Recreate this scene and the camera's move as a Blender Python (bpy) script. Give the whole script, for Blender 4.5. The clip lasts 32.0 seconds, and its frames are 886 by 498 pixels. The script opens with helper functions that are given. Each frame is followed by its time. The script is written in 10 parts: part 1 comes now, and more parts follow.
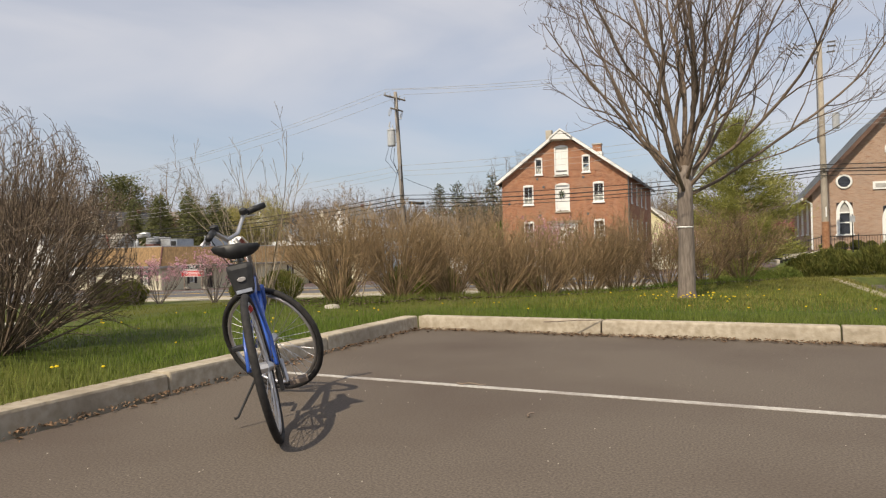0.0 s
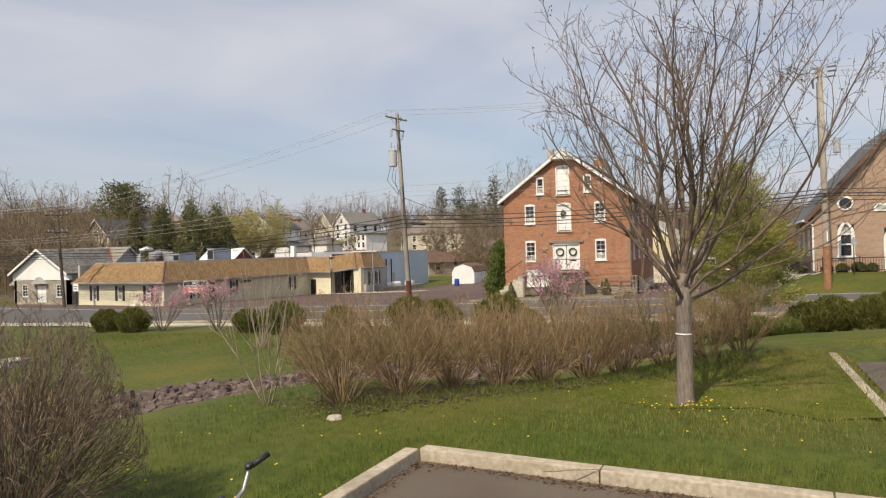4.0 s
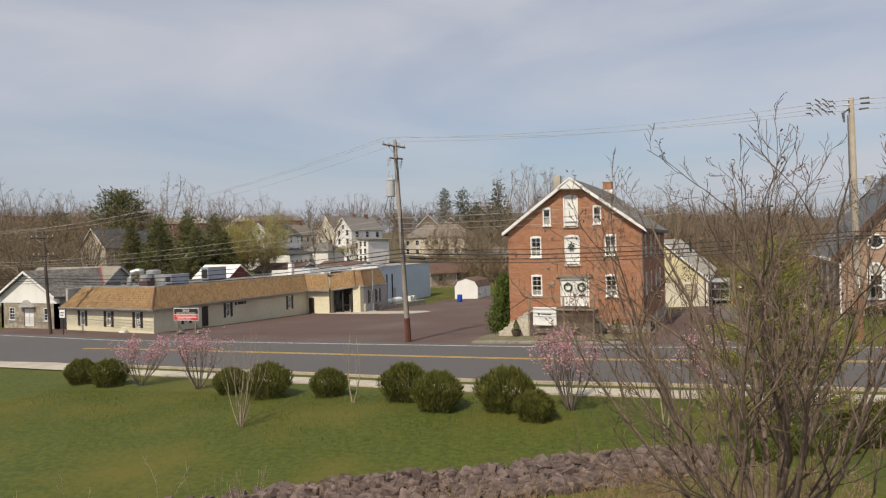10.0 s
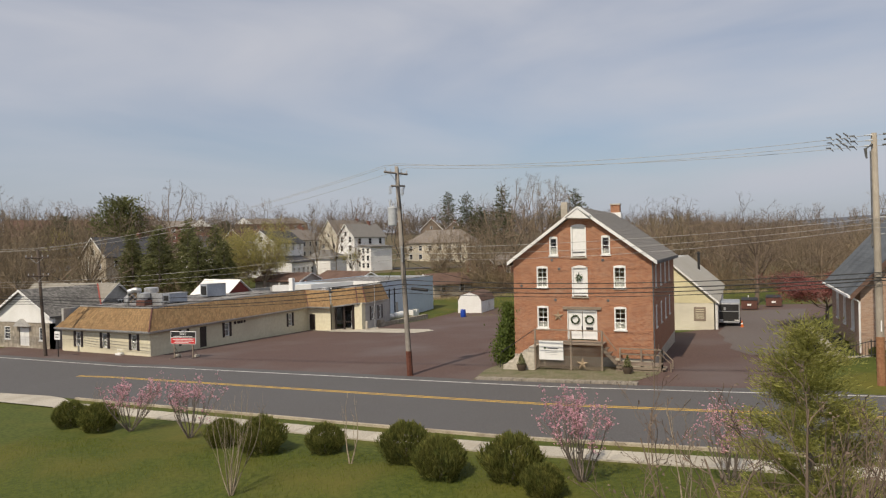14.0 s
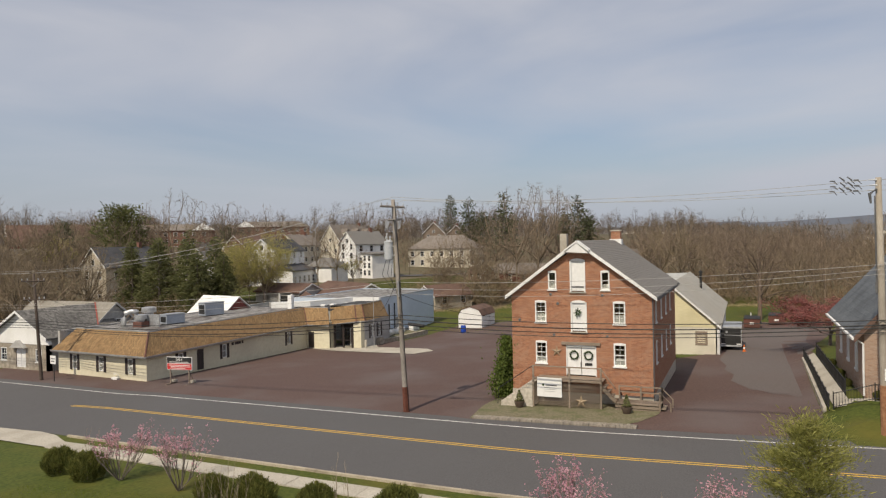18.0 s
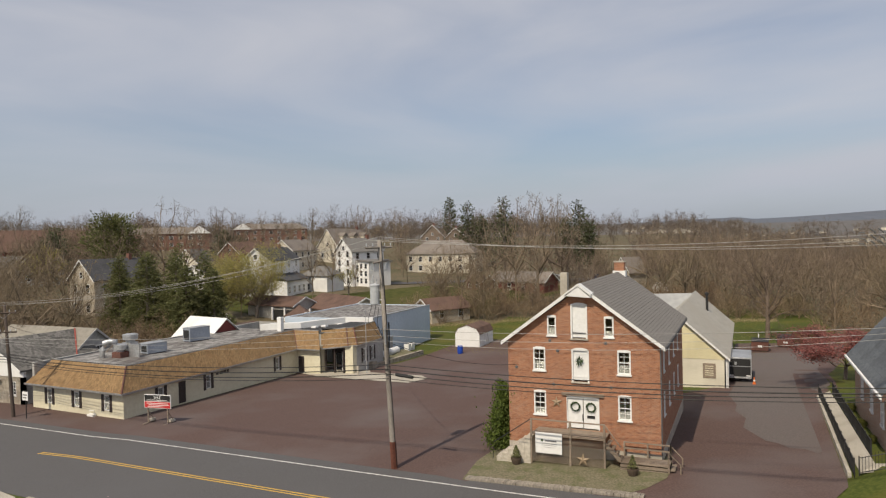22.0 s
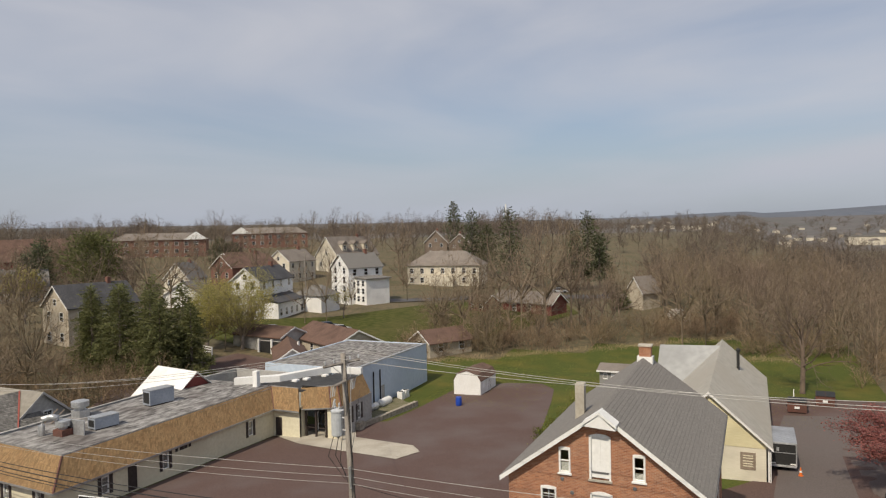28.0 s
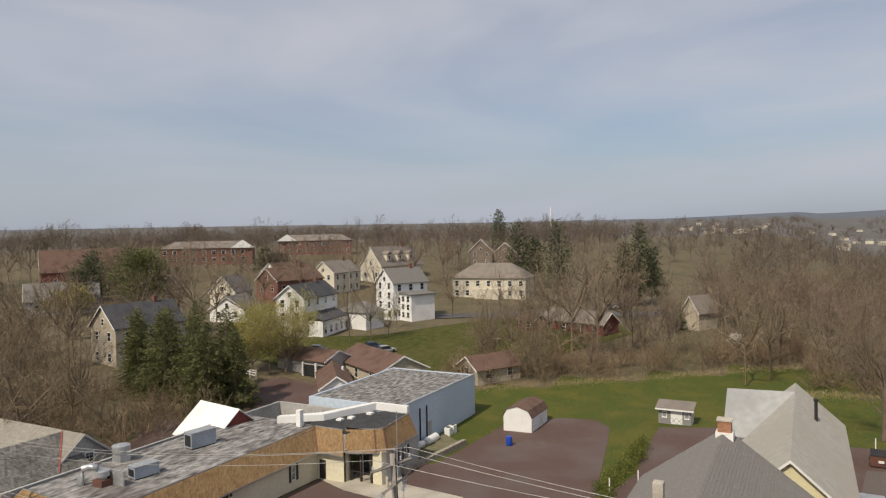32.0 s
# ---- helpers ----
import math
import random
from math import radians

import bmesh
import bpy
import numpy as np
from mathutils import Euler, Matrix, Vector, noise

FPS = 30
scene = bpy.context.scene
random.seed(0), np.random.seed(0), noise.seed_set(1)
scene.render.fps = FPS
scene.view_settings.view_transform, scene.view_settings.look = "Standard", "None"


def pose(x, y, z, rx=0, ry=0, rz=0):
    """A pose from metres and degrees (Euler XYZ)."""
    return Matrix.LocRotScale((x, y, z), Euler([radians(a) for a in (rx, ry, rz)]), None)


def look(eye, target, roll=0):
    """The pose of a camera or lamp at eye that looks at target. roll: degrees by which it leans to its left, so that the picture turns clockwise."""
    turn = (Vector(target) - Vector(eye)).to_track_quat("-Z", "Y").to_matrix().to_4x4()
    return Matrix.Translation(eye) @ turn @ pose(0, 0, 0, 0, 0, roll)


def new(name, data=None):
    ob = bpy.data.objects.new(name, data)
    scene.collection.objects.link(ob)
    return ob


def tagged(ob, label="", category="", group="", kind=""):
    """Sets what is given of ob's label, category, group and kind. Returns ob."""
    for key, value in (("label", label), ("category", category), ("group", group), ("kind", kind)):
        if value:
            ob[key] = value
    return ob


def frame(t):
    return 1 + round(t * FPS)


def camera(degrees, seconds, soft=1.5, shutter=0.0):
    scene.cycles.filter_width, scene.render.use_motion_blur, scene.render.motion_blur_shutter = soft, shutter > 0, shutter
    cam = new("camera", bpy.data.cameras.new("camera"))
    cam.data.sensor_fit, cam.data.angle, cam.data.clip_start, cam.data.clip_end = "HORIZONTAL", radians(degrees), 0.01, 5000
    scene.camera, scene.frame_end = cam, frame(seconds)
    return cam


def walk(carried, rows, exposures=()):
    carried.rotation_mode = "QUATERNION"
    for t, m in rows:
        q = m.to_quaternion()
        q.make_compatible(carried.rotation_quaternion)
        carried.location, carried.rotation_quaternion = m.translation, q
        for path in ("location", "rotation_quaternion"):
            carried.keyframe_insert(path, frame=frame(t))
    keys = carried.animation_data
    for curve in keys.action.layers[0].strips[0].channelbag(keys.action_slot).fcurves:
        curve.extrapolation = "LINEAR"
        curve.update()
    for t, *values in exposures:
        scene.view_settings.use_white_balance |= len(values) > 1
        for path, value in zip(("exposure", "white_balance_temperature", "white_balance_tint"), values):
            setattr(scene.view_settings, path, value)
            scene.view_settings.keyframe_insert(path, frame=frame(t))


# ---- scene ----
cam = camera(65.5, 32.0, 1.25)
PATH = [
    (0, (-0.642, 0.701, 0.911), (-1.411, 2.548, 0.913), -1.3),
    (0.5, (-0.641, 0.609, 1.095), (-1.41, 2.455, 1.098), -1.4),
    (1, (-0.626, 0.489, 1.313), (-1.396, 2.335, 1.315), -1.4),
    (1.5, (-0.605, 0.452, 1.495), (-1.374, 2.298, 1.497), -1.4),
    (2, (-0.575, 0.431, 1.699), (-1.346, 2.277, 1.699), -1.6),
    (2.5, (-0.554, 0.433, 1.884), (-1.325, 2.278, 1.885), -1.5),
    (3, (-0.544, 0.498, 2.094), (-1.317, 2.343, 2.096), -1.6),
    (3.5, (-0.543, 0.543, 2.293), (-1.316, 2.388, 2.294), -1.5),
    (5.5, (-0.597, 1.07, 3.118), (-1.375, 2.912, 3.116), -1.6),
    (6, (-0.657, 1.304, 3.328), (-1.436, 3.146, 3.324), -1.5),
    (7, (-0.818, 1.862, 3.768), (-1.598, 3.703, 3.764), -1.5),
    (8, (-1.023, 2.465, 4.273), (-1.805, 4.305, 4.267), -1.5),
    (9, (-1.242, 3.087, 4.776), (-2.026, 4.928, 4.767), -1.5),
    (10, (-1.446, 3.547, 5.309), (-2.231, 5.387, 5.299), -1.5),
    (11, (-1.652, 4.04, 5.836), (-2.438, 5.878, 5.825), -1.4),
    (12, (-1.874, 4.479, 6.395), (-2.661, 6.317, 6.382), -1.4),
    (13, (-1.994, 4.811, 6.961), (-2.784, 6.648, 6.949), -1.4),
    (14, (-2.02, 5.053, 7.505), (-2.814, 6.889, 7.493), -1.3),
    (15, (-1.988, 5.2, 8.096), (-2.784, 7.035, 8.082), -1.3),
    (15.5, (-1.975, 5.208, 8.383), (-2.772, 7.043, 8.369), -1.3),
    (17.5, (-1.835, 5.64, 9.665), (-2.637, 7.472, 9.648), -1.3),
    (18, (-1.861, 5.862, 9.974), (-2.663, 7.694, 9.958), -1.2),
    (19, (-1.964, 6.499, 10.67), (-2.767, 8.33, 10.652), -1.2),
    (20, (-2.106, 7.167, 11.385), (-2.908, 8.999, 11.365), -1.2),
    (21, (-2.334, 8.205, 12.239), (-3.137, 10.036, 12.214), -1.3),
    (22, (-2.668, 9.451, 12.97), (-3.471, 11.282, 12.943), -1.3),
    (23, (-3.066, 11.058, 13.78), (-3.871, 12.889, 13.75), -1.2),
    (24, (-3.493, 12.708, 14.722), (-4.3, 14.538, 14.689), -1.2),
    (25, (-3.975, 14.586, 15.837), (-4.784, 16.415, 15.797), -1.2),
    (25.5, (-4.186, 15.32, 16.27), (-4.997, 17.148, 16.229), -1.2),
    (27.5, (-5.127, 18.538, 18.345), (-5.946, 20.362, 18.299), -1.3),
    (28, (-5.467, 19.144, 18.911), (-6.287, 20.967, 18.863), -1.2),
    (28.5, (-5.762, 19.826, 19.289), (-6.585, 21.648, 19.242), -1.2),
    (29, (-6.1, 20.524, 19.776), (-6.927, 22.345, 19.729), -1.2),
    (29.5, (-6.395, 20.864, 20.299), (-7.233, 22.679, 20.251), -1.1),
    (30, (-6.686, 21.243, 20.71), (-7.547, 23.047, 20.662), -1.2),
    (30.5, (-6.938, 21.523, 21.208), (-7.825, 23.315, 21.161), -1.1),
    (31, (-7.291, 21.779, 21.798), (-8.196, 23.562, 21.75), -1.1),
    (31.5, (-7.456, 22.058, 22.18), (-8.377, 23.833, 22.134), -1.2),
    (32, (-7.761, 22.383, 22.757), (-8.694, 24.152, 22.711), -1.1),
]
import collections

walk(cam, [(t, look(eye, target, roll)) for t, eye, target, roll in PATH],
     [(0.0, 0.32, 6620, 12), (3.5, 0.31, 6600, 12), (7.0, 0.24, 6550, 12), (10.0, 0.11, 6500, 12), (14.0, 0.02, 6470, 12), (32.0, 0.0, 6450, 12)])

# ---- light ----
SUN = Vector((-0.13, -0.85, 1.0)).normalized()      # towards the sun
world = bpy.data.worlds.new("sky")
scene.world = world
world.use_nodes = True
wn, wl = world.node_tree.nodes, world.node_tree.links
wn.clear()
w_out, w_bg = wn.new("ShaderNodeOutputWorld"), wn.new("ShaderNodeBackground")
w_sky = wn.new("ShaderNodeTexSky")
w_sky.sky_type = "NISHITA"
w_sky.sun_disc = False
w_sky.sun_elevation = math.asin(SUN.z)
w_sky.sun_rotation = math.atan2(SUN.x, SUN.y)
w_sky.air_density, w_sky.dust_density, w_sky.ozone_density = 1.0, 1.6, 1.5
w_bg.inputs[1].default_value = 0.095
# thin streaked cloud over the blue
w_tc, w_map = wn.new("ShaderNodeTexCoord"), wn.new("ShaderNodeMapping")
w_map.inputs["Rotation"].default_value = (0.10, -0.16, 0.5)
w_map.inputs["Scale"].default_value = (1.0, 0.9, 4.4)
w_n1 = wn.new("ShaderNodeTexNoise")
w_n1.inputs["Scale"].default_value, w_n1.inputs["Detail"].default_value = 1.3, 7.0
w_n1.inputs["Roughness"].default_value = 0.47
w_n1.inputs["Distortion"].default_value = 0.6
w_ramp, w_mix = wn.new("ShaderNodeValToRGB"), wn.new("ShaderNodeMixRGB")
w_ramp.color_ramp.elements[0].position, w_ramp.color_ramp.elements[1].position = 0.33, 0.66
w_ramp.color_ramp.elements[0].color = (0.22, 0.22, 0.22, 1)
w_ramp.color_ramp.elements[1].color = (0.95, 0.95, 0.95, 1)
w_mix.inputs[2].default_value = (5.85, 5.95, 6.3, 1)
wl.new(w_tc.outputs["Generated"], w_map.inputs[0])
wl.new(w_map.outputs[0], w_n1.inputs["Vector"])
wl.new(w_n1.outputs[0], w_ramp.inputs[0])
wl.new(w_ramp.outputs[0], w_mix.inputs[0])
wl.new(w_sky.outputs[0], w_mix.inputs[1])
w_sep, w_hr, w_haze = wn.new("ShaderNodeSeparateXYZ"), wn.new("ShaderNodeMapRange"), wn.new("ShaderNodeMixRGB")
w_hr.inputs["From Min"].default_value, w_hr.inputs["From Max"].default_value = 0.0, 0.16
w_hr.inputs["To Min"].default_value, w_hr.inputs["To Max"].default_value = 0.62, 0.0
w_haze.inputs[2].default_value = (3.7, 4.25, 5.15, 1)
wl.new(w_tc.outputs["Generated"], w_sep.inputs[0])
wl.new(w_sep.outputs["Z"], w_hr.inputs["Value"])
wl.new(w_hr.outputs[0], w_haze.inputs[0])
wl.new(w_mix.outputs[0], w_haze.inputs[1])
wl.new(w_haze.outputs[0], w_bg.inputs[0])
wl.new(w_bg.outputs[0], w_out.inputs[0])
sun = new("sun", bpy.data.lights.new("sun", "SUN"))
sun.data.energy, sun.data.angle, sun.data.color = 3.75, radians(0.6), (1.0, 0.89, 0.70)
sun.matrix_world = look((0, 0, 60), Vector((0, 0, 60)) - SUN)


# ---- materials ----
def mat(name, c1, c2, scale=4.0, rough=0.85, metal=0.0, bump=0.0, c3=None, big=0.25, detail=5.0, stretch=(1, 1, 1), rand=0.0, spec=0.4):
    """Two scales of noise between c1 and c2, stains towards c3, and relief from the fine noise. rand: spread from piece to piece."""
    m = bpy.data.materials.new(name)
    m.use_nodes = True
    n, l = m.node_tree.nodes, m.node_tree.links
    b = n["Principled BSDF"]
    tc, mp = n.new("ShaderNodeTexCoord"), n.new("ShaderNodeMapping")
    mp.inputs["Scale"].default_value = stretch
    l.new(tc.outputs["Object"], mp.inputs[0])
    fine, wide = n.new("ShaderNodeTexNoise"), n.new("ShaderNodeTexNoise")
    fine.inputs["Scale"].default_value, fine.inputs["Detail"].default_value = scale, detail
    wide.inputs["Scale"].default_value, wide.inputs["Detail"].default_value = scale * big * 0.3, 3.0
    l.new(mp.outputs[0], fine.inputs["Vector"])
    l.new(tc.outputs["Object"], wide.inputs["Vector"])
    r1 = n.new("ShaderNodeValToRGB")
    r1.color_ramp.elements[0].position, r1.color_ramp.elements[1].position = 0.34, 0.66
    r1.color_ramp.elements[0].color, r1.color_ramp.elements[1].color = (*c1, 1), (*c2, 1)
    l.new(fine.outputs[0], r1.inputs[0])
    mx, r2 = n.new("ShaderNodeMixRGB"), n.new("ShaderNodeValToRGB")
    r2.color_ramp.elements[0].position, r2.color_ramp.elements[1].position = 0.45, 0.72
    r2.color_ramp.elements[1].color = (0.75, 0.75, 0.75, 1)
    l.new(wide.outputs[0], r2.inputs[0])
    l.new(r2.outputs[0], mx.inputs[0])
    l.new(r1.outputs[0], mx.inputs[1])
    mx.inputs[2].default_value = (*(c3 or [a * 0.72 for a in c1]), 1)
    out = mx.outputs[0]
    if rand:
        info, hsv, mr = n.new("ShaderNodeObjectInfo"), n.new("ShaderNodeHueSaturation"), n.new("ShaderNodeMapRange")
        mr.inputs[3].default_value, mr.inputs[4].default_value = 1 - rand, 1 + rand
        l.new(info.outputs["Random"], mr.inputs[0])
        l.new(mr.outputs[0], hsv.inputs["Value"])
        l.new(out, hsv.inputs["Color"])
        out = hsv.outputs[0]
    l.new(out, b.inputs["Base Color"])
    b.inputs["Roughness"].default_value, b.inputs["Metallic"].default_value = rough, metal
    b.inputs["Specular IOR Level"].default_value = spec
    if bump:
        bp = n.new("ShaderNodeBump")
        bp.inputs["Strength"].default_value, bp.inputs["Distance"].default_value = min(1.0, bump * 12), 0.02 + bump * 0.1
        l.new(fine.outputs[0], bp.inputs["Height"])
        l.new(bp.outputs[0], b.inputs["Normal"])
    return m


def leafy(m, share=0.45):
    """Lets light through thin leaves."""
    n, l = m.node_tree.nodes, m.node_tree.links
    b, out = n["Principled BSDF"], n["Material Output"]
    tr, mx = n.new("ShaderNodeBsdfTranslucent"), n.new("ShaderNodeMixShader")
    l.new(b.inputs["Base Color"].links[0].from_socket, tr.inputs[0])
    mx.inputs[0].default_value = share
    l.new(b.outputs[0], mx.inputs[1])
    l.new(tr.outputs[0], mx.inputs[2])
    l.new(mx.outputs[0], out.inputs[0])
    return m


def islands(m, spread=0.3):
    """Varies a joined mesh from piece to piece."""
    n, l = m.node_tree.nodes, m.node_tree.links
    b = n["Principled BSDF"]
    src = b.inputs["Base Color"].links[0].from_socket
    geo, mr, hsv = n.new("ShaderNodeNewGeometry"), n.new("ShaderNodeMapRange"), n.new("ShaderNodeHueSaturation")
    mr.inputs[3].default_value, mr.inputs[4].default_value = 1 - spread, 1 + spread
    l.new(geo.outputs["Random Per Island"], mr.inputs[0])
    l.new(mr.outputs[0], hsv.inputs["Value"])
    l.new(src, hsv.inputs["Color"])
    l.new(hsv.outputs[0], b.inputs["Base Color"])
    return m


GRASS = mat("grass", (0.043, 0.060, 0.007), (0.080, 0.095, 0.014), 5, 0.9, bump=0.03, c3=(0.118, 0.102, 0.018), big=0.16, detail=9, spec=0.3)
WILD = mat("wild_ground", (0.085, 0.075, 0.04), (0.155, 0.118, 0.07), 1.2, 0.95, bump=0.05, c3=(0.07, 0.07, 0.03), big=0.3)
# distance haze painted into the base colour: blue-grey ridge, greyed plain
HAZY = mat("hazed_ridge", (0.088, 0.105, 0.135), (0.125, 0.138, 0.165), 0.02, 0.95, c3=(0.10, 0.108, 0.128))
PLAIN = mat("hazed_woodland", (0.092, 0.085, 0.082), (0.15, 0.138, 0.13), 0.05, 0.95, c3=(0.085, 0.088, 0.075))
ASPHALT = mat("asphalt_parking", (0.078, 0.063, 0.049), (0.152, 0.124, 0.098), 90, 0.9, bump=0.014, c3=(0.07, 0.05, 0.038), big=0.02)
ROAD = mat("asphalt_road", (0.076, 0.073, 0.074), (0.107, 0.103, 0.103), 14, 0.85, bump=0.02, c3=(0.10, 0.098, 0.1), big=0.03)
LOT = mat("asphalt_red_lot", (0.077, 0.047, 0.040), (0.118, 0.074, 0.063), 9, 0.88, bump=0.02, c3=(0.13, 0.105, 0.10), big=0.05)
GRAVEL = mat("gravel", (0.11, 0.10, 0.055), (0.215, 0.19, 0.125), 8, 0.95, bump=0.05, c3=(0.085, 0.10, 0.03), big=0.5)
CONC = mat("concrete", (0.36, 0.33, 0.27), (0.50, 0.46, 0.39), 12, 0.9, bump=0.03, c3=(0.27, 0.24, 0.19), big=0.1)
SLAB = mat("concrete_slab", (0.36, 0.33, 0.27), (0.50, 0.46, 0.39), 12, 0.9, bump=0.03, c3=(0.27, 0.24, 0.19), big=0.1, rand=0.10)
KERB = mat("concrete_kerb", (0.34, 0.29, 0.21), (0.48, 0.42, 0.33), 16, 0.9, bump=0.04, c3=(0.20, 0.165, 0.12), big=0.2)
PAINT_W = mat("road_paint_white", (0.55, 0.54, 0.52), (0.7, 0.69, 0.66), 25, 0.7, c3=(0.3, 0.29, 0.28), big=0.3)
PAINT_OLD = mat("worn_road_paint", (0.34, 0.32, 0.29), (0.52, 0.50, 0.46), 30, 0.8, c3=(0.24, 0.21, 0.19), big=0.35)
PAINT_Y = mat("road_paint_yellow", (0.55, 0.33, 0.04), (0.65, 0.42, 0.07), 25, 0.7, c3=(0.35, 0.24, 0.07), big=0.3)
WHITE = mat("white_paint", (0.74, 0.74, 0.72), (0.82, 0.82, 0.80), 6, 0.55, c3=(0.66, 0.65, 0.61))
CREAM = mat("cream_wall", (0.62, 0.575, 0.42), (0.70, 0.66, 0.50), 3, 0.8, c3=(0.55, 0.5, 0.37), bump=0.01)
WOODP = mat("pole_wood", (0.215, 0.19, 0.165), (0.335, 0.305, 0.27), 9, 0.9, stretch=(6, 6, 0.5), bump=0.04)
ROOF_G = mat("grey_roof", (0.14, 0.135, 0.125), (0.20, 0.19, 0.178), 7, 0.9, c3=(0.19, 0.18, 0.168))
DARK = mat("dark_metal", (0.02, 0.02, 0.02), (0.035, 0.035, 0.035), 8, 0.5)
BARK = mat("bark_grey", (0.14, 0.115, 0.096), (0.245, 0.205, 0.172), 9, 0.95, bump=0.06, stretch=(5, 5, 0.8))


# ---- mesh helpers ----
class Mesh:
    """Collects boxes, prisms and tubes into one mesh."""
    def __init__(self):
        self.v, self.f = [], []

    def add(self, verts, faces):
        o = len(self.v)
        self.v += [tuple(p) for p in verts]
        self.f += [tuple(i + o for i in f) for f in faces]
        return self

    def box(self, x0, y0, z0, x1, y1, z1):
        return self.add([(x0, y0, z0), (x1, y0, z0), (x1, y1, z0), (x0, y1, z0), (x0, y0, z1), (x1, y0, z1), (x1, y1, z1), (x0, y1, z1)],
                        [(3, 2, 1, 0), (4, 5, 6, 7), (0, 1, 5, 4), (1, 2, 6, 5), (2, 3, 7, 6), (3, 0, 4, 7)])

    def prism(self, low, high):
        """Closed solid between two rings of as many points."""
        n = len(low)
        return self.add(list(low) + list(high), [tuple(reversed(range(n))), tuple(range(n, 2 * n))] + [(i, (i + 1) % n, n + (i + 1) % n, n + i) for i in range(n)])

    def extrude(self, pts, z0, z1):
        return self.prism([(p[0], p[1], z0) for p in pts], [(p[0], p[1], z1) for p in pts])

    def tube(self, points, radii, n=6, cap=True):
        rings, o = [], len(self.v)
        pts = [Vector(p) for p in points]
        for i, p in enumerate(pts):
            d = (pts[min(i + 1, len(pts) - 1)] - pts[max(i - 1, 0)])
            d = d.normalized() if d.length > 1e-6 else Vector((0, 0, 1))
            u = d.cross(Vector((0, 0, 1)) if abs(d.z) < 0.9 else Vector((1, 0, 0))).normalized()
            w = d.cross(u)
            for k in range(n):
                a = 2 * math.pi * k / n
                self.v.append(tuple(p + radii[i] * (math.cos(a) * u + math.sin(a) * w)))
        for i in range(len(pts) - 1):
            for k in range(n):
                self.f.append((o + i * n + k, o + i * n + (k + 1) % n, o + (i + 1) * n + (k + 1) % n, o + (i + 1) * n + k))
        if cap:
            self.f.append(tuple(o + k for k in reversed(range(n))))
            self.f.append(tuple(o + (len(pts) - 1) * n + k for k in range(n)))
        return self

    def weld(self):
        """Joins touching solids into one: shared corners are one, inner faces go."""
        seen, remap, v = {}, [], []
        for p in self.v:
            k = tuple(round(c, 4) for c in p)
            if k not in seen:
                seen[k] = len(v)
                v.append(p)
            remap.append(seen[k])
        faces = [tuple(dict.fromkeys(remap[i] for i in f)) for f in self.f]
        count = collections.Counter(frozenset(f) for f in faces)
        self.v, self.f = v, [f for f in faces if len(f) > 2 and count[frozenset(f)] == 1]
        return self

    def lathe(self, profile, n=16, at=(0, 0, 0)):
        """Rings of (radius, z) round the upright axis at a place."""
        o = len(self.v)
        for r, z in profile:
            for k in range(n):
                a = 2 * math.pi * k / n
                self.v.append((at[0] + r * math.cos(a), at[1] + r * math.sin(a), at[2] + z))
        for i in range(len(profile) - 1):
            for k in range(n):
                self.f.append((o + i * n + k, o + i * n + (k + 1) % n, o + (i + 1) * n + (k + 1) % n, o + (i + 1) * n + k))
        self.f.append(tuple(o + k for k in reversed(range(n))))
        self.f.append(tuple(o + (len(profile) - 1) * n + k for k in range(n)))
        return self

    def data(self, name, material, bevel=0.0, smooth=False, fix=False):
        me = bpy.data.meshes.new(name)
        me.from_pydata(self.v, [], self.f)
        if bevel or fix:
            bm = bmesh.new()
            bm.from_mesh(me)
            if fix:
                bmesh.ops.recalc_face_normals(bm, faces=bm.faces)
            if bevel:
                bmesh.ops.bevel(bm, geom=[e for e in bm.edges if len(e.link_faces) == 2 and e.calc_face_angle() > 0.6], offset=bevel, segments=2, affect="EDGES", profile=0.6)
            bm.to_mesh(me)
            bm.free()
        if smooth:
            for p in me.polygons:
                p.use_smooth = True
        me.materials.append(material)
        return me


def thing(name, at, label, category, group="", kind="", rz=0.0):
    """An empty at the base of a thing, to carry its parts."""
    ob = new(name)
    ob.empty_display_size = 0.2
    ob.matrix_basis = pose(*at, 0, 0, rz)
    return tagged(ob, label, category, group, kind)


def part(name, mesh, material, parent, label="", bevel=0.0, smooth=False, at=None, fix=False):
    """One mesh under a thing or a part, in the parent's own axes."""
    ob = new(name, mesh.data(name, material, bevel, smooth, fix) if isinstance(mesh, Mesh) else mesh)
    ob.parent = parent
    if at is not None:
        ob.matrix_basis = at
    return tagged(ob, label)


def solid(name, mesh, material, label, category="", kind="", group="", bevel=0.0, smooth=False, fix=False, at=None):
    """A thing of one mesh."""
    ob = new(name, mesh.data(name, material, bevel, smooth, fix))
    if at is not None:
        ob.matrix_basis = at
    return tagged(ob, label, category, group, kind)


def bx(x0, y0, z0, x1, y1, z1):
    return Mesh().box(x0, y0, z0, x1, y1, z1)


# ---- the lie of the land ----
def sm(a, b, v):
    t = min(max((v - a) / (b - a), 0.0), 1.0)
    return t * t * (3 - 2 * t)


def far_land(x, y):
    xc = min(max(x, -52), 6)
    z = -0.85 + 0.033 * xc - 0.025 * min(max(y - 52, 0), 44)
    z += 0.9 * sm(1.8, 4.4, x) * sm(47.3, 52, y) * (1 - sm(78, 92, y))
    z += 4.5 * sm(140, 270, -x + y) + 13 * sm(270, 560, -x + y) * sm(60, -60, x)
    return z


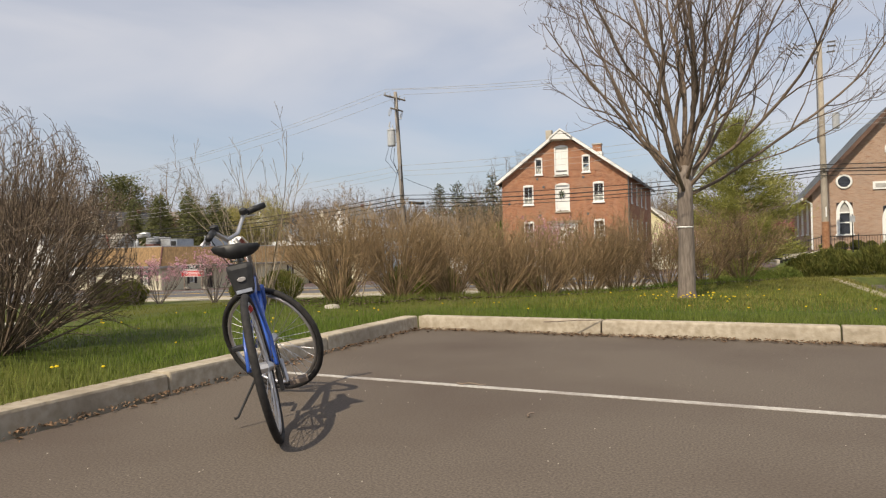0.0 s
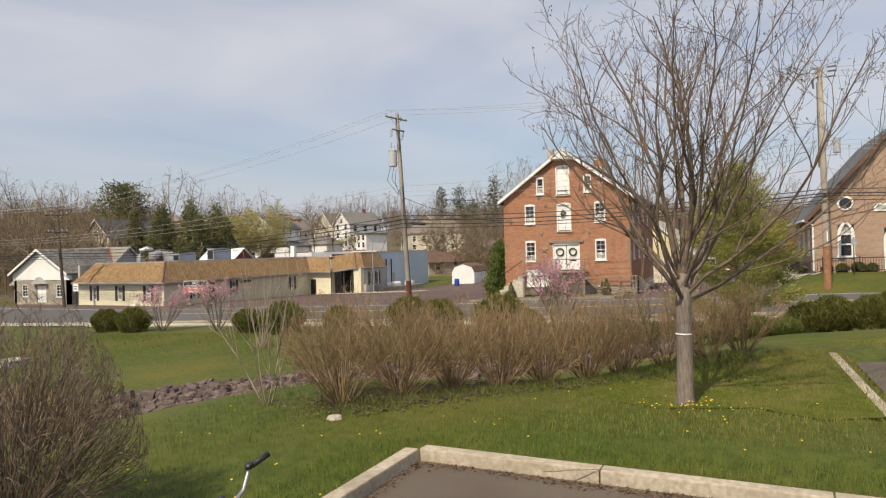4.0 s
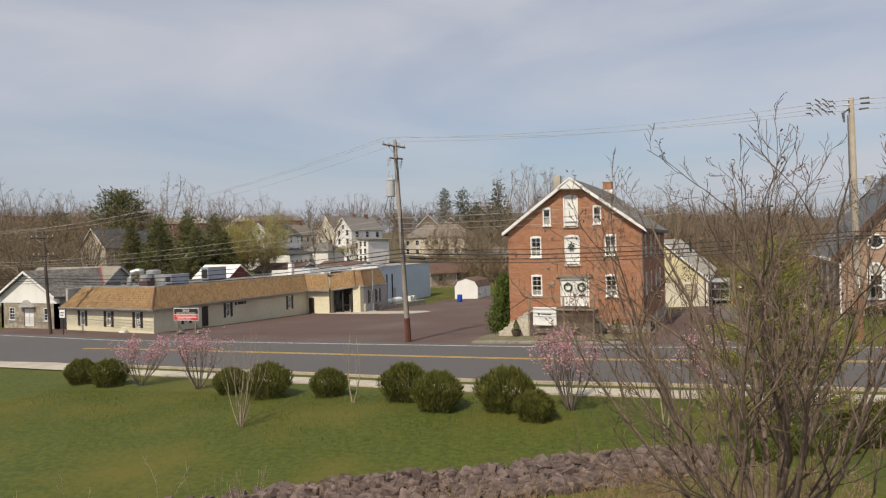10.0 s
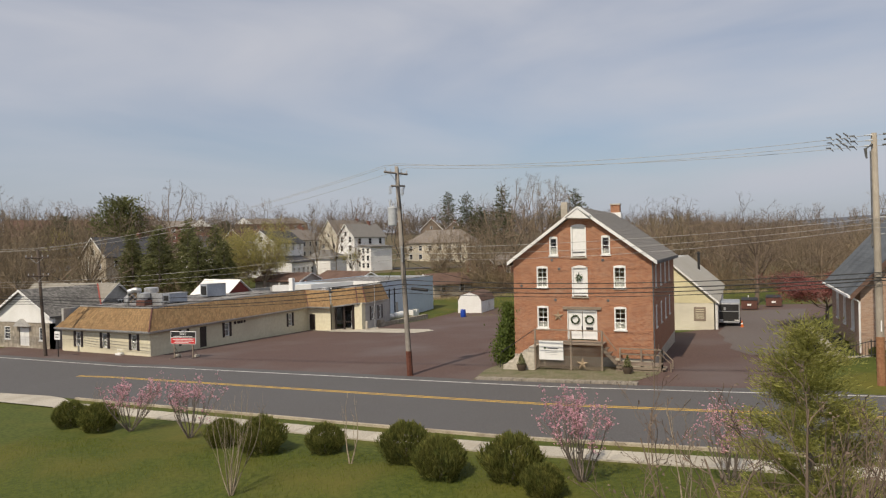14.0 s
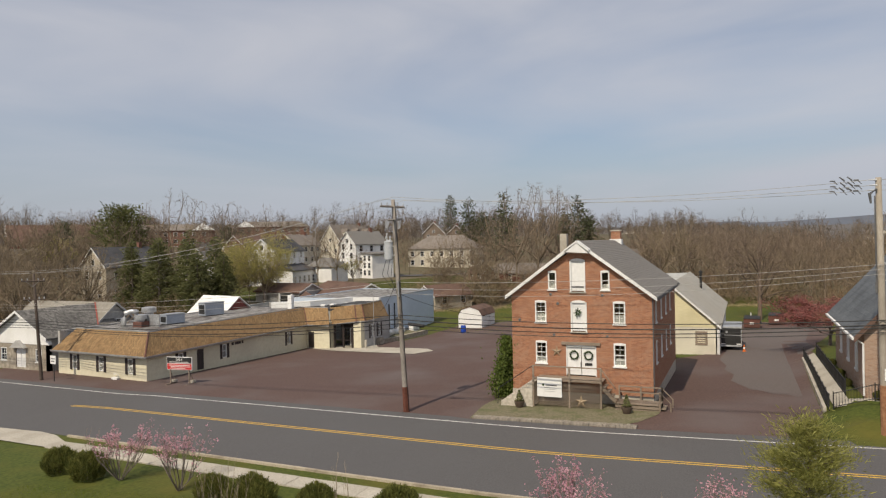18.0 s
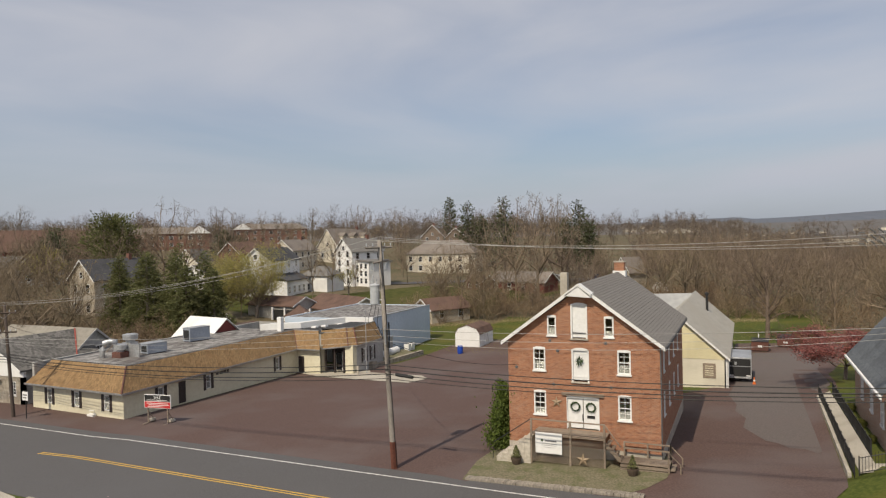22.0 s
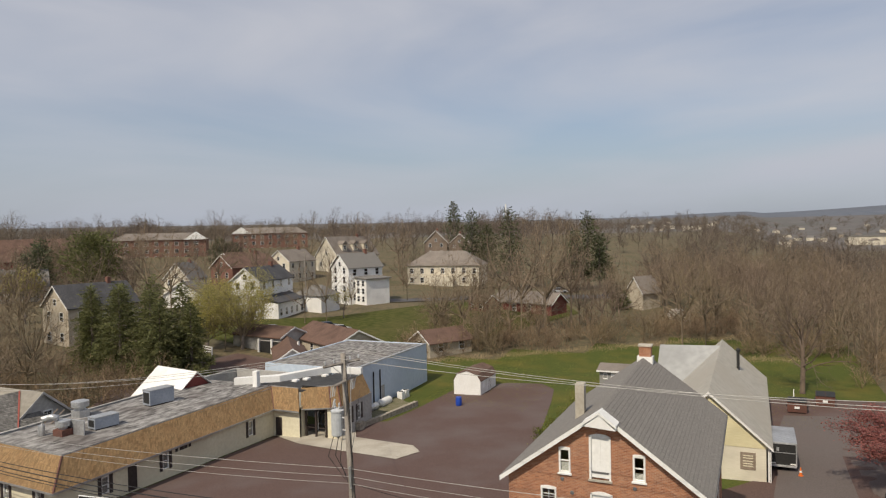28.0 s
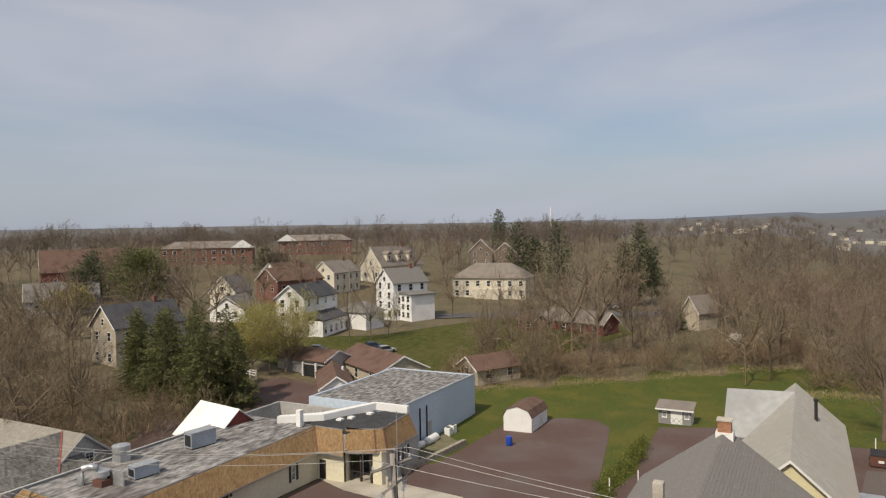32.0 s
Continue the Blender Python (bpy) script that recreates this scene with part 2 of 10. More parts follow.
def ditch(x):
    """The middle line of the stone bank on the ditch's far side."""
    w = min(max((x + 18) / 14, 0.0), 1.05)
    return 15.2 + 11.5 * w - 3.3 * w * w


def lawn(x, y):
    xc = min(max(x, -60), 10)
    zb = -2.05 + 0.045 * (max(xc, -32) + 12)
    if xc > -9:
        zb += 0.10 * (xc + 9)
    a, b = max(y - 10 - 6 * sm(-4, 1, x), 0), max(-6.5 - x, 0)
    z = 0.12 + (zb - 0.12) * sm(0, 12.5, math.sqrt(a * a + b * b))
    yb = ditch(x) - 1.0
    if y > yb:
        z += (-0.85 + 0.033 * xc - z) * (0.38 * sm(yb, yb + 2.3, y) + 0.62 * sm(yb + 1.5, 29.5, y))
    return z


def land(x, y):
    w = sm(29.5, 32, y)
    return lawn(x, y) * (1 - w) + far_land(x, y) * w


def line_y(x):
    """The white edge line on the road's far side."""
    return 45.5 + 0.1 * math.sqrt(min(max(-x - 10, 0), 38 + 0.15 * max(-x - 48, 0)) ** 2 + 9)


YELLOW, NEAR_EDGE, WALK_FAR, WALK_NEAR = -4.6, -11.3, -12.4, -13.7


def relief(x, y):
    """Hills far out, and the valley's fall to the east."""
    far = math.hypot(x, y)
    z = 30 * sm(900, 3000, far) + 55 * sm(1500, 4500, far) * (0.6 + 0.6 * noise.noise((x / 900, y / 900, 3))) - 14 * sm(150, 500, y) * sm(-40, 60, x) * (1 - sm(900, 3000, far))
    return z + 44 * sm(2200, 4300, far) * sm(0.36, -0.3, math.atan2(-x, max(y, 1)))


def ground_sheet():
    xs = [-4000, -2500, -1500, -1000, -700, -500, -400, -320] + list(range(-270, -70, 8)) + [-70 + 1.0 * i for i in range(91)] + list(range(24, 220, 10)) + [240, 300, 400, 550, 800, 1200, 2000, 3500]
    ys = [-600, -300, -120, -60, -30, -15, -8] + [-4 + 0.75 * i for i in range(54)] + [36.5 + 3 * i for i in range(30)] + list(range(128, 330, 9)) + [350, 400, 470, 560, 700, 900, 1200, 1600, 2200, 3000, 4000, 4900]
    m = Mesh()
    for y in ys:
        for x in xs:
            z = land(x, y)
            if x > -4.3 and y < 8.4:
                z = -0.12
            if x > 1.6 and 9.5 < y < 17:
                z = min(z, -0.12)
            far = math.hypot(x, y)
            z += 0.05 * noise.noise((x * 0.3, y * 0.3, 0)) if far < 60 and z > -0.1 or y < 30 and y > 10 else 0
            z += relief(x, y)
            m.v.append((x, y, z))
    w = len(xs)
    m.f = [(j * w + i, j * w + i + 1, (j + 1) * w + i + 1, (j + 1) * w + i) for j in range(len(ys) - 1) for i in range(w - 1)]
    ob = solid("ground", m, GRASS, "mown spring grass sloping to a shallow ditch", "ground", "structure", smooth=True)
    ob.data.materials.append(WILD)
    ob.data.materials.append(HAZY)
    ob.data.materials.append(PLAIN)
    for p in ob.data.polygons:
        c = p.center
        # past 900 m and 3300 m the ground takes the haze-tinted colours
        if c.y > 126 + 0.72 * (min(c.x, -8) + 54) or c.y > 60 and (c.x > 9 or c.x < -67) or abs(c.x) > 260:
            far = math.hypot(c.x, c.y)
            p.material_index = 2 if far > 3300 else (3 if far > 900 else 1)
    return ob


ground_sheet()


def strip(name, lo, hi, x0, x1, material, label, lift, step=2.0, thick=0.15, category="road"):
    """A band that follows the road, from one offset to another."""
    m, xs = Mesh(), np.arange(x0, x1 + 0.01, step)
    for x in xs:
        for o in (lo, hi):
            y = line_y(x) + o
            z = far_land(x, y) + lift
            m.v += [(x, y, z), (x, y, z - thick)]
    for i in range(len(xs) - 1):
        a, b = i * 4, i * 4 + 4
        m.f += [(a, b, b + 2, a + 2), (a + 1, a + 3, b + 3, b + 1), (a, a + 1, b + 1, b), (a + 2, b + 2, b + 3, a + 3)]
    e = (len(xs) - 1) * 4
    m.f += [(0, 2, 3, 1), (e, e + 1, e + 3, e + 2)]
    return solid(name, m, material, label, category, "structure", fix=True)


strip("road", NEAR_EDGE, 1.2, -140, 90, ROAD, "worn grey asphalt two-lane road", 0.03)
strip("road_marking_white", -0.06, 0.06, -140, 90, PAINT_W, "white edge line painted on asphalt", 0.036, thick=0.01)
strip("road_marking_yellow_1", YELLOW - 0.20, YELLOW - 0.09, -52, 90, PAINT_Y, "yellow centre line on asphalt", 0.036, thick=0.01)
strip("road_marking_yellow_2", YELLOW + 0.09, YELLOW + 0.20, -52, 90, PAINT_Y, "yellow centre line on asphalt", 0.036, thick=0.01)


def slabs(name, lo, hi, x0, x1, material, label, lift, step, gap, thick, category, piece):
    """A run of single stones or slabs along the road, with open joints."""
    base = thing(name, (0, 0, 0), label, category, kind="structure")
    rnd = random.Random(len(name))
    for x in np.arange(x0, x1 - 0.01, step):
        q = [(a, line_y(a) + o) for a, o in ((x + gap, lo), (x + step - gap, lo), (x + step - gap, hi), (x + gap, hi))]
        up = lift + rnd.uniform(-0.006, 0.006)
        part(piece, Mesh().prism([(a, b, far_land(a, b) + up - thick) for a, b in q], [(a, b, far_land(a, b) + up) for a, b in q]), material, base, fix=True)


slabs("kerb_road", NEAR_EDGE - 0.18, NEAR_EDGE, -43, 14, KERB, "low concrete kerb along the road", 0.13, 3.0, 0.008, 0.3, "kerb", "kerb_stone")
strip("kerb_road_far", NEAR_EDGE - 0.18, NEAR_EDGE, 14, 60, KERB, "low concrete kerb along the road", 0.13, thick=0.3, category="kerb")
slabs("pavement", WALK_NEAR, WALK_FAR, -42, 14, SLAB, "pale concrete pavement slabs beside the road", 0.07, 1.4, 0.009, 0.15, "pavement", "slab")
strip("pavement_far", WALK_NEAR, WALK_FAR, 14, 60, CONC, "pale concrete pavement beside the road", 0.07, category="pavement")


def sheet(name, outline, material, label, lift, category="ground", cell=3.0, thick=0.12):
    """A paved area draped over the land: a grid cut to an outline."""
    bm = bmesh.new()
    vs = [bm.verts.new((x, y, 0)) for x, y in outline]
    bm.faces.new(vs)
    for axis, k in ((Vector((1, 0, 0)), 0), (Vector((0, 1, 0)), 1)):
        lo, hi = min(p[k] for p in outline), max(p[k] for p in outline)
        for q in np.arange(lo + cell, hi, cell):
            bmesh.ops.bisect_plane(bm, geom=bm.verts[:] + bm.edges[:] + bm.faces[:], plane_co=axis * q, plane_no=axis)
    for v in bm.verts:
        v.co.z = land(v.co.x, v.co.y) + lift
    for f in bm.faces:
        if f.normal.z < 0:
            f.normal_flip()
    me = bpy.data.meshes.new(name)
    bm.to_mesh(me)
    bm.free()
    me.materials.append(material)
    return tagged(new(name, me), label, category, "", "structure")


LOT_EDGE = [(x, line_y(x) + 1.15) for x in range(-76, -18, 4)]
sheet("lot_diner", LOT_EDGE + [(-18.0, 47.2), (-18.0, 54), (-18.2, 56), (-18.5, 70), (-22, 80), (-26, 88), (-29, 104), (-30.5, 111), (-33, 114), (-38, 113.5), (-44, 108), (-45, 90), (-54, 86), (-54, 60), (-66, 59), (-76, 60)], LOT, "faded reddish asphalt car park", 0.035)
sheet("drive_house", [(-10.5, 46.95), (0.2, 47.0), (2.2, 51.5), (2.32, 53), (2.72, 75), (4.4, 76.5), (4.8, 88), (7.5, 100), (9, 112), (-4, 111), (-4.5, 98), (-4.6, 81), (-8.3, 76), (-8.3, 54)], LOT, "patched asphalt drive beside the brick house", 0.03)
sheet("verge_house", [(-18.4, 47.4), (-9.0, 47.3), (-7.9, 48.6), (-7.0, 50.6), (-6.8, 53), (-7.4, 55), (-18.5, 55), (-18.8, 51)], GRAVEL, "gravel and thin grass in front of the house", 0.05)
sheet("lot_rear", [(-25.0, 86), (-23.6, 94), (-24.4, 102.8), (-24.6, 113), (-15.6, 115.5), (-14.2, 108), (-13.6, 84), (-17, 78)], LOT, "dark reddish asphalt behind the brick house", 0.052)
sheet("pavement_end", [(-41.9, line_y(-42) + WALK_NEAR), (-41.9, line_y(-42) + WALK_FAR), (-44, line_y(-44) - 11.6), (-46, line_y(-46) - 11.35), (-58, line_y(-58) - 11.35), (-58, line_y(-58) - 13.0), (-50, line_y(-50) - 13.6)], CONC, "pale concrete pavement curving out to the road", 0.075, "pavement")

# ---- the parking bay ----
STEEL = mat("bare_steel", (0.45, 0.45, 0.46), (0.6, 0.6, 0.62), 20, 0.35, 0.9)
RUBBER = mat("rubber", (0.014, 0.013, 0.013), (0.03, 0.028, 0.027), 40, 0.8, bump=0.02)
BLUE = mat("blue_enamel", (0.02, 0.07, 0.33), (0.03, 0.10, 0.42), 9, 0.3, spec=0.6)
BLACK = mat("black_plastic", (0.012, 0.012, 0.013), (0.025, 0.025, 0.026), 30, 0.5)
GREYW_B = mat("badge_grey", (0.35, 0.33, 0.32), (0.45, 0.43, 0.42), 20, 0.6)
REDP = mat("red_plastic", (0.35, 0.02, 0.015), (0.45, 0.03, 0.02), 10, 0.35)
STICK = mat("dead_wood", (0.16, 0.12, 0.09), (0.26, 0.21, 0.17), 20, 0.95)
LEAF_DRY = islands(mat("dry_leaf", (0.10, 0.062, 0.036), (0.20, 0.125, 0.072), 30, 0.9), 0.45)
BLADE = leafy(islands(mat("grass_blade", (0.108, 0.172, 0.022), (0.168, 0.222, 0.04), 3, 0.85, c3=(0.23, 0.22, 0.065)), 0.22))
DANDEL = mat("dandelion_yellow", (0.65, 0.45, 0.01), (0.8, 0.6, 0.02), 20, 0.8)
BARK_D = islands(mat("shrub_bark", (0.185, 0.128, 0.069), (0.325, 0.228, 0.126), 12, 0.95), 0.35)
BARK_K = islands(mat("dark_shrub_bark", (0.112, 0.083, 0.060), (0.215, 0.163, 0.116), 12, 0.95), 0.35)
BARK_L = islands(mat("pale_bark", (0.23, 0.185, 0.13), (0.36, 0.30, 0.22), 9, 0.95), 0.25)

solid("parking_lot", Mesh().box(-4.02, -40, -0.25, 60, 7.98, 0.0), ASPHALT, "brown-grey asphalt parking bay with grit", "parking", "structure")
solid("parking_lot_side", Mesh().extrude([(1.62, 10.2), (1.66, 16.6), (40, 18), (40, 10.2)], -0.3, 0.02), ASPHALT, "asphalt of the second parking bay", "parking", "structure")


def kerb_run(name, pts, w, h, base, label):
    """Kerb stones with worn edges along a line, a joint between each."""
    road_side = thing(name, (0, 0, 0), label, "kerb", kind="structure")
    rnd = random.Random(5)
    for (x0, y0), (x1, y1) in zip(pts, pts[1:]):
        d = Vector((x1 - x0, y1 - y0, 0))
        n = max(1, round(d.length / 1.9))
        u, s = d.normalized(), d.length / n
        q = Vector((-u.y, u.x, 0))
        for i in range(n):
            a, b = Vector((x0, y0, 0)) + u * (i * s + 0.006), Vector((x0, y0, 0)) + u * ((i + 1) * s - 0.006)
            t = h + rnd.uniform(-0.008, 0.012)
            lo = [a, b, b + q * w, a + q * w]
            hi = [a + q * 0.02, b + q * 0.02, b + q * w, a + q * w]
            m = Mesh().prism([(*p.xy, base) for p in lo], [(*p.xy, t) for p in hi])
            part("kerb_stone", m, KERB, road_side, bevel=0.018, fix=True)
    return road_side


kerb_run("kerb_bay", [(-4.02, 7.98), (2.4, 7.55)], 0.2, 0.14, -0.15, "weathered concrete kerb round the bay")
kerb_run("kerb_bay_side", [(-4.35, -9.0), (-3.99, 7.98)], 0.2, 0.14, -0.15, "weathered concrete kerb beside the lawn")
kerb_run("kerb_second_bay", [(1.45, 10.2), (1.42, 16.9)], 0.18, 0.13, -0.15, "concrete kerb of the second bay")
solid("wheel_stop", Mesh().box(2.3, 14.4, 0.02, 4.2, 14.58, 0.14), CONC, "pale concrete wheel stop on asphalt", "wheel stop", bevel=0.03)
m = Mesh()
for a, b in (((-3.95, 5.09), (0.1, 4.83)), ((0.1, 4.83), (8.0, 4.35))):
    d = Vector((b[0] - a[0], b[1] - a[1])).normalized() * 0.03
    m.extrude([(a[0] + d.y, a[1] - d.x), (b[0] + d.y, b[1] - d.x), (b[0] - d.y, b[1] + d.x), (a[0] - d.y, a[1] + d.x)], -0.01, 0.004)
solid("bay_marking", m, PAINT_OLD, "white parking line worn thin on asphalt", "road marking", "structure")


def twigs():
    rnd = random.Random(3)
    for x, y, a, n in ((-1.15, 3.05, -35, 0.22), (-2.25, 5.0, 5, 0.2), (-1.65, 4.3, 70, 0.06), (-2.1, 7.75, 25, 0.7)):
        pts = [(i * n / 5 - n / 2, rnd.uniform(-0.012, 0.012), 0.008 + rnd.uniform(0, 0.012)) for i in range(6)]
        solid("twig", Mesh().tube(pts, [0.006, 0.006, 0.005, 0.005, 0.004, 0.002], 5), STICK, "thin dead twig lying on asphalt", "twig", at=pose(x, y, 0.14 if y > 7.6 else 0.0, 0, 0, a))
    m = Mesh()
    for i in range(2200):
        if i % 3:
            x = rnd.uniform(-3.95, 2.2)
            y = 7.95 - 0.067 * (x + 4) - abs(rnd.gauss(0, 0.10))
        else:
            y = rnd.uniform(2.2, 7.9)
            x = -4.02 + (y - 8) * 0.021 + abs(rnd.gauss(0, 0.07))
        s, a, t = rnd.uniform(0.007, 0.026), rnd.uniform(0, 6.3), rnd.uniform(0.003, 0.02)
        c, k = math.cos(a) * s, math.sin(a) * s
        m.add([(x - c, y - k, t), (x + k * 0.5, y - c * 0.5, t + 0.01), (x + c, y + k, t), (x - k * 0.5, y + c * 0.5, t + 0.012)], [(0, 1, 2, 3)])
    solid("leaf_litter", m, LEAF_DRY, "dry brown leaves drifted against the kerb", "leaf litter", "stuff")
    g = Mesh()
    for i in range(500):
        x, y = rnd.uniform(-4, 6), rnd.uniform(1.0, 7.6)
        r = rnd.uniform(0.002, 0.005)
        g.add([(x - r, y, 0.001), (x, y - r, 0.001), (x + r, y, 0.001), (x, y + r, 0.001), (x, y, r)], [(0, 1, 4), (1, 2, 4), (2, 3, 4), (3, 0, 4)])
    solid("grit", g, CONC, "pale loose grit on asphalt", "grit", "stuff")


twigs()


def ring(m, r, t, n=40, k=8, at=(0, 0, 0), flat=1.0):
    """A tyre or rim in the x-z plane."""
    o = len(m.v)
    for i in range(n):
        a = 2 * math.pi * i / n
        for j in range(k):
            b = 2 * math.pi * j / k
            rr = r + t * math.cos(b)
            m.v.append((at[0] + rr * math.cos(a), at[1] + t * flat * math.sin(b), at[2] + rr * math.sin(a)))
    for i in range(n):
        for j in range(k):
            m.f.append((o + i * k + j, o + i * k + (j + 1) % k, o + ((i + 1) % n) * k + (j + 1) % k, o + ((i + 1) % n) * k + j))
    return m


def bicycle():
    bike = thing("bicycle", (-2.6, 3.38, 0), "blue city bicycle on its kickstand, saddle bag under the seat", "bicycle")
    bike.matrix_basis = pose(-2.665, 3.475, 0.0, -12.7, 0, 124.4) @ Matrix.Diagonal((1.055, 1.055, 1.07, 1))
    R, L = 0.345, 1.09

    def wheel(at, name):
        w = part(name, ring(Mesh(), R - 0.017, 0.018), RUBBER, bike, "black ribbed tyre", smooth=True, at=at)
        part("rim", ring(Mesh(), R - 0.048, 0.011, flat=1.1), STEEL, w, "silver rim", smooth=True)
        part("hub", Mesh().tube([(0, -0.05, 0), (0, -0.03, 0), (0, 0.03, 0), (0, 0.05, 0)], [0.012, 0.026, 0.026, 0.012], 10), STEEL, w)
        m = Mesh()
        for i in range(32):
            a, b = 2 * math.pi * i / 32, 2 * math.pi * (i + (2.5 if i % 4 < 2 else -2.5)) / 32
            m.tube([(0.024 * math.cos(b), 0.028 * (1 if i % 2 else -1), 0.024 * math.sin(b)), ((R - 0.05) * math.cos(a), 0, (R - 0.05) * math.sin(a))], [0.0016, 0.0016], 4)
        part("spoke_set", m, STEEL, w)
        return w

    wheel(pose(0, 0, R), "rear_wheel")
    steer = pose(L - 0.02, 0, R) @ Matrix.Rotation(radians(-18), 4, "Y") @ Matrix.Rotation(radians(56.3), 4, "Z")
    wheel(steer, "front_wheel")
    bb, seat, head0, head1 = (0.43, 0, 0.30), (0.27, 0, 0.78), (0.86, 0, 0.64), (0.82, 0, 0.80)
    f = Mesh()
    for a, b, r in ((bb, seat, 0.017), (head0, bb, 0.021), ((0.83, 0, 0.74), (0.33, 0, 0.60), 0.018), (head0, head1, 0.022)):
        f.tube([a, b], [r, r], 10)
    for s in (-1, 1):
        f.tube([(0.43, 0.03 * s, 0.30), (0.02, 0.065 * s, R)], [0.011, 0.009], 8)
        f.tube([(0.29, 0.02 * s, 0.70), (0.10, 0.06 * s, 0.46), (0.0, 0.065 * s, R)], [0.010, 0.009, 0.009], 8)
    part("frame", f, BLUE, bike, "blue enamelled frame", smooth=True)
    inv = Matrix.Translation((0.85, 0, 0.66)) @ Matrix.Rotation(radians(-18), 4, "Y") @ Matrix.Rotation(radians(56.3), 4, "Z")
    fk = Mesh()
    for s in (-1, 1):
        fk.tube([(0, 0.05 * s, 0.0), (0.01, 0.055 * s, -0.10), (0.16, 0.055 * s, -0.40)], [0.014, 0.014, 0.010], 8)
    fk.tube([(0, -0.055, 0), (0, 0.055, 0)], [0.016, 0.016], 8)
    part("fork", fk, BLUE, bike, smooth=True, at=inv)
    st = Mesh().tube([(-0.01, 0, 0.0), (-0.01, 0, 0.26), (0.05, 0, 0.31)], [0.014, 0.014, 0.016], 10)
    part("stem", st, STEEL, bike, "bright steel stem", smooth=True, at=inv)
    hb = Mesh().tube([(0.0, 0.26, 0.42), (0.055, 0.15, 0.415), (0.06, 0.05, 0.33), (0.06, -0.05, 0.33), (0.055, -0.15, 0.415), (0.0, -0.26, 0.42)], [0.012] * 6, 10)
    bar = part("handlebar", hb, STEEL, bike, smooth=True, at=inv)
    for s in (-1, 1):
        part("grip", Mesh().tube([(0.045, 0.165 * s, 0.417), (-0.005, 0.272 * s, 0.42)], [0.019, 0.018], 10), BLACK, bar, "black rubber grip", smooth=True)
        part("brake_lever", Mesh().tube([(0.055, 0.14 * s, 0.41), (0.10, 0.17 * s, 0.385), (0.06, 0.26 * s, 0.37)], [0.012, 0.007, 0.005], 6), STEEL, bar)
        part("shifter", Mesh().lathe([(0.01, -0.02), (0.024, -0.012), (0.024, 0.012), (0.01, 0.02)], 10, (0.05, 0.14 * s, 0.43)), BLACK, bar)
    part("brake_cable", Mesh().tube([(0.06, 0.13, 0.41), (0.15, 0.09, 0.38), (0.14, 0.02, 0.20), (0.04, 0.0, 0.02)], [0.003] * 4, 5), BLACK, bar)
    # saddle: a broad padded shell
    sd, rows = Mesh(), []
    for i in range(11):
        u = i / 10
        w = 0.078 * (1 - sm(0.15, 0.75, u)) + 0.022 + 0.015 * math.sin(math.pi * min(u * 4, 1)) - (0.05 if i == 0 else 0)
        rows.append([(0.13 + 0.28 * u, w * math.cos(a), 0.882 + 0.012 * u + 0.034 * math.sin(a) * (1 if math.sin(a) > 0 else 1.1) + 0.02 * (1 - u) * math.cos(a) ** 2) for a in [2 * math.pi * k / 14 for k in range(14)]])
    for r in rows:
        sd.v += r
    for i in range(10):
        for k in range(14):
            sd.f.append((i * 14 + k, i * 14 + (k + 1) % 14, (i + 1) * 14 + (k + 1) % 14, (i + 1) * 14 + k))
    sd.f += [tuple(range(14)), tuple(reversed(range(140, 154)))]
    saddle = part("saddle", sd, BLACK, bike, "wide black padded saddle", smooth=True, fix=True, at=pose(0, 0, 0.885) @ Matrix.Rotation(radians(8), 4, "X") @ pose(0, 0, -0.88))
    part("seat_post", Mesh().tube([(0.27, 0, 0.76), (0.245, 0, 0.86)], [0.013, 0.013], 10), STEEL, bike)
    part("saddle_rails", Mesh().tube([(0.17, 0.03, 0.86), (0.2, 0.03, 0.835), (0.3, 0.02, 0.835), (0.36, 0, 0.86)], [0.004] * 4, 6).tube([(0.17, -0.03, 0.86), (0.2, -0.03, 0.835), (0.3, -0.02, 0.835), (0.36, 0, 0.86)], [0.004] * 4, 6), STEEL, saddle)
    bag = part("saddle_bag", Mesh().prism([(0.07, -0.045, 0.675), (0.19, -0.04, 0.675), (0.19, 0.04, 0.675), (0.07, 0.045, 0.675)], [(0.08, -0.065, 0.83), (0.24, -0.055, 0.83), (0.24, 0.055, 0.83), (0.08, 0.065, 0.83)]), BLACK, bike, "black nylon saddle bag", bevel=0.026)
    part("badge", Mesh().lathe([(0.0, 0.0), (0.02, 0.0), (0.016, 0.003)], 16), GREYW_B, bag, "small oval badge in grey", at=pose(0.068, 0, 0.755, 0, -96, 0) @ Matrix.Diagonal((0.55, 1.0, 1, 1)))
    part("reflective_strip", Mesh().box(-0.003, -0.045, 0, 0.003, 0.045, 0.02), STEEL, bag, at=pose(0.066, 0, 0.692, 0, 6, 0) @ Matrix.Diagonal((1, 0.8, 0.8, 1)))
    part("tail_light", Mesh().lathe([(0.001, 0.0), (0.02, 0.0), (0.018, 0.012), (0.001, 0.016)], 12), REDP, bike, "red tail light", at=pose(0.05, 0, 0.615, 0, -90, 0))
    cr = part("chainring", ring(Mesh(), 0.085, 0.006, 28, 6, flat=0.5), BLACK, bike, smooth=True, at=pose(0.43, -0.055, 0.30))
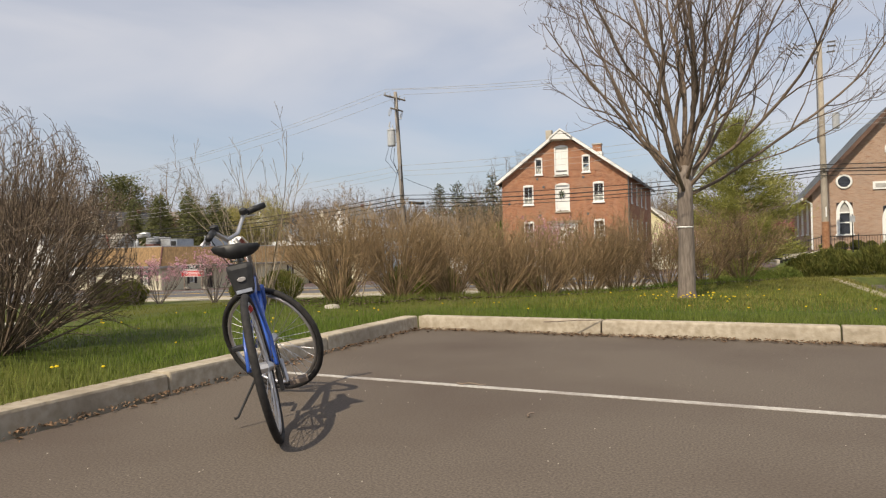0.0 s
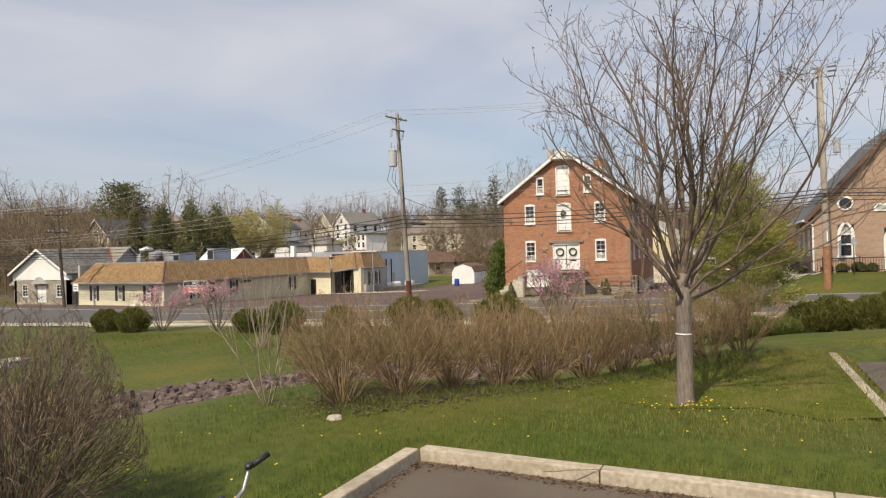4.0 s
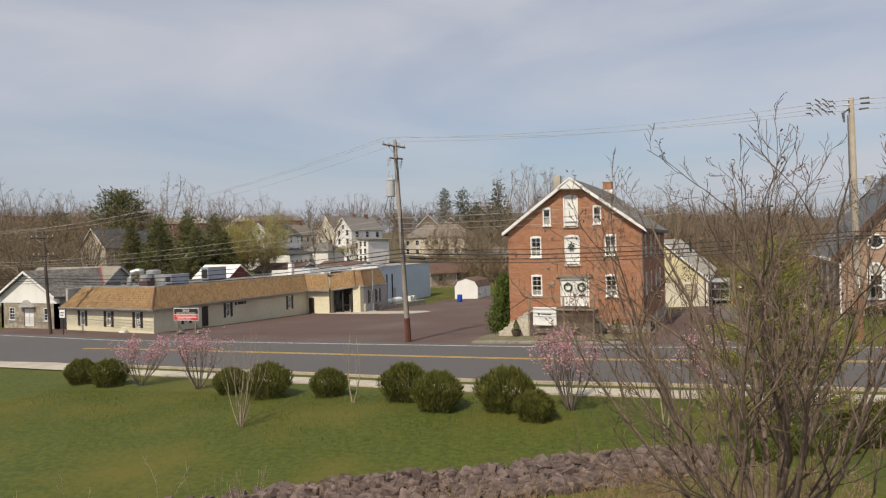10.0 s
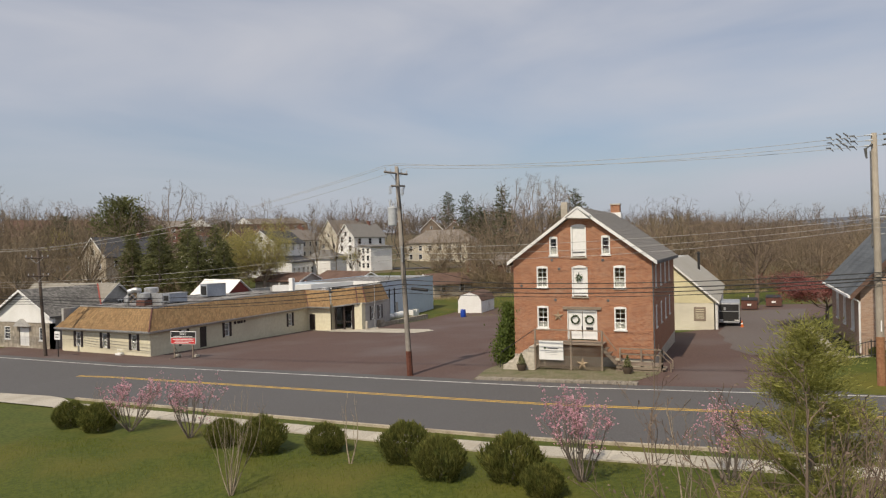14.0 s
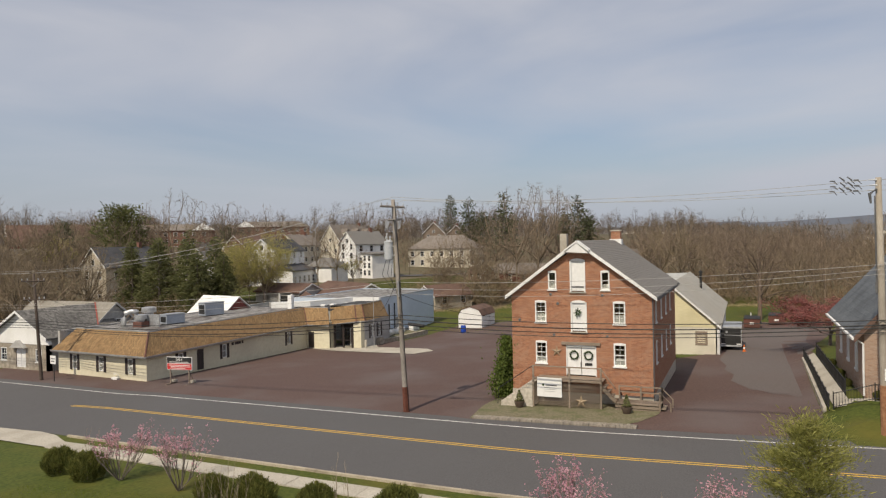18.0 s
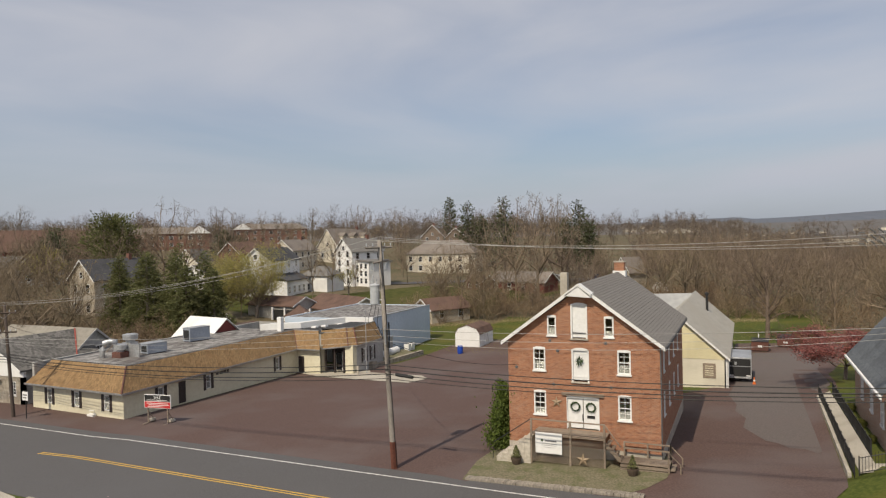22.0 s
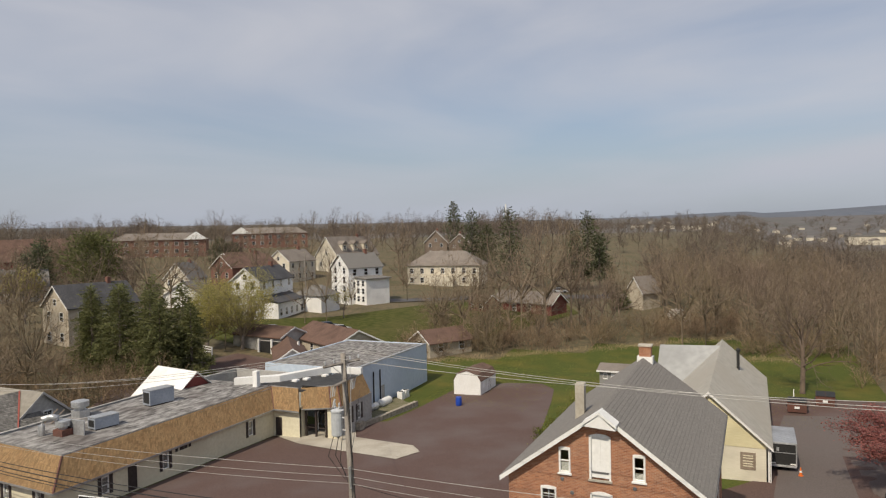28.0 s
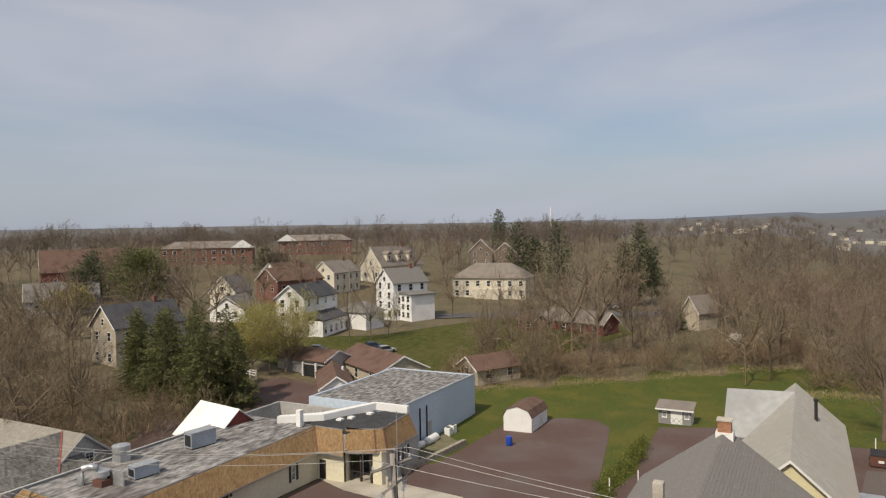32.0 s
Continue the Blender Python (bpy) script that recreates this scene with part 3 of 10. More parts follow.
    for s in (-1, 1):
        end = (0.43 + 0.13 * s, 0.075 * s, 0.30 + 0.10 * s)
        ck = part("crank", Mesh().tube([(0.43, 0.06 * s, 0.30), end], [0.012, 0.009], 8), STEEL, bike, smooth=True)
        part("pedal", Mesh().box(end[0] - 0.045, end[1] + (0.01 if s > 0 else -0.10), end[2] - 0.012, end[0] + 0.045, end[1] + (0.10 if s > 0 else -0.01), end[2] + 0.012), BLACK if s > 0 else STICK, ck, bevel=0.005)
    part("chain", Mesh().tube([(0.43, -0.055, 0.386), (0.02, -0.05, R + 0.035)], [0.005, 0.005], 5).tube([(0.43, -0.055, 0.214), (0.05, -0.05, 0.25), (0.02, -0.05, R - 0.035)], [0.005] * 3, 5), DARK, bike)
    part("derailleur", Mesh().box(0.01, -0.07, 0.22, 0.05, -0.05, 0.33), BLACK, bike, bevel=0.006)
    part("kickstand", Mesh().tube([(0.36, 0.05, 0.29), (0.30, 0.20, 0.10), (0.29, 0.215, 0.10)], [0.007, 0.006, 0.008], 8), DARK, bike)
    return bike


bicycle()

# ---- woody plants ----
def grow(rnd, limbs, base, way, length, radius, depth, spread, kids, up=0.25, jitter=0.12, shrink=0.68, thin=0.62, steps=3, tip=0.003):
    """Adds a branch as (points, radii, level) and its side branches."""
    pts, d, p = [base.copy()], way.normalized(), base.copy()
    for i in range(steps):
        d = (d + Vector((rnd.gauss(0, jitter), rnd.gauss(0, jitter), rnd.gauss(0, jitter) + up * 0.25))).normalized()
        p = p + d * (length / steps)
        pts.append(p.copy())
    end = max(radius * thin, tip)
    limbs.append((pts, [radius + (end - radius) * i / steps for i in range(steps + 1)], depth))
    if depth <= 0:
        return
    n = kids[min(depth, len(kids)) - 1]
    for k in range(n):
        t = 1.0 if k == 0 else rnd.uniform(0.35, 1.0)
        j = min(int(t * steps), steps - 1)
        at = pts[j].lerp(pts[j + 1], t * steps - j)
        dd = (pts[j + 1] - pts[j]).normalized()
        side = dd.orthogonal().normalized()
        side.rotate(Matrix.Rotation(rnd.uniform(0, 6.283), 3, dd))
        a = spread * rnd.uniform(0.55, 1.25) * (0.5 if k == 0 else 1.0)
        nd = dd * math.cos(a) + side * math.sin(a) + Vector((0, 0, up * 0.5))
        grow(rnd, limbs, at, nd, length * shrink * rnd.uniform(0.75, 1.15), end * (0.95 if k == 0 else 0.72), depth - 1, spread, kids, up, jitter, shrink, thin, steps, tip)


def ramify(rnd, limbs, base, way, length, radius, level, kids, angle=0.6, up=0.12, bend=0.05, steps=5, tip=0.002, first=0.25, ratio=0.5):
    """A branch that runs on to its tip, with side branches along it that grow shorter towards the end."""
    pts, d, p = [base.copy()], way.normalized(), base.copy()
    for i in range(steps):
        d = (d + Vector((rnd.gauss(0, bend), rnd.gauss(0, bend), rnd.gauss(0, bend) + up / steps))).normalized()
        p = p + d * (length / steps)
        pts.append(p.copy())
    end = max(radius * 0.2, tip)
    rad = [radius + (end - radius) * i / steps for i in range(steps + 1)]
    limbs.append((pts, rad, level))
    if level <= 0:
        return
    n, a0 = kids[level - 1], rnd.uniform(0, 6.283)
    for k in range(n):
        t = first + (0.98 - first) * (k + rnd.uniform(0.1, 0.9)) / n
        j = min(int(t * steps), steps - 1)
        f = t * steps - j
        at, dd = pts[j].lerp(pts[j + 1], f), (pts[j + 1] - pts[j]).normalized()
        side = dd.orthogonal().normalized()
        side.rotate(Matrix.Rotation(a0 + 2.4 * k, 3, dd))
        a = angle * rnd.uniform(0.65, 1.25)
        r = max((rad[j] + (rad[j + 1] - rad[j]) * f) * rnd.uniform(0.5, 0.75), tip)
        ramify(rnd, limbs, at, dd * math.cos(a) + side * math.sin(a), length * ratio * (1.2 - 0.7 * t) * rnd.uniform(0.7, 1.2), r, level - 1, kids, angle, up, bend * 1.25, max(2, steps - 1), tip, first * 0.8, ratio)


def limb_mesh(limbs, sides=(3, 3, 4, 5, 6, 8, 8), levels=None, plain=False):
    m = Mesh()
    for pts, rad, depth in limbs:
        if levels is None or depth in levels:
            if depth == 0 and plain:
                pts, rad = [pts[0], pts[-1]], [rad[0], rad[-1]]
            elif depth == 0 and len(pts) > 3:
                pts, rad = [pts[0], pts[len(pts) // 2], pts[-1]], [rad[0], rad[len(pts) // 2], rad[-1]]
            m.tube(pts, rad, sides[min(depth, len(sides) - 1)], cap=False)
    return m


BARK_M = mat("maple_limb", (0.115, 0.085, 0.062), (0.205, 0.155, 0.116), 9, 0.95, bump=0.05, stretch=(5, 5, 0.8))
BARK_T = islands(mat("maple_twig", (0.105, 0.075, 0.056), (0.20, 0.148, 0.112), 12, 0.95), 0.3)


def maple_tree(x, y, z, seed):
    rnd, limbs = random.Random(seed), []
    t = thing("maple_tree", (x, y, z), "bare grey maple with a pale band round its trunk", "tree")
    part("trunk", Mesh().tube([(0, 0, -0.2), (0, 0, 0.0), (0.0, 0.0, 0.14), (0.01, 0, 0.9), (0.0, 0.01, 1.45), (0.02, 0, 1.95)], [0.175, 0.15, 0.125, 0.11, 0.113, 0.092], 14), BARK, t, "grey furrowed trunk", smooth=True)
    for i in range(17):
        u = (i + 0.5) / 17
        tilt, a = 0.08 + 0.94 * u ** 0.8 * rnd.uniform(0.92, 1.06), 2.39996 * i + rnd.uniform(-0.25, 0.25)
        w = Vector((math.sin(tilt) * math.cos(a), math.sin(tilt) * math.sin(a), math.cos(tilt)))
        reach = 1.0 + 0.17 * (w.x * 0.92 + w.y * 0.385)
        ramify(rnd, limbs, Vector((0.01, 0, 1.98 - 0.5 * u)) + w * 0.03, w, reach * (3.95 + 0.45 * u) * rnd.uniform(0.88, 1.08), (0.042 - 0.011 * u) * rnd.uniform(0.75, 1.25), 3, (4, 5, 9), 0.52, 0.5, 0.11, 10, 0.0026, 0.16, 0.46)
    part("limb_crown", limb_mesh(limbs, (3, 3, 5, 7), (3, 2)), BARK_M, t, "spreading grey limbs", smooth=True)
    tagged(part("twig_spray", limb_mesh(limbs, (3, 3, 5, 7), (0, 1)), BARK_T, t, "fine dark upturned twigs"), kind="stuff")
    m = Mesh()
    for l in limbs:
        if l[2] == 0 and l[0][-1].z > 3.6 and rnd.random() < 0.16:
            for k in range(3):
                c = l[0][-1] + Vector((rnd.gauss(0, 0.02), rnd.gauss(0, 0.02), rnd.gauss(0, 0.02)))
                d = Vector((rnd.gauss(0, 1), rnd.gauss(0, 1), rnd.gauss(-0.3, 1))).normalized() * 0.035
                e = d.orthogonal().normalized() * 0.010
                m.add([c, c + d * 0.5 + e, c + d, c + d * 0.5 - e], [(0, 1, 2, 3)])
    tagged(part("seed_spray", m, BARK_T, t, "dry brown seed clusters at the tips"), kind="stuff")
    return t


maple = maple_tree(-1.23, 11.3, 0.1, 12)
part("trunk_band", Mesh().lathe([(0.112, 0), (0.117, 0.004), (0.117, 0.016), (0.112, 0.02)], 18, (0, 0, 1.05)), WHITE, maple, "thin white tie")


def shrub_data(seed, stems, height, lean, kids, thick, bark, angle=0.42, up=0.25, power=0.5, dome=None):
    rnd, limbs = random.Random(seed), []
    for i in range(stems):
        a, tilt = rnd.uniform(0, 6.283), lean * rnd.random() ** power
        w = Vector((math.sin(tilt) * math.cos(a), math.sin(tilt) * math.sin(a), math.cos(tilt)))
        r0 = rnd.uniform(0.0, 0.14)
        ramify(rnd, limbs, Vector((r0 * math.cos(a), r0 * math.sin(a), -0.03)), w, height * rnd.uniform(0.8, 1.05), thick * rnd.uniform(0.6, 1.2), 2, kids, angle, up, 0.07, 5, 0.0022, 0.22, 0.46)
    if dome:
        for pts, rad, level in limbs:
            for p in pts:
                q = math.sqrt((p.x ** 2 + p.y ** 2) / dome[0] ** 2 + max(p.z, 0) ** 2 / dome[1] ** 2)
                if q > 0.75:
                    p *= (0.75 + 0.25 * (1 - math.exp(-(q - 0.75) / 0.3))) / q
    tops = sorted(l[0][-1].z for l in limbs)
    return limb_mesh(limbs, (3, 3, 4), (2,)).data("stem", bark, smooth=True), limb_mesh(limbs, (3, 3, 4), (0, 1), True).data("twig_spray", bark), tops[int(len(tops) * 0.96)]


shrub_meshes = [shrub_data(40 + i, 44, 1.6, 0.95, (4, 7), 0.010, BARK_D, 0.5, 0.14, 0.5, (1.4, 1.85)) for i in range(3)]
HEDGE = [(-6.17, 9.8), (-5.57, 10.62), (-5.0, 11.5), (-4.36, 12.15), (-3.75, 12.85), (-3.1, 13.4), (-2.6, 14.15), (-1.85, 15.05), (-1.1, 15.9), (-0.4, 16.7), (-6.9, 10.9), (-6.2, 11.8), (-5.5, 12.7), (-4.8, 13.4), (-4.1, 14.2), (-3.4, 14.9), (-2.7, 15.7)]
hedge_rnd = random.Random(8)
for i, (x, y) in enumerate(HEDGE):
    s = thing("bare_shrub", (x, y, land(x, y)), "leafless brown shrub with upright twiggy stems", "shrub", "shrub row behind the lawn")
    s.matrix_basis = pose(x, y, land(x, y), 0, 0, hedge_rnd.uniform(0, 360)) @ Matrix.Diagonal((0.92, 0.92, (hedge_rnd.uniform(1.42, 1.6) if i < 10 else 1.62) / shrub_meshes[i % 3][2], 1))
    part("stem", shrub_meshes[i % 3][0], BARK_D, s, "upright brown stems")
    tagged(part("twig_spray", shrub_meshes[i % 3][1], BARK_D, s, "fine brown twigs"), kind="stuff")
big_mesh = shrub_data(61, 130, 2.0, 1.3, (4, 8), 0.011, BARK_K, 0.5, 0.16, 0.55, (1.5, 1.95))
for x, y, k in ((-6.3, 4.55, 1.0), (-8.2, 4.6, 0.95), (-7.2, 3.0, 1.0)):
    s = thing("bare_shrub", (x, y, land(x, y)), "large leafless shrub with dense dark twigs", "shrub", "shrub row beside the kerb")
    s.matrix_basis = pose(x, y, land(x, y), 0, 0, x * 77) @ Matrix.Diagonal((k * 0.82, k * 0.82, k * 1.9 / big_mesh[2], 1))
    part("stem", big_mesh[0], BARK_K, s, "crooked brown stems")
    tagged(part("twig_spray", big_mesh[1], BARK_K, s, "fine dark twigs"), kind="stuff")

# ---- the brick house ----
def brick_mat(name, axis, c1, c2, mortar, w=0.215, h=0.075):
    """Brickwork laid on a wall that runs along x or along y."""
    m = mat(name, c1, c2, 30, 0.9, bump=0.02)
    n, l = m.node_tree.nodes, m.node_tree.links
    b = n["Principled BSDF"]
    tc, sep, com, br = n.new("ShaderNodeTexCoord"), n.new("ShaderNodeSeparateXYZ"), n.new("ShaderNodeCombineXYZ"), n.new("ShaderNodeTexBrick")
    l.new(tc.outputs["Object"], sep.inputs[0])
    l.new(sep.outputs[0 if axis == "x" else 1], com.inputs[0])
    l.new(sep.outputs[2], com.inputs[1])
    l.new(com.outputs[0], br.inputs["Vector"])
    br.inputs["Scale"].default_value = 1.0
    br.inputs["Brick Width"].default_value, br.inputs["Row Height"].default_value = w, h
    br.inputs["Mortar Size"].default_value, br.inputs["Mortar Smooth"].default_value = 0.008, 0.3
    br.inputs["Color1"].default_value, br.inputs["Color2"].default_value = (*c1, 1), (*c2, 1)
    br.inputs["Mortar"].default_value, br.inputs["Bias"].default_value = (*mortar, 1), -0.1
    src = b.inputs["Base Color"].links[0].from_socket
    mx = n.new("ShaderNodeMixRGB")
    mx.blend_type = "MIX"
    mx.inputs[0].default_value = 0.2
    l.new(br.outputs[0], mx.inputs[1])
    l.new(src, mx.inputs[2])
    stain, ramp, wear = n.new("ShaderNodeTexNoise"), n.new("ShaderNodeValToRGB"), n.new("ShaderNodeMixRGB")
    stain.inputs["Scale"].default_value, stain.inputs["Detail"].default_value, stain.inputs["Roughness"].default_value = 0.8, 9.0, 0.7
    ramp.color_ramp.elements[0].position, ramp.color_ramp.elements[1].position = 0.5, 0.78
    ramp.color_ramp.elements[1].color = (0.55, 0.55, 0.55, 1)
    wear.inputs[2].default_value = (mortar[0] * 0.9, mortar[1] * 0.86, mortar[2] * 0.86, 1)
    l.new(tc.outputs["Object"], stain.inputs["Vector"])
    l.new(stain.outputs[0], ramp.inputs[0])
    l.new(ramp.outputs[0], wear.inputs[0])
    l.new(mx.outputs[0], wear.inputs[1])
    l.new(wear.outputs[0], b.inputs["Base Color"])
    bp = n.new("ShaderNodeBump")
    bp.inputs["Strength"].default_value, bp.inputs["Distance"].default_value, bp.invert = 0.6, 0.01, True
    l.new(br.outputs["Fac"], bp.inputs["Height"])
    l.new(bp.outputs[0], b.inputs["Normal"])
    return m


BR1, BR2, BRM = (0.245, 0.094, 0.050), (0.455, 0.205, 0.105), (0.44, 0.325, 0.235)
BRICK_X = brick_mat("brick_front", "x", BR1, BR2, BRM)
GLASS = mat("window_glass", (0.012, 0.015, 0.02), (0.03, 0.035, 0.045), 1.2, 0.06, spec=0.9)
CLEAR = mat("clear_window_glass", (0.9, 0.93, 0.92), (0.95, 0.96, 0.95), 2, 0.03, spec=0.6)
CLEAR.node_tree.nodes["Principled BSDF"].inputs["Transmission Weight"].default_value = 1.0
CURTAIN = mat("net_curtain", (0.22, 0.22, 0.21), (0.36, 0.36, 0.345), 7, 0.9, stretch=(6, 6, 0.6))
STONE = mat("pale_stone", (0.42, 0.38, 0.31), (0.58, 0.53, 0.45), 5, 0.9, bump=0.03)
DECK = mat("weathered_deck", (0.20, 0.155, 0.115), (0.33, 0.27, 0.21), 6, 0.9, stretch=(0.6, 6, 6), bump=0.02)
GREEN_D = islands(mat("evergreen_leaf", (0.02, 0.04, 0.012), (0.05, 0.085, 0.025), 6, 0.7), 0.45)
STARM = mat("weathered_brass", (0.26, 0.19, 0.12), (0.38, 0.29, 0.19), 8, 0.7)
TUB = mat("old_barrel_wood", (0.07, 0.05, 0.035), (0.13, 0.095, 0.07), 8, 0.85, stretch=(5, 5, 0.6))
PLANT_G = islands(mat("clipped_evergreen", (0.075, 0.085, 0.03), (0.15, 0.15, 0.055), 6, 0.8), 0.4)
TAR = mat("lead_flashing", (0.10, 0.10, 0.10), (0.17, 0.17, 0.17), 5, 0.7)
SHINGLE = mat("grey_shingle", (0.15, 0.141, 0.129), (0.235, 0.221, 0.203), 9, 0.9, c3=(0.185, 0.172, 0.158), rand=0.025, bump=0.02)


def clip(poly, nx, nz, c):
    """Keeps the part of an (x, z) polygon where nx * x + nz * z <= c."""
    out = []
    for a, b in zip(poly, poly[1:] + poly[:1]):
        da, db = nx * a[0] + nz * a[1] - c, nx * b[0] + nz * b[1] - c
        if da <= 0:
            out.append(a)
        if da * db < 0:
            t = da / (da - db)
            out.append((a[0] + (b[0] - a[0]) * t, a[1] + (b[1] - a[1]) * t))
    return out


def wall(x0, x1, z0, z1, holes=(), thick=0.35, gable=None):
    """A wall in the x-z plane, y from 0 back, with openings right through it and, if gable = (x, z) is given, a pointed top."""
    xs, zs = sorted({x0, x1, *[h[0] for h in holes], *[h[2] for h in holes]}), sorted({z0, z1, *[h[1] for h in holes], *[h[3] for h in holes]})
    top = gable[1] if gable else z1
    if gable:
        zs = sorted({*zs, top})
    m = Mesh()
    for za, zb in zip(zs, zs[1:]):
        for xa, xb in zip(xs, xs[1:]):
            cx, cz = (xa + xb) / 2, (za + zb) / 2
            if any(h[0] < cx < h[2] and h[1] < cz < h[3] for h in holes):
                continue
            p = [(xa, za), (xb, za), (xb, zb), (xa, zb)]
            if gable and zb > z1:
                for s, xe in ((-1, x0), (1, x1)):
                    k = (top - z1) / abs(xe - gable[0])
                    p = clip(p, s * k, 1.0, top + s * k * gable[0]) if p else p
            if p and len(p) > 2:
                m.prism([(q[0], 0, q[1]) for q in p], [(q[0], thick, q[1]) for q in p])
    return m.weld()


WIN = {}


def window(parent, at, w, h, arch=0.06, frame=WHITE, bars=1, curtain=0.0, name="window", trim=0.09, sill=True, glass=None):
    """A sash window on the outer face (x along, z up, y inwards): frame, panes and sill; meshes shared by like windows."""
    glass = glass or GLASS
    key = (w, h, arch, bars, trim, frame.name, glass.name)
    if key not in WIN:
        f = Mesh()
        n = 6 if arch else 1
        def top(x, hh):
            return hh + arch * (1 - (2 * x / w) ** 2)
        o = w / 2
        f.box(-o, -0.03, 0, -o + trim, 0.12, h).box(o - trim, -0.03, 0, o, 0.12, h).box(-o + trim, -0.03, 0, o - trim, 0.12, trim)
        for i in range(n):
            xa, xb = -o + w * i / n, -o + w * (i + 1) / n
            ta, tb = top(xa, h), top(xb, h)
            f.prism([(xa, -0.04, h - trim), (xb, -0.04, h - trim), (xb, -0.04, tb + 0.03), (xa, -0.04, ta + 0.03)], [(xa, 0.12, h - trim), (xb, 0.12, h - trim), (xb, 0.12, tb + 0.03), (xa, 0.12, ta + 0.03)])
        s = Mesh().box(-o + trim, 0.02, h * 0.5 - 0.025, o - trim, 0.09, h * 0.5 + 0.025)
        for b in range(bars):
            x = -o + trim + (w - 2 * trim) * (b + 1) / (bars + 1)
            s.box(x - 0.012, 0.04, trim, x + 0.012, 0.085, h * 0.5 - 0.025).box(x - 0.012, 0.04, h * 0.5 + 0.025, x + 0.012, 0.085, h - trim)
        if bars:
            for z in (h * 0.27, h * 0.75):
                s.box(-o + trim, 0.045, z - 0.012, o - trim, 0.08, z + 0.012)
        lo = Mesh().box(-o + trim, 0.065, trim, o - trim, 0.075, h * 0.5 - 0.02)
        hi = Mesh().box(-o + trim, 0.065, h * 0.5 + 0.02, o - trim, 0.075, h - trim)
        si = Mesh().box(-o - 0.06, -0.09, -0.09, o + 0.06, 0.1, 0.0)
        WIN[key] = [f.data("window", frame, 0.008), s.data("sash", frame), lo.data("pane", glass), hi.data("pane", glass), si.data("sill", frame, 0.01)]
    d = WIN[key]
    win = part(name, d[0], frame, parent, at=at)
    part("sash", d[1], frame, win)
    for k in (2, 3):
        part("pane", d[k], glass, win).visible_shadow = glass is not CLEAR
    if sill:
        part("sill", d[4], frame, win)
    if curtain:
        part("curtain", Mesh().box(-w / 2 + trim, 0.10, trim, w / 2 - trim, 0.11, h * curtain), CURTAIN, win, "pale half curtain")
    return win


def roof_slab(x0, z0, x1, z1, y0, y1, t=0.12):
    """A roof plane between an eave (x0, z0) and a ridge (x1, z1), along y."""
    return Mesh().prism([(x0, y0, z0), (x1, y0, z1), (x1, y1, z1), (x0, y1, z0)], [(x0, y0, z0 + t), (x1, y0, z1 + t), (x1, y1, z1 + t), (x0, y1, z0 + t)])


def shingle_rows(parent, x0, z0, x1, z1, y0, y1, t, step, material, name="shingle_course", butt=0.016, hood=0.0):
    """Courses of roofing from eave to ridge, each lapping the one below; they start behind a hood at the ridge."""
    front = y0
    n = max(2, round(math.hypot(x1 - x0, z1 - z0) / step))
    for i in range(n):
        a, b = i / n, (i + 1) / n + 0.01
        xa, za, xb, zb = x0 + (x1 - x0) * a, z0 + (z1 - z0) * a + t, x0 + (x1 - x0) * min(b, 1), z0 + (z1 - z0) * min(b, 1) + t
        y0 = 0.31 if abs(xb) < hood else front
        part(name, Mesh().prism([(xa, y0, za + 0.001), (xb, y0, zb + 0.001), (xb, y1, zb + 0.001), (xa, y1, za + 0.001)], [(xa, y0, za + butt), (xb, y0, zb + 0.004), (xb, y1, zb + 0.004), (xa, y1, za + butt)]), material, parent, fix=True)


def wreath(parent, at, r=0.27):
    rnd, m = random.Random(4), Mesh()
    for i in range(160):
        a, b = rnd.uniform(0, 6.283), rnd.uniform(0, 6.283)
        c = Vector((math.cos(a) * (r + 0.06 * math.cos(b)), -0.05 - 0.05 * abs(math.sin(b)), math.sin(a) * (r + 0.06 * math.cos(b))))
        d = Vector((rnd.gauss(0, 1), rnd.gauss(0, 0.6), rnd.gauss(0, 1))).normalized() * 0.06
        e = d.orthogonal().normalized() * 0.012
        m.add([c - d, c + e, c + d, c - e], [(0, 1, 2, 3)])
    ring(m, r, 0.045, 20, 6)
    return part("wreath", m, GREEN_D, parent, "green leaf wreath", at=at)


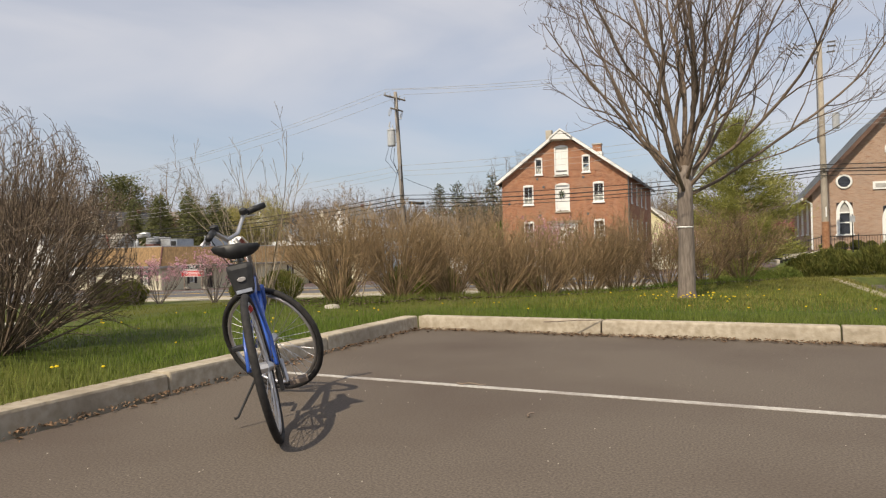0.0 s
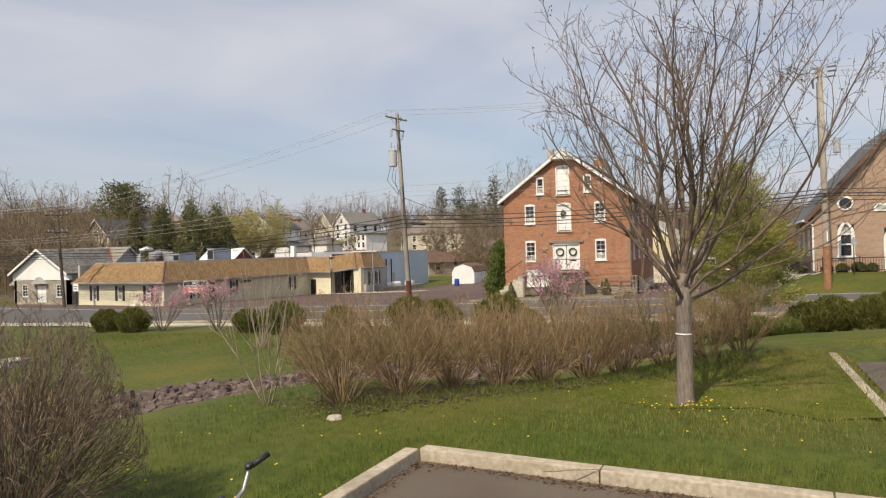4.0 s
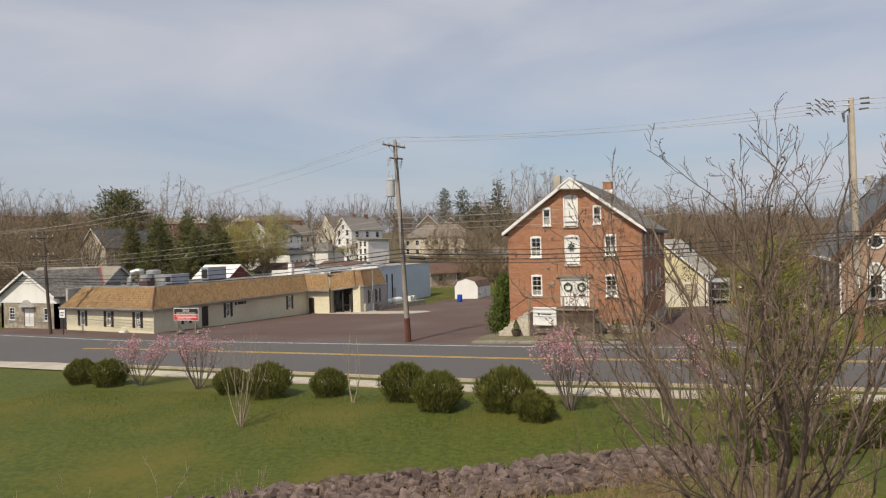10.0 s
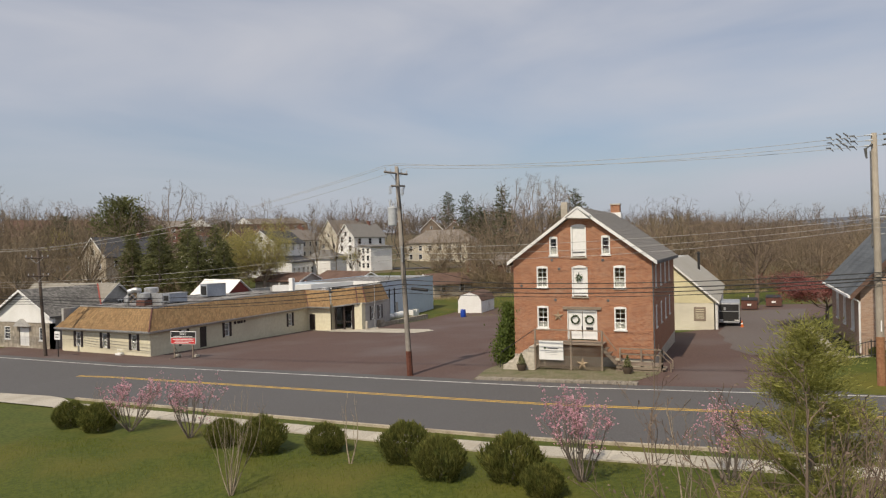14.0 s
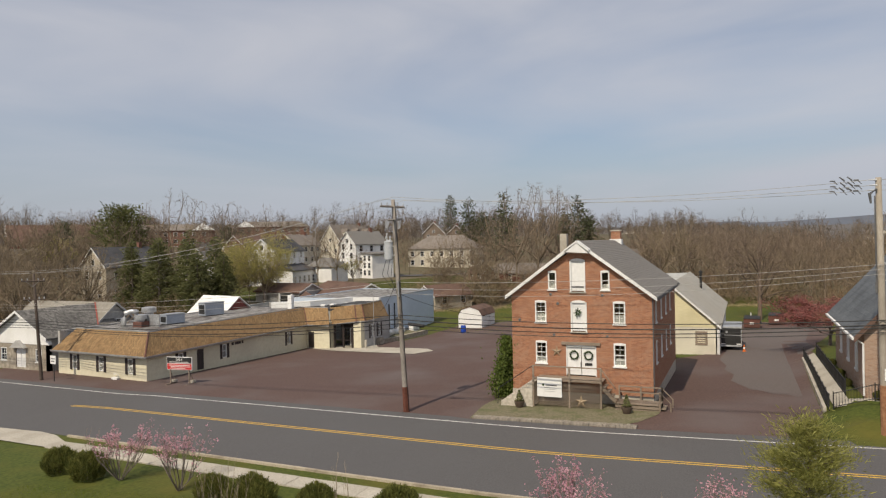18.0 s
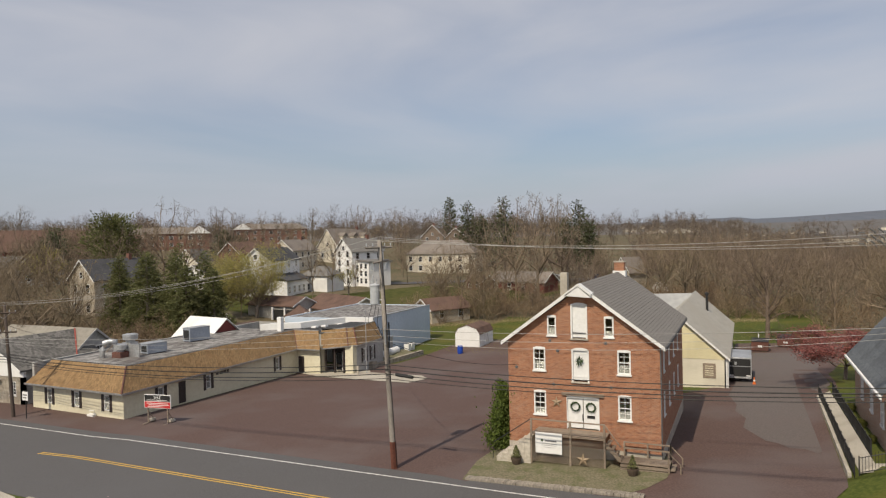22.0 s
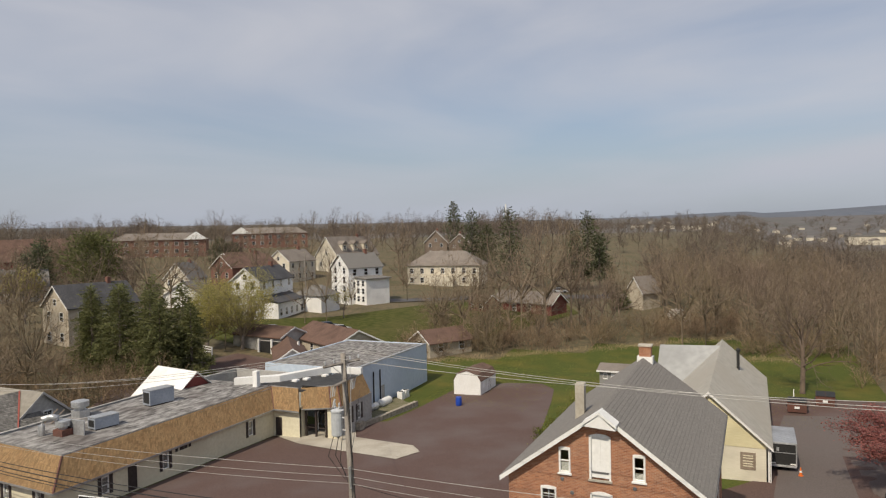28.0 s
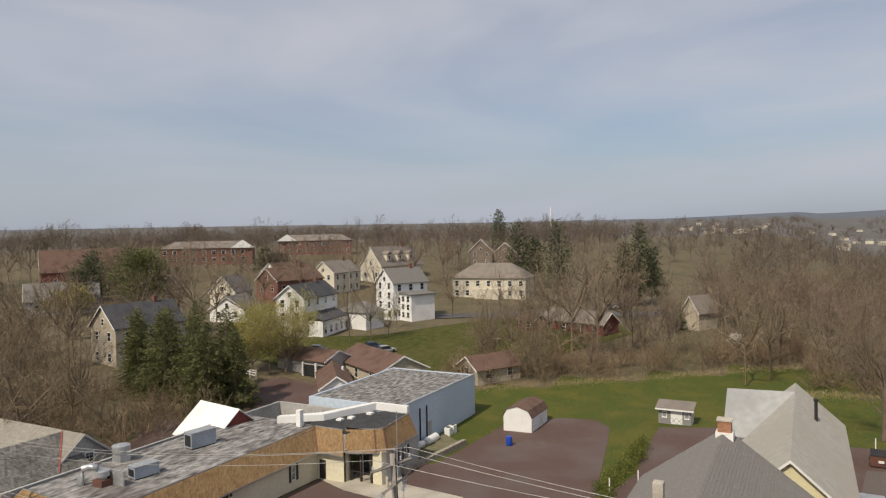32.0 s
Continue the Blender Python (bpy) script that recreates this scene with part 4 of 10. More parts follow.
def brick_house():
    Z0 = -1.4
    hs = thing("brick_house", (-12.42, 53.25, Z0), "three-storey red brick mill house with grey gable roof", "house")
    H, W, D, RZ = 7.68, 4.87, 15.8, 11.25                       # eave, half width, depth, ridge
    fw = lambda z: z - Z0
    holes = []
    def hole(x, z0, z1, w):
        holes.append((x - w / 2, fw(z0), x + w / 2, fw(z1)))
    for x in (-2.73, 2.72):
        hole(x, 1.38, 2.90, 0.82)
        hole(x, 4.27, 5.74, 0.82)
    for x in (-1.86, 1.82):
        hole(x, 6.58, 7.84, 0.60)
    hole(-0.07, 6.44, 8.62, 1.08)
    hole(-0.03, 3.66, 5.72, 1.12)
    hole(0.08, 0.55, 2.74, 2.1)
    # walls
    part("wall_front", wall(-W, W, 0.85, H, holes, 0.35, (0, RZ - 0.25)), BRICK_X, hs, "red brick front wall")
    part("foundation_front", bx(-W - 0.03, -0.03, -0.4, W + 0.03, 0.35, 0.85), STONE, hs, "pale rendered stone base", bevel=0.01)
    sideholes = [(y - 0.4, z, y + 0.4, z + 1.5) for y in (2.2, 5.4, 8.6, 11.8) for z in (2.8, 5.6)] + [(y - 0.3, 0.3, y + 0.3, 0.7) for y in (3.6, 8)]
    swall = wall(0.35, D, 0.85, H, [h for h in sideholes if h[1] > 1], 0.35)
    for s, at in ((1, pose(W, 0, 0, 0, 0, 90)), (-1, pose(-W + 0.35, 0, 0, 0, 0, 90))):
        w = part("wall_side", swall, BRICK_X, hs, "red brick side wall", at=at)
        part("foundation_side", bx(0.35, -0.03, -0.6, D, 0.38, 0.85), STONE, hs, at=at, bevel=0.01)
        if s > 0:
            for h in sideholes:
                if h[1] > 1:
                    window(hs, at @ pose((h[0] + h[2]) / 2, 0.02, h[1]), 0.8, 1.5, 0.05)
    part("wall_back", wall(-W, W, 0.0, H, (), 0.35, (0, RZ - 0.25)), BRICK_X, hs, at=pose(0, D, 0))
    # openings of the front
    for x in (-2.73, 2.72):
        window(hs, pose(x, 0, fw(1.38)), 0.82, 1.52, 0.05, curtain=0.36 if x > 0 else 0.3, glass=CLEAR)
        window(hs, pose(x, 0, fw(4.27)), 0.82, 1.47, 0.06, curtain=0.4, glass=CLEAR)
    for x in (-1.86, 1.82):
        window(hs, pose(x, 0, fw(6.58)), 0.60, 1.26, 0.05, bars=0, curtain=0.42 if x < 0 else 0.3, glass=CLEAR)

    def loft(x, z0, z1, w, name, label):
        h = z1 - z0
        d = part(name, bx(-w / 2 + 0.09, 0.08, 0.06, w / 2 - 0.09, 0.14, h - 0.05), WHITE, hs, label, at=pose(x, 0, fw(z0)), bevel=0.01)
        f = Mesh().box(-w / 2, -0.03, 0, -w / 2 + 0.1, 0.1, h).box(w / 2 - 0.1, -0.03, 0, w / 2, 0.1, h)
        for i in range(6):
            xa, xb = -w / 2 + w * i / 6, -w / 2 + w * (i + 1) / 6
            ta, tb = [h + 0.13 * (1 - (2 * q / w) ** 2) for q in (xa, xb)]
            f.prism([(xa, -0.03, h - 0.06), (xb, -0.03, h - 0.06), (xb, -0.03, tb), (xa, -0.03, ta)], [(xa, 0.1, h - 0.06), (xb, 0.1, h - 0.06), (xb, 0.1, tb), (xa, 0.1, ta)])
        part("door_frame", f, WHITE, d, bevel=0.006)
        part("threshold", bx(-w / 2 - 0.05, -0.1, -0.1, w / 2 + 0.05, 0.1, 0.0), STONE, d, bevel=0.01)
        part("rail", bx(-w / 2 + 0.1, 0.05, h * 0.13, w / 2 - 0.1, 0.08, h * 0.17), TAR if name == "loft_door" else WHITE, d)
        part("centre_batten", bx(-0.02, 0.06, 0.1, 0.02, 0.08, h - 0.1), WHITE, d)
        return d
    loft(-0.07, 6.44, 8.62, 1.08, "loft_door", "white boarded hoist door in the gable")
    mid = loft(-0.03, 3.66, 5.72, 1.12, "upper_door", "white panelled door with an evergreen swag")
    star = Mesh()
    pts = [((0.34 if i % 2 == 0 else 0.13) * math.sin(math.pi * i / 5), (0.34 if i % 2 == 0 else 0.13) * math.cos(math.pi * i / 5)) for i in range(10)]
    star.v = [(p[0], 0.0, p[1]) for p in pts] + [(0, -0.07, 0), (0, 0.03, 0)]
    star.f = [(i, (i + 1) % 10, 10) for i in range(10)] + [((i + 1) % 10, i, 11) for i in range(10)]
    star_me = star.data("star", TAR)
    swr, swag = random.Random(9), Mesh()
    for i in range(90):
        a, r = 2 * math.pi * (i % 9) / 9 + swr.gauss(0, 0.16), swr.uniform(0.16, 0.4) * (1.15 if i % 9 in (0, 4, 5) else 0.85)
        p, q = Vector((0.04 * math.sin(a), -0.03, 0.04 * math.cos(a))), Vector((r * math.sin(a), swr.uniform(-0.09, -0.02), r * math.cos(a)))
        e = (q - p).cross(Vector((swr.gauss(0, 0.4), 1, swr.gauss(0, 0.4)))).normalized() * 0.018
        swag.add([p, p.lerp(q, 0.5) + e, q, p.lerp(q, 0.5) - e], [(0, 1, 2, 3)])
    part("swag", swag, GREEN_D, mid, "spiky dark evergreen swag", at=pose(-0.05, -0.01, 1.35))
    tan_star = star_me.copy()
    tan_star.materials[0] = STARM
    part("barn_star", tan_star, STARM, hs, "tan folded metal star", at=pose(-1.62, -0.05, fw(2.25)) @ Matrix.Scale(1.2, 4))
    ent = part("entrance", Mesh().box(-1.0, 0.1, 0.05, -0.02, 0.16, 1.98).box(0.02, 0.1, 0.05, 1.0, 0.16, 1.98), WHITE, hs, "white double front door", at=pose(0.08, 0, fw(0.6)), bevel=0.012)
    part("door_frame", Mesh().box(-1.05, -0.02, 0, -1.0, 0.2, 2.1).box(1.0, -0.02, 0, 1.05, 0.2, 2.1).box(-1.05, -0.02, 2.0, 1.05, 0.2, 2.14), WHITE, ent)
    part("notice", bx(0.25, 0.07, 0.72, 0.75, 0.095, 0.9), DARK, ent, "dark notice plate")
    part("knocker", bx(-0.06, 0.05, 0.55, -0.02, 0.1, 0.95), DARK, ent)
    part("lintel", bx(-1.35, -0.12, 2.14, 1.35, 0.05, 2.34), DECK, ent, "brown timber lintel", bevel=0.01)
    for x in (-0.5, 0.5):
        wreath(ent, pose(x, 0.08, 1.42))
    for x, z in ((-2.0, 6.25), (1.6, 6.2), (-1.5, 5.6), (1.9, 3.4), (-1.8, 3.4), (-4.3, 4.4)):
        part("wall_anchor", Mesh().lathe([(0.0, 0), (0.11, 0), (0.09, 0.03), (0.0, 0.05)], 8), TAR, hs, at=pose(x, -0.0, fw(z), 90, 0, 0))
    # roof
    E, F = 5.24, 0.36
    k = (RZ - H) / W
    ze = RZ - k * E
    rf = part("roof", roof_slab(-E, ze, 0, RZ, -F, D + 0.3), TAR, hs, "grey shingled gable roof", fix=True)
    rr = part("roof", roof_slab(E, ze, 0, RZ, -F, D + 0.3), TAR, hs, "grey shingled gable roof", fix=True)
    shingle_rows(rf, -E, ze, 0, RZ, -F - 0.02, D + 0.32, 0.12, 0.2, SHINGLE, butt=0.034, hood=0.9)
    shingle_rows(rr, E, ze, 0, RZ, -F - 0.02, D + 0.32, 0.12, 0.2, SHINGLE, butt=0.034, hood=0.9)
    for s in (-1, 1):
        part("rake_trim", Mesh().prism([(s * E, -F - 0.04, ze - 0.12), (0.9 * s, -F - 0.04, RZ - 0.9 * k - 0.12), (0.9 * s, -F - 0.04, RZ - 0.9 * k + 0.13), (s * E, -F - 0.04, ze + 0.13)], [(s * E, -F, ze - 0.12), (0.9 * s, -F, RZ - 0.9 * k - 0.12), (0.9 * s, -F, RZ - 0.9 * k + 0.13), (s * E, -F, ze + 0.13)]), WHITE, hs, "white rake board", fix=True)
        part("soffit", Mesh().prism([(s * E, -F, ze - 0.1), (0, -F, RZ - 0.1), (0, 0.0, RZ - 0.1), (s * E, 0.0, ze - 0.1)], [(s * E, -F, ze - 0.02), (0, -F, RZ - 0.02), (0, 0, RZ - 0.02), (s * E, 0, ze - 0.02)]), WHITE, hs, fix=True)
        part("eave_board", bx(s * E - 0.06, -F, ze - 0.1, s * E + 0.06, D + 0.3, ze + 0.1), TAR, hs)
    # hood over the hoist
    hood = part("hoist_hood", Mesh().prism([(-0.8, -F - 0.2, RZ - 0.8 * k - 0.05), (0, -F - 0.2, RZ - 0.02), (0.8, -F - 0.2, RZ - 0.95 * k - 0.05)], [(-0.95, 0.3, RZ - 0.95 * k - 0.05), (0, 0.3, RZ - 0.02), (0.95, 0.3, RZ - 0.95 * k - 0.05)]), WHITE, hs, "white boarded hood over the hoist door", fix=True)
    for s in (-1, 1):
        part("hood_roof", Mesh().prism([(s * 0.85, -F - 0.26, RZ - 0.85 * k), (0, -F - 0.26, RZ), (0, 0.3, RZ), (s * 0.85, 0.3, RZ - 0.85 * k)], [(s * 0.85, -F - 0.26, RZ - 0.85 * k + 0.13), (0, -F - 0.26, RZ + 0.13), (0, 0.3, RZ + 0.13), (s * 0.85, 0.3, RZ - 0.85 * k + 0.13)]), WHITE, hood, fix=True)
    part("chimney", bx(-2.0, 3.0, 9.4, -1.5, 3.5, 11.9), STONE, hs, "white rendered chimney", bevel=0.02)
    ch = part("chimney", bx(-0.3, D - 1.1, 10.9, 0.5, D - 0.4, 12.15), BRICK_X, hs, "red brick chimney", bevel=0.01)
    part("cap", bx(-0.36, D - 1.16, 12.15, 0.56, D - 0.34, 12.25), STONE, ch)
    part("flashing", bx(-0.42, D - 1.2, 10.7, 0.62, D - 0.3, 11.45), WHITE, ch)
    part("downpipe", Mesh().tube([(W + 0.06, -0.06, H - 0.2), (W + 0.06, -0.06, 0.2)], [0.04, 0.04], 8), TAR, hs)
    return hs


brick_house()


def porch():
    p = thing("porch", (-12.42, 53.2, -1.3), "weathered timber porch with lattice and steps", "porch")
    X0, X1, Y, Z = -2.85, 1.75, -1.75, 1.85
    for i in range(12):
        part("deck_board", bx(X0, Y + 0.145 * i, Z - 0.04, X1, Y + 0.145 * i + 0.135, Z), DECK, p)
    for x in (X0, -0.35, X1):
        part("post", bx(x - 0.06, Y - 0.05, 0, x + 0.06, Y + 0.07, Z + 0.98), DECK, p, bevel=0.01)
    for z in (Z + 0.9, Z + 0.1):
        part("rail", bx(X0, Y - 0.02, z, X1, Y + 0.04, z + 0.08), DECK, p, bevel=0.008)
    lat = Mesh()
    for i in range(32):
        u = X0 + i * 0.17
        for s in (-1, 1):
            a, b = (u, 0.15), (u + s * 1.55, 1.7)
            a0, b0 = max(min(a[0], X1), X0), max(min(b[0], X1), X0)
            if abs(b0 - a0) < 0.05:
                continue
            za, zb = 0.15 + abs(a0 - a[0]), 0.15 + abs(b0 - a[0])
            lat.prism([(a0 - 0.022, Y + 0.01 * s, za), (a0 + 0.022, Y + 0.01 * s, za), (b0 + 0.022, Y + 0.01 * s, zb), (b0 - 0.022, Y + 0.01 * s, zb)], [(a0 - 0.022, Y + 0.01 * s + 0.008, za), (a0 + 0.022, Y + 0.01 * s + 0.008, za), (b0 + 0.022, Y + 0.01 * s + 0.008, zb), (b0 - 0.022, Y + 0.01 * s + 0.008, zb)])
    tagged(part("lattice", lat, DECK, p, "criss-cross timber lattice"), kind="stuff")
    for i in range(4):
        part("step", bx(X1 + 0.04 + i * 0.22, Y + 0.15, Z - 0.3 * (i + 1) - 0.05, X1 + 0.28 + i * 0.22, Y + 1.35, Z - 0.3 * (i + 1)), DECK, p, bevel=0.008)
    part("stair_string", Mesh().prism([(X1, Y + 0.1, Z - 0.45), (X1 + 0.95, Y + 0.1, 0.5), (X1 + 0.95, Y + 0.1, 0.8), (X1, Y + 0.1, Z - 0.1)], [(X1, Y + 0.15, Z - 0.45), (X1 + 0.95, Y + 0.15, 0.5), (X1 + 0.95, Y + 0.15, 0.8), (X1, Y + 0.15, Z - 0.1)]), DECK, p, fix=True)
    part("stair_rail", Mesh().tube([(X1, Y, Z + 0.95), (X1 + 0.95, Y + 0.1, 1.5)], [0.04, 0.04], 6), DECK, p)
    for i in range(9):
        part("deck_board", bx(X1 + 0.9, Y + 0.1 + 0.145 * i, 0.56, X1 + 3.75, Y + 0.235 + 0.145 * i, 0.6), DECK, p)
    for z in (0.1, 0.33):
        part("fascia_board", bx(X1 + 0.9, Y + 0.06, z, X1 + 3.75, Y + 0.1, z + 0.17), DECK, p)
    for x in (0.95, 2.35, 3.7):
        part("post", bx(X1 + x - 0.05, Y + 1.4, 0, X1 + x + 0.05, Y + 1.5, 1.5), DECK, p)
    for z in (1.42, 1.05):
        part("rail", bx(X1 + 0.9, Y + 1.42, z, X1 + 3.75, Y + 1.48, z + 0.08), DECK, p)
    for i in range(2):
        part("step", bx(X1 + 3.78 + i * 0.28, Y + 0.1, 0.36 - 0.2 * i, X1 + 4.06 + i * 0.28, Y + 1.4, 0.4 - 0.2 * i), DECK, p, bevel=0.008)
    for y in (Y + 0.1, Y + 1.45):
        part("stair_rail", Mesh().tube([(X1 + 3.7, y, 1.45), (X1 + 4.4, y, 0.75)], [0.035, 0.035], 6), DECK, p)
        part("post", bx(X1 + 4.33, y - 0.04, 0, X1 + 4.41, y + 0.04, 0.8), DECK, p)
        part("post", bx(X1 + 3.66, y - 0.05, 0, X1 + 3.76, y + 0.05, 1.5), DECK, p)
    for i in range(6):
        part("stone_step", bx(X0 - 0.05 - (i + 1) * 0.38, Y - 0.1, -0.3, X0 - 0.05 - i * 0.38, Y + 1.4, Z - 0.27 * (i + 1)), STONE, p, bevel=0.02)
    part("hand_rail", Mesh().tube([(X0, Y, Z + 0.95), (X0 - 2.5, Y, 1.1), (X0 - 2.6, Y, 0.0)], [0.03, 0.03, 0.03], 6), DARK, p)
    st2 = bpy.data.meshes["star"].copy()
    st2.materials[0] = STARM
    part("star", st2, STARM, p, "tan folded metal star", at=pose(0.45, Y - 0.12, 0.55) @ Matrix.Scale(1.35, 4))
    sg = thing("porch_sign", (-14.1, 51.3, -1.3), "white business sign board hung on the porch rail", "sign")
    part("board", bx(-0.85, -0.04, 0.75, 0.85, 0.0, 2.05), WHITE, sg, bevel=0.01)
    part("logo", Mesh().lathe([(0.0, 0), (0.12, 0), (0.12, 0.006), (0, 0.006)], 12), GREEN_D, sg, at=pose(-0.42, -0.041, 1.55, 90, 0, 0) @ Matrix.Scale(0.7, 4))
    for i, (a, b, z, h) in enumerate(((-0.25, 0.5, 1.5, 0.09), (-0.4, 0.5, 1.36, 0.025), (-0.45, 0.5, 1.25, 0.025), (-0.35, 0.4, 1.13, 0.02))):
        part("text_bar", bx(a, -0.046, z, b, -0.038, z + h), STEEL if i else TAR, sg, "grey bar of lettering")
    for x, y, s in ((-16.15, 51.0, 1.0), (-8.9, 50.6, 1.0)):
        pot = thing("planter", (x, y, land(x, y) + 0.06), "clipped evergreen in an old barrel tub", "planter")
        part("tub", Mesh().lathe([(0.24, 0), (0.34, 0.3), (0.36, 0.42), (0.32, 0.42), (0.3, 0.36)], 14), TUB, pot, "half barrel tub", smooth=False)
        rnd, m = random.Random(2), Mesh()
        for i in range(420):
            u = rnd.random()
            a, r = rnd.uniform(0, 6.283), (0.30 * (1 - u) + 0.03) * math.sqrt(rnd.random())
            c = Vector((r * math.cos(a), r * math.sin(a), 0.42 + 0.75 * u))
            d = Vector((rnd.gauss(0, 1), rnd.gauss(0, 1), rnd.gauss(0.6, 1))).normalized() * 0.07
            e = d.orthogonal().normalized() * 0.02
            m.add([c - d, c + e, c + d, c - e], [(0, 1, 2, 3)])
        part("foliage", m, PLANT_G, pot, "olive green clipped foliage")


porch()

# ---- the long low restaurant and the block behind it ----
SHAKE = islands(mat("tan_shake", (0.205, 0.128, 0.06), (0.315, 0.208, 0.103), 16, 0.9, bump=0.03, c3=(0.22, 0.13, 0.06)), 0.25)
ROOF_W = mat("coated_flat_roof", (0.045, 0.04, 0.038), (0.36, 0.35, 0.335), 1.5, 0.85, c3=(0.10, 0.085, 0.078), stretch=(1.5, 0.55, 1), detail=12, big=0.7)
ROOF_DK = mat("dark_flat_roof", (0.035, 0.035, 0.037), (0.07, 0.07, 0.07), 1.5, 0.9)
SHUT = mat("dark_shutter", (0.03, 0.022, 0.02), (0.055, 0.042, 0.038), 8, 0.6)
BLUEW = mat("pale_blue_wall", (0.46, 0.54, 0.63), (0.54, 0.615, 0.70), 2, 0.75, c3=(0.42, 0.49, 0.57))
GALV = mat("galvanised", (0.42, 0.43, 0.44), (0.6, 0.61, 0.62), 6, 0.4, 0.6)
ACBLUE = mat("ac_grey_blue", (0.30, 0.335, 0.39), (0.38, 0.415, 0.47), 5, 0.6)
REDB = mat("barn_red", (0.16, 0.04, 0.033), (0.23, 0.06, 0.05), 5, 0.85, c3=(0.12, 0.03, 0.028))
SIGNRED = mat("sign_red", (0.5, 0.03, 0.03), (0.6, 0.05, 0.05), 8, 0.6)
GREYW = mat("grey_render", (0.36, 0.35, 0.33), (0.46, 0.45, 0.43), 3, 0.85)
STONEW = mat("rubble_stone", (0.22, 0.19, 0.15), (0.42, 0.38, 0.31), 2.6, 0.9, bump=0.08, c3=(0.3, 0.25, 0.19), big=0.6)
SLATE = mat("worn_slate", (0.125, 0.12, 0.112), (0.225, 0.215, 0.20), 3.5, 0.85, stretch=(1, 3, 1), rand=0.12)
RUSTY = mat("rusty_sheet", (0.115, 0.05, 0.036), (0.18, 0.08, 0.06), 9, 0.8, c3=(0.085, 0.05, 0.042))
METAL_T = mat("weathered_metal_roof", (0.215, 0.20, 0.165), (0.295, 0.275, 0.235), 2.2, 0.8, c3=(0.185, 0.165, 0.14))
REDTR = mat("red_trim", (0.20, 0.045, 0.035), (0.30, 0.085, 0.065), 6, 0.8)


def mansard(parent, lo, hi, z0, z1, name="mansard", label="tan wood-shake mansard roof", rows=10, seed=1, zr=None):
    """A sloped band of shakes between an eave line and a top line; both are open runs of (x, y) points."""
    rnd = random.Random(seed)
    zs = zr or [(z0, z1)] * len(lo)
    for (a, b), (c, d), (e0, e1) in zip(zip(lo, lo[1:]), zip(hi, hi[1:]), zip(zs, zs[1:])):
        A, B = Vector((*a, e0[0])), Vector((*b, e1[0]))
        C, D = Vector((*c, e0[1])), Vector((*d, e1[1]))
        n = (B - A).cross(C - A).normalized()
        body = part(name, Mesh().prism([A, B, D, C], [A - n * 0.15, B - n * 0.15, D - n * 0.15, C - n * 0.15]), SHAKE, parent, label, fix=True)
        m, count = Mesh(), int((B - A).length / 0.17)
        for r in range(rows):
            u0, u1 = r / rows, (r + 1.12) / rows
            for i in range(count):
                s0, s1 = (i + 0.04 + 0.3 * (r % 2)) / count, (i + 0.96 + 0.3 * (r % 2)) / count
                if s1 > 1:
                    continue
                k = u0 - rnd.uniform(0, 0.05) if r else 0
                P = lambda s, u: A.lerp(B, s).lerp(C.lerp(D, s), min(u, 1))
                t0, t1 = 0.02 + rnd.uniform(0, 0.014), 0.006
                m.add([P(s0, k) + n * t0, P(s1, k) + n * t0, P(s1, u1) + n * t1, P(s0, u1) + n * t1, P(s0, k), P(s1, k)], [(0, 1, 2, 3), (4, 5, 1, 0)])
        tagged(part("shake_course", m, SHAKE, body, "overlapping weathered cedar shakes"), kind="stuff")
        part("cap_trim", Mesh().prism([C, D, D - n * 0.3, C - n * 0.3], [C + Vector((0, 0, 0.12)), D + Vector((0, 0, 0.12)), D - n * 0.3 + Vector((0, 0, 0.12)), C - n * 0.3 + Vector((0, 0, 0.12))]), GALV, body, "pale metal coping", fix=True)
        part("gutter", Mesh().prism([A, B, B + n * 0.14, A + n * 0.14], [A - Vector((0, 0, 0.14)), B - Vector((0, 0, 0.14)), B + n * 0.12 - Vector((0, 0, 0.14)), A + n * 0.12 - Vector((0, 0, 0.14))]), GALV, body, fix=True)
    for a, c, e in list(zip(lo, hi, zs))[1:-1]:
        part("hip_trim", Mesh().tube([(*a, e[0]), (*c, e[1])], [0.09, 0.09], 6), RUSTY, parent, "rust-red hip flashing")


def shuttered(parent, at, w=0.7, h=1.45):
    win = window(parent, at, w, h, 0.0, WHITE, 0, 0.95, trim=0.06, sill=False, glass=CLEAR)
    for s in (-1, 1):
        part("shutter", bx(-0.17, -0.07, -0.1, 0.17, -0.02, h + 0.1), SHUT, win, "dark brown louvred shutter", at=pose(s * (w / 2 + 0.2), 0, 0), bevel=0.01)
    return win


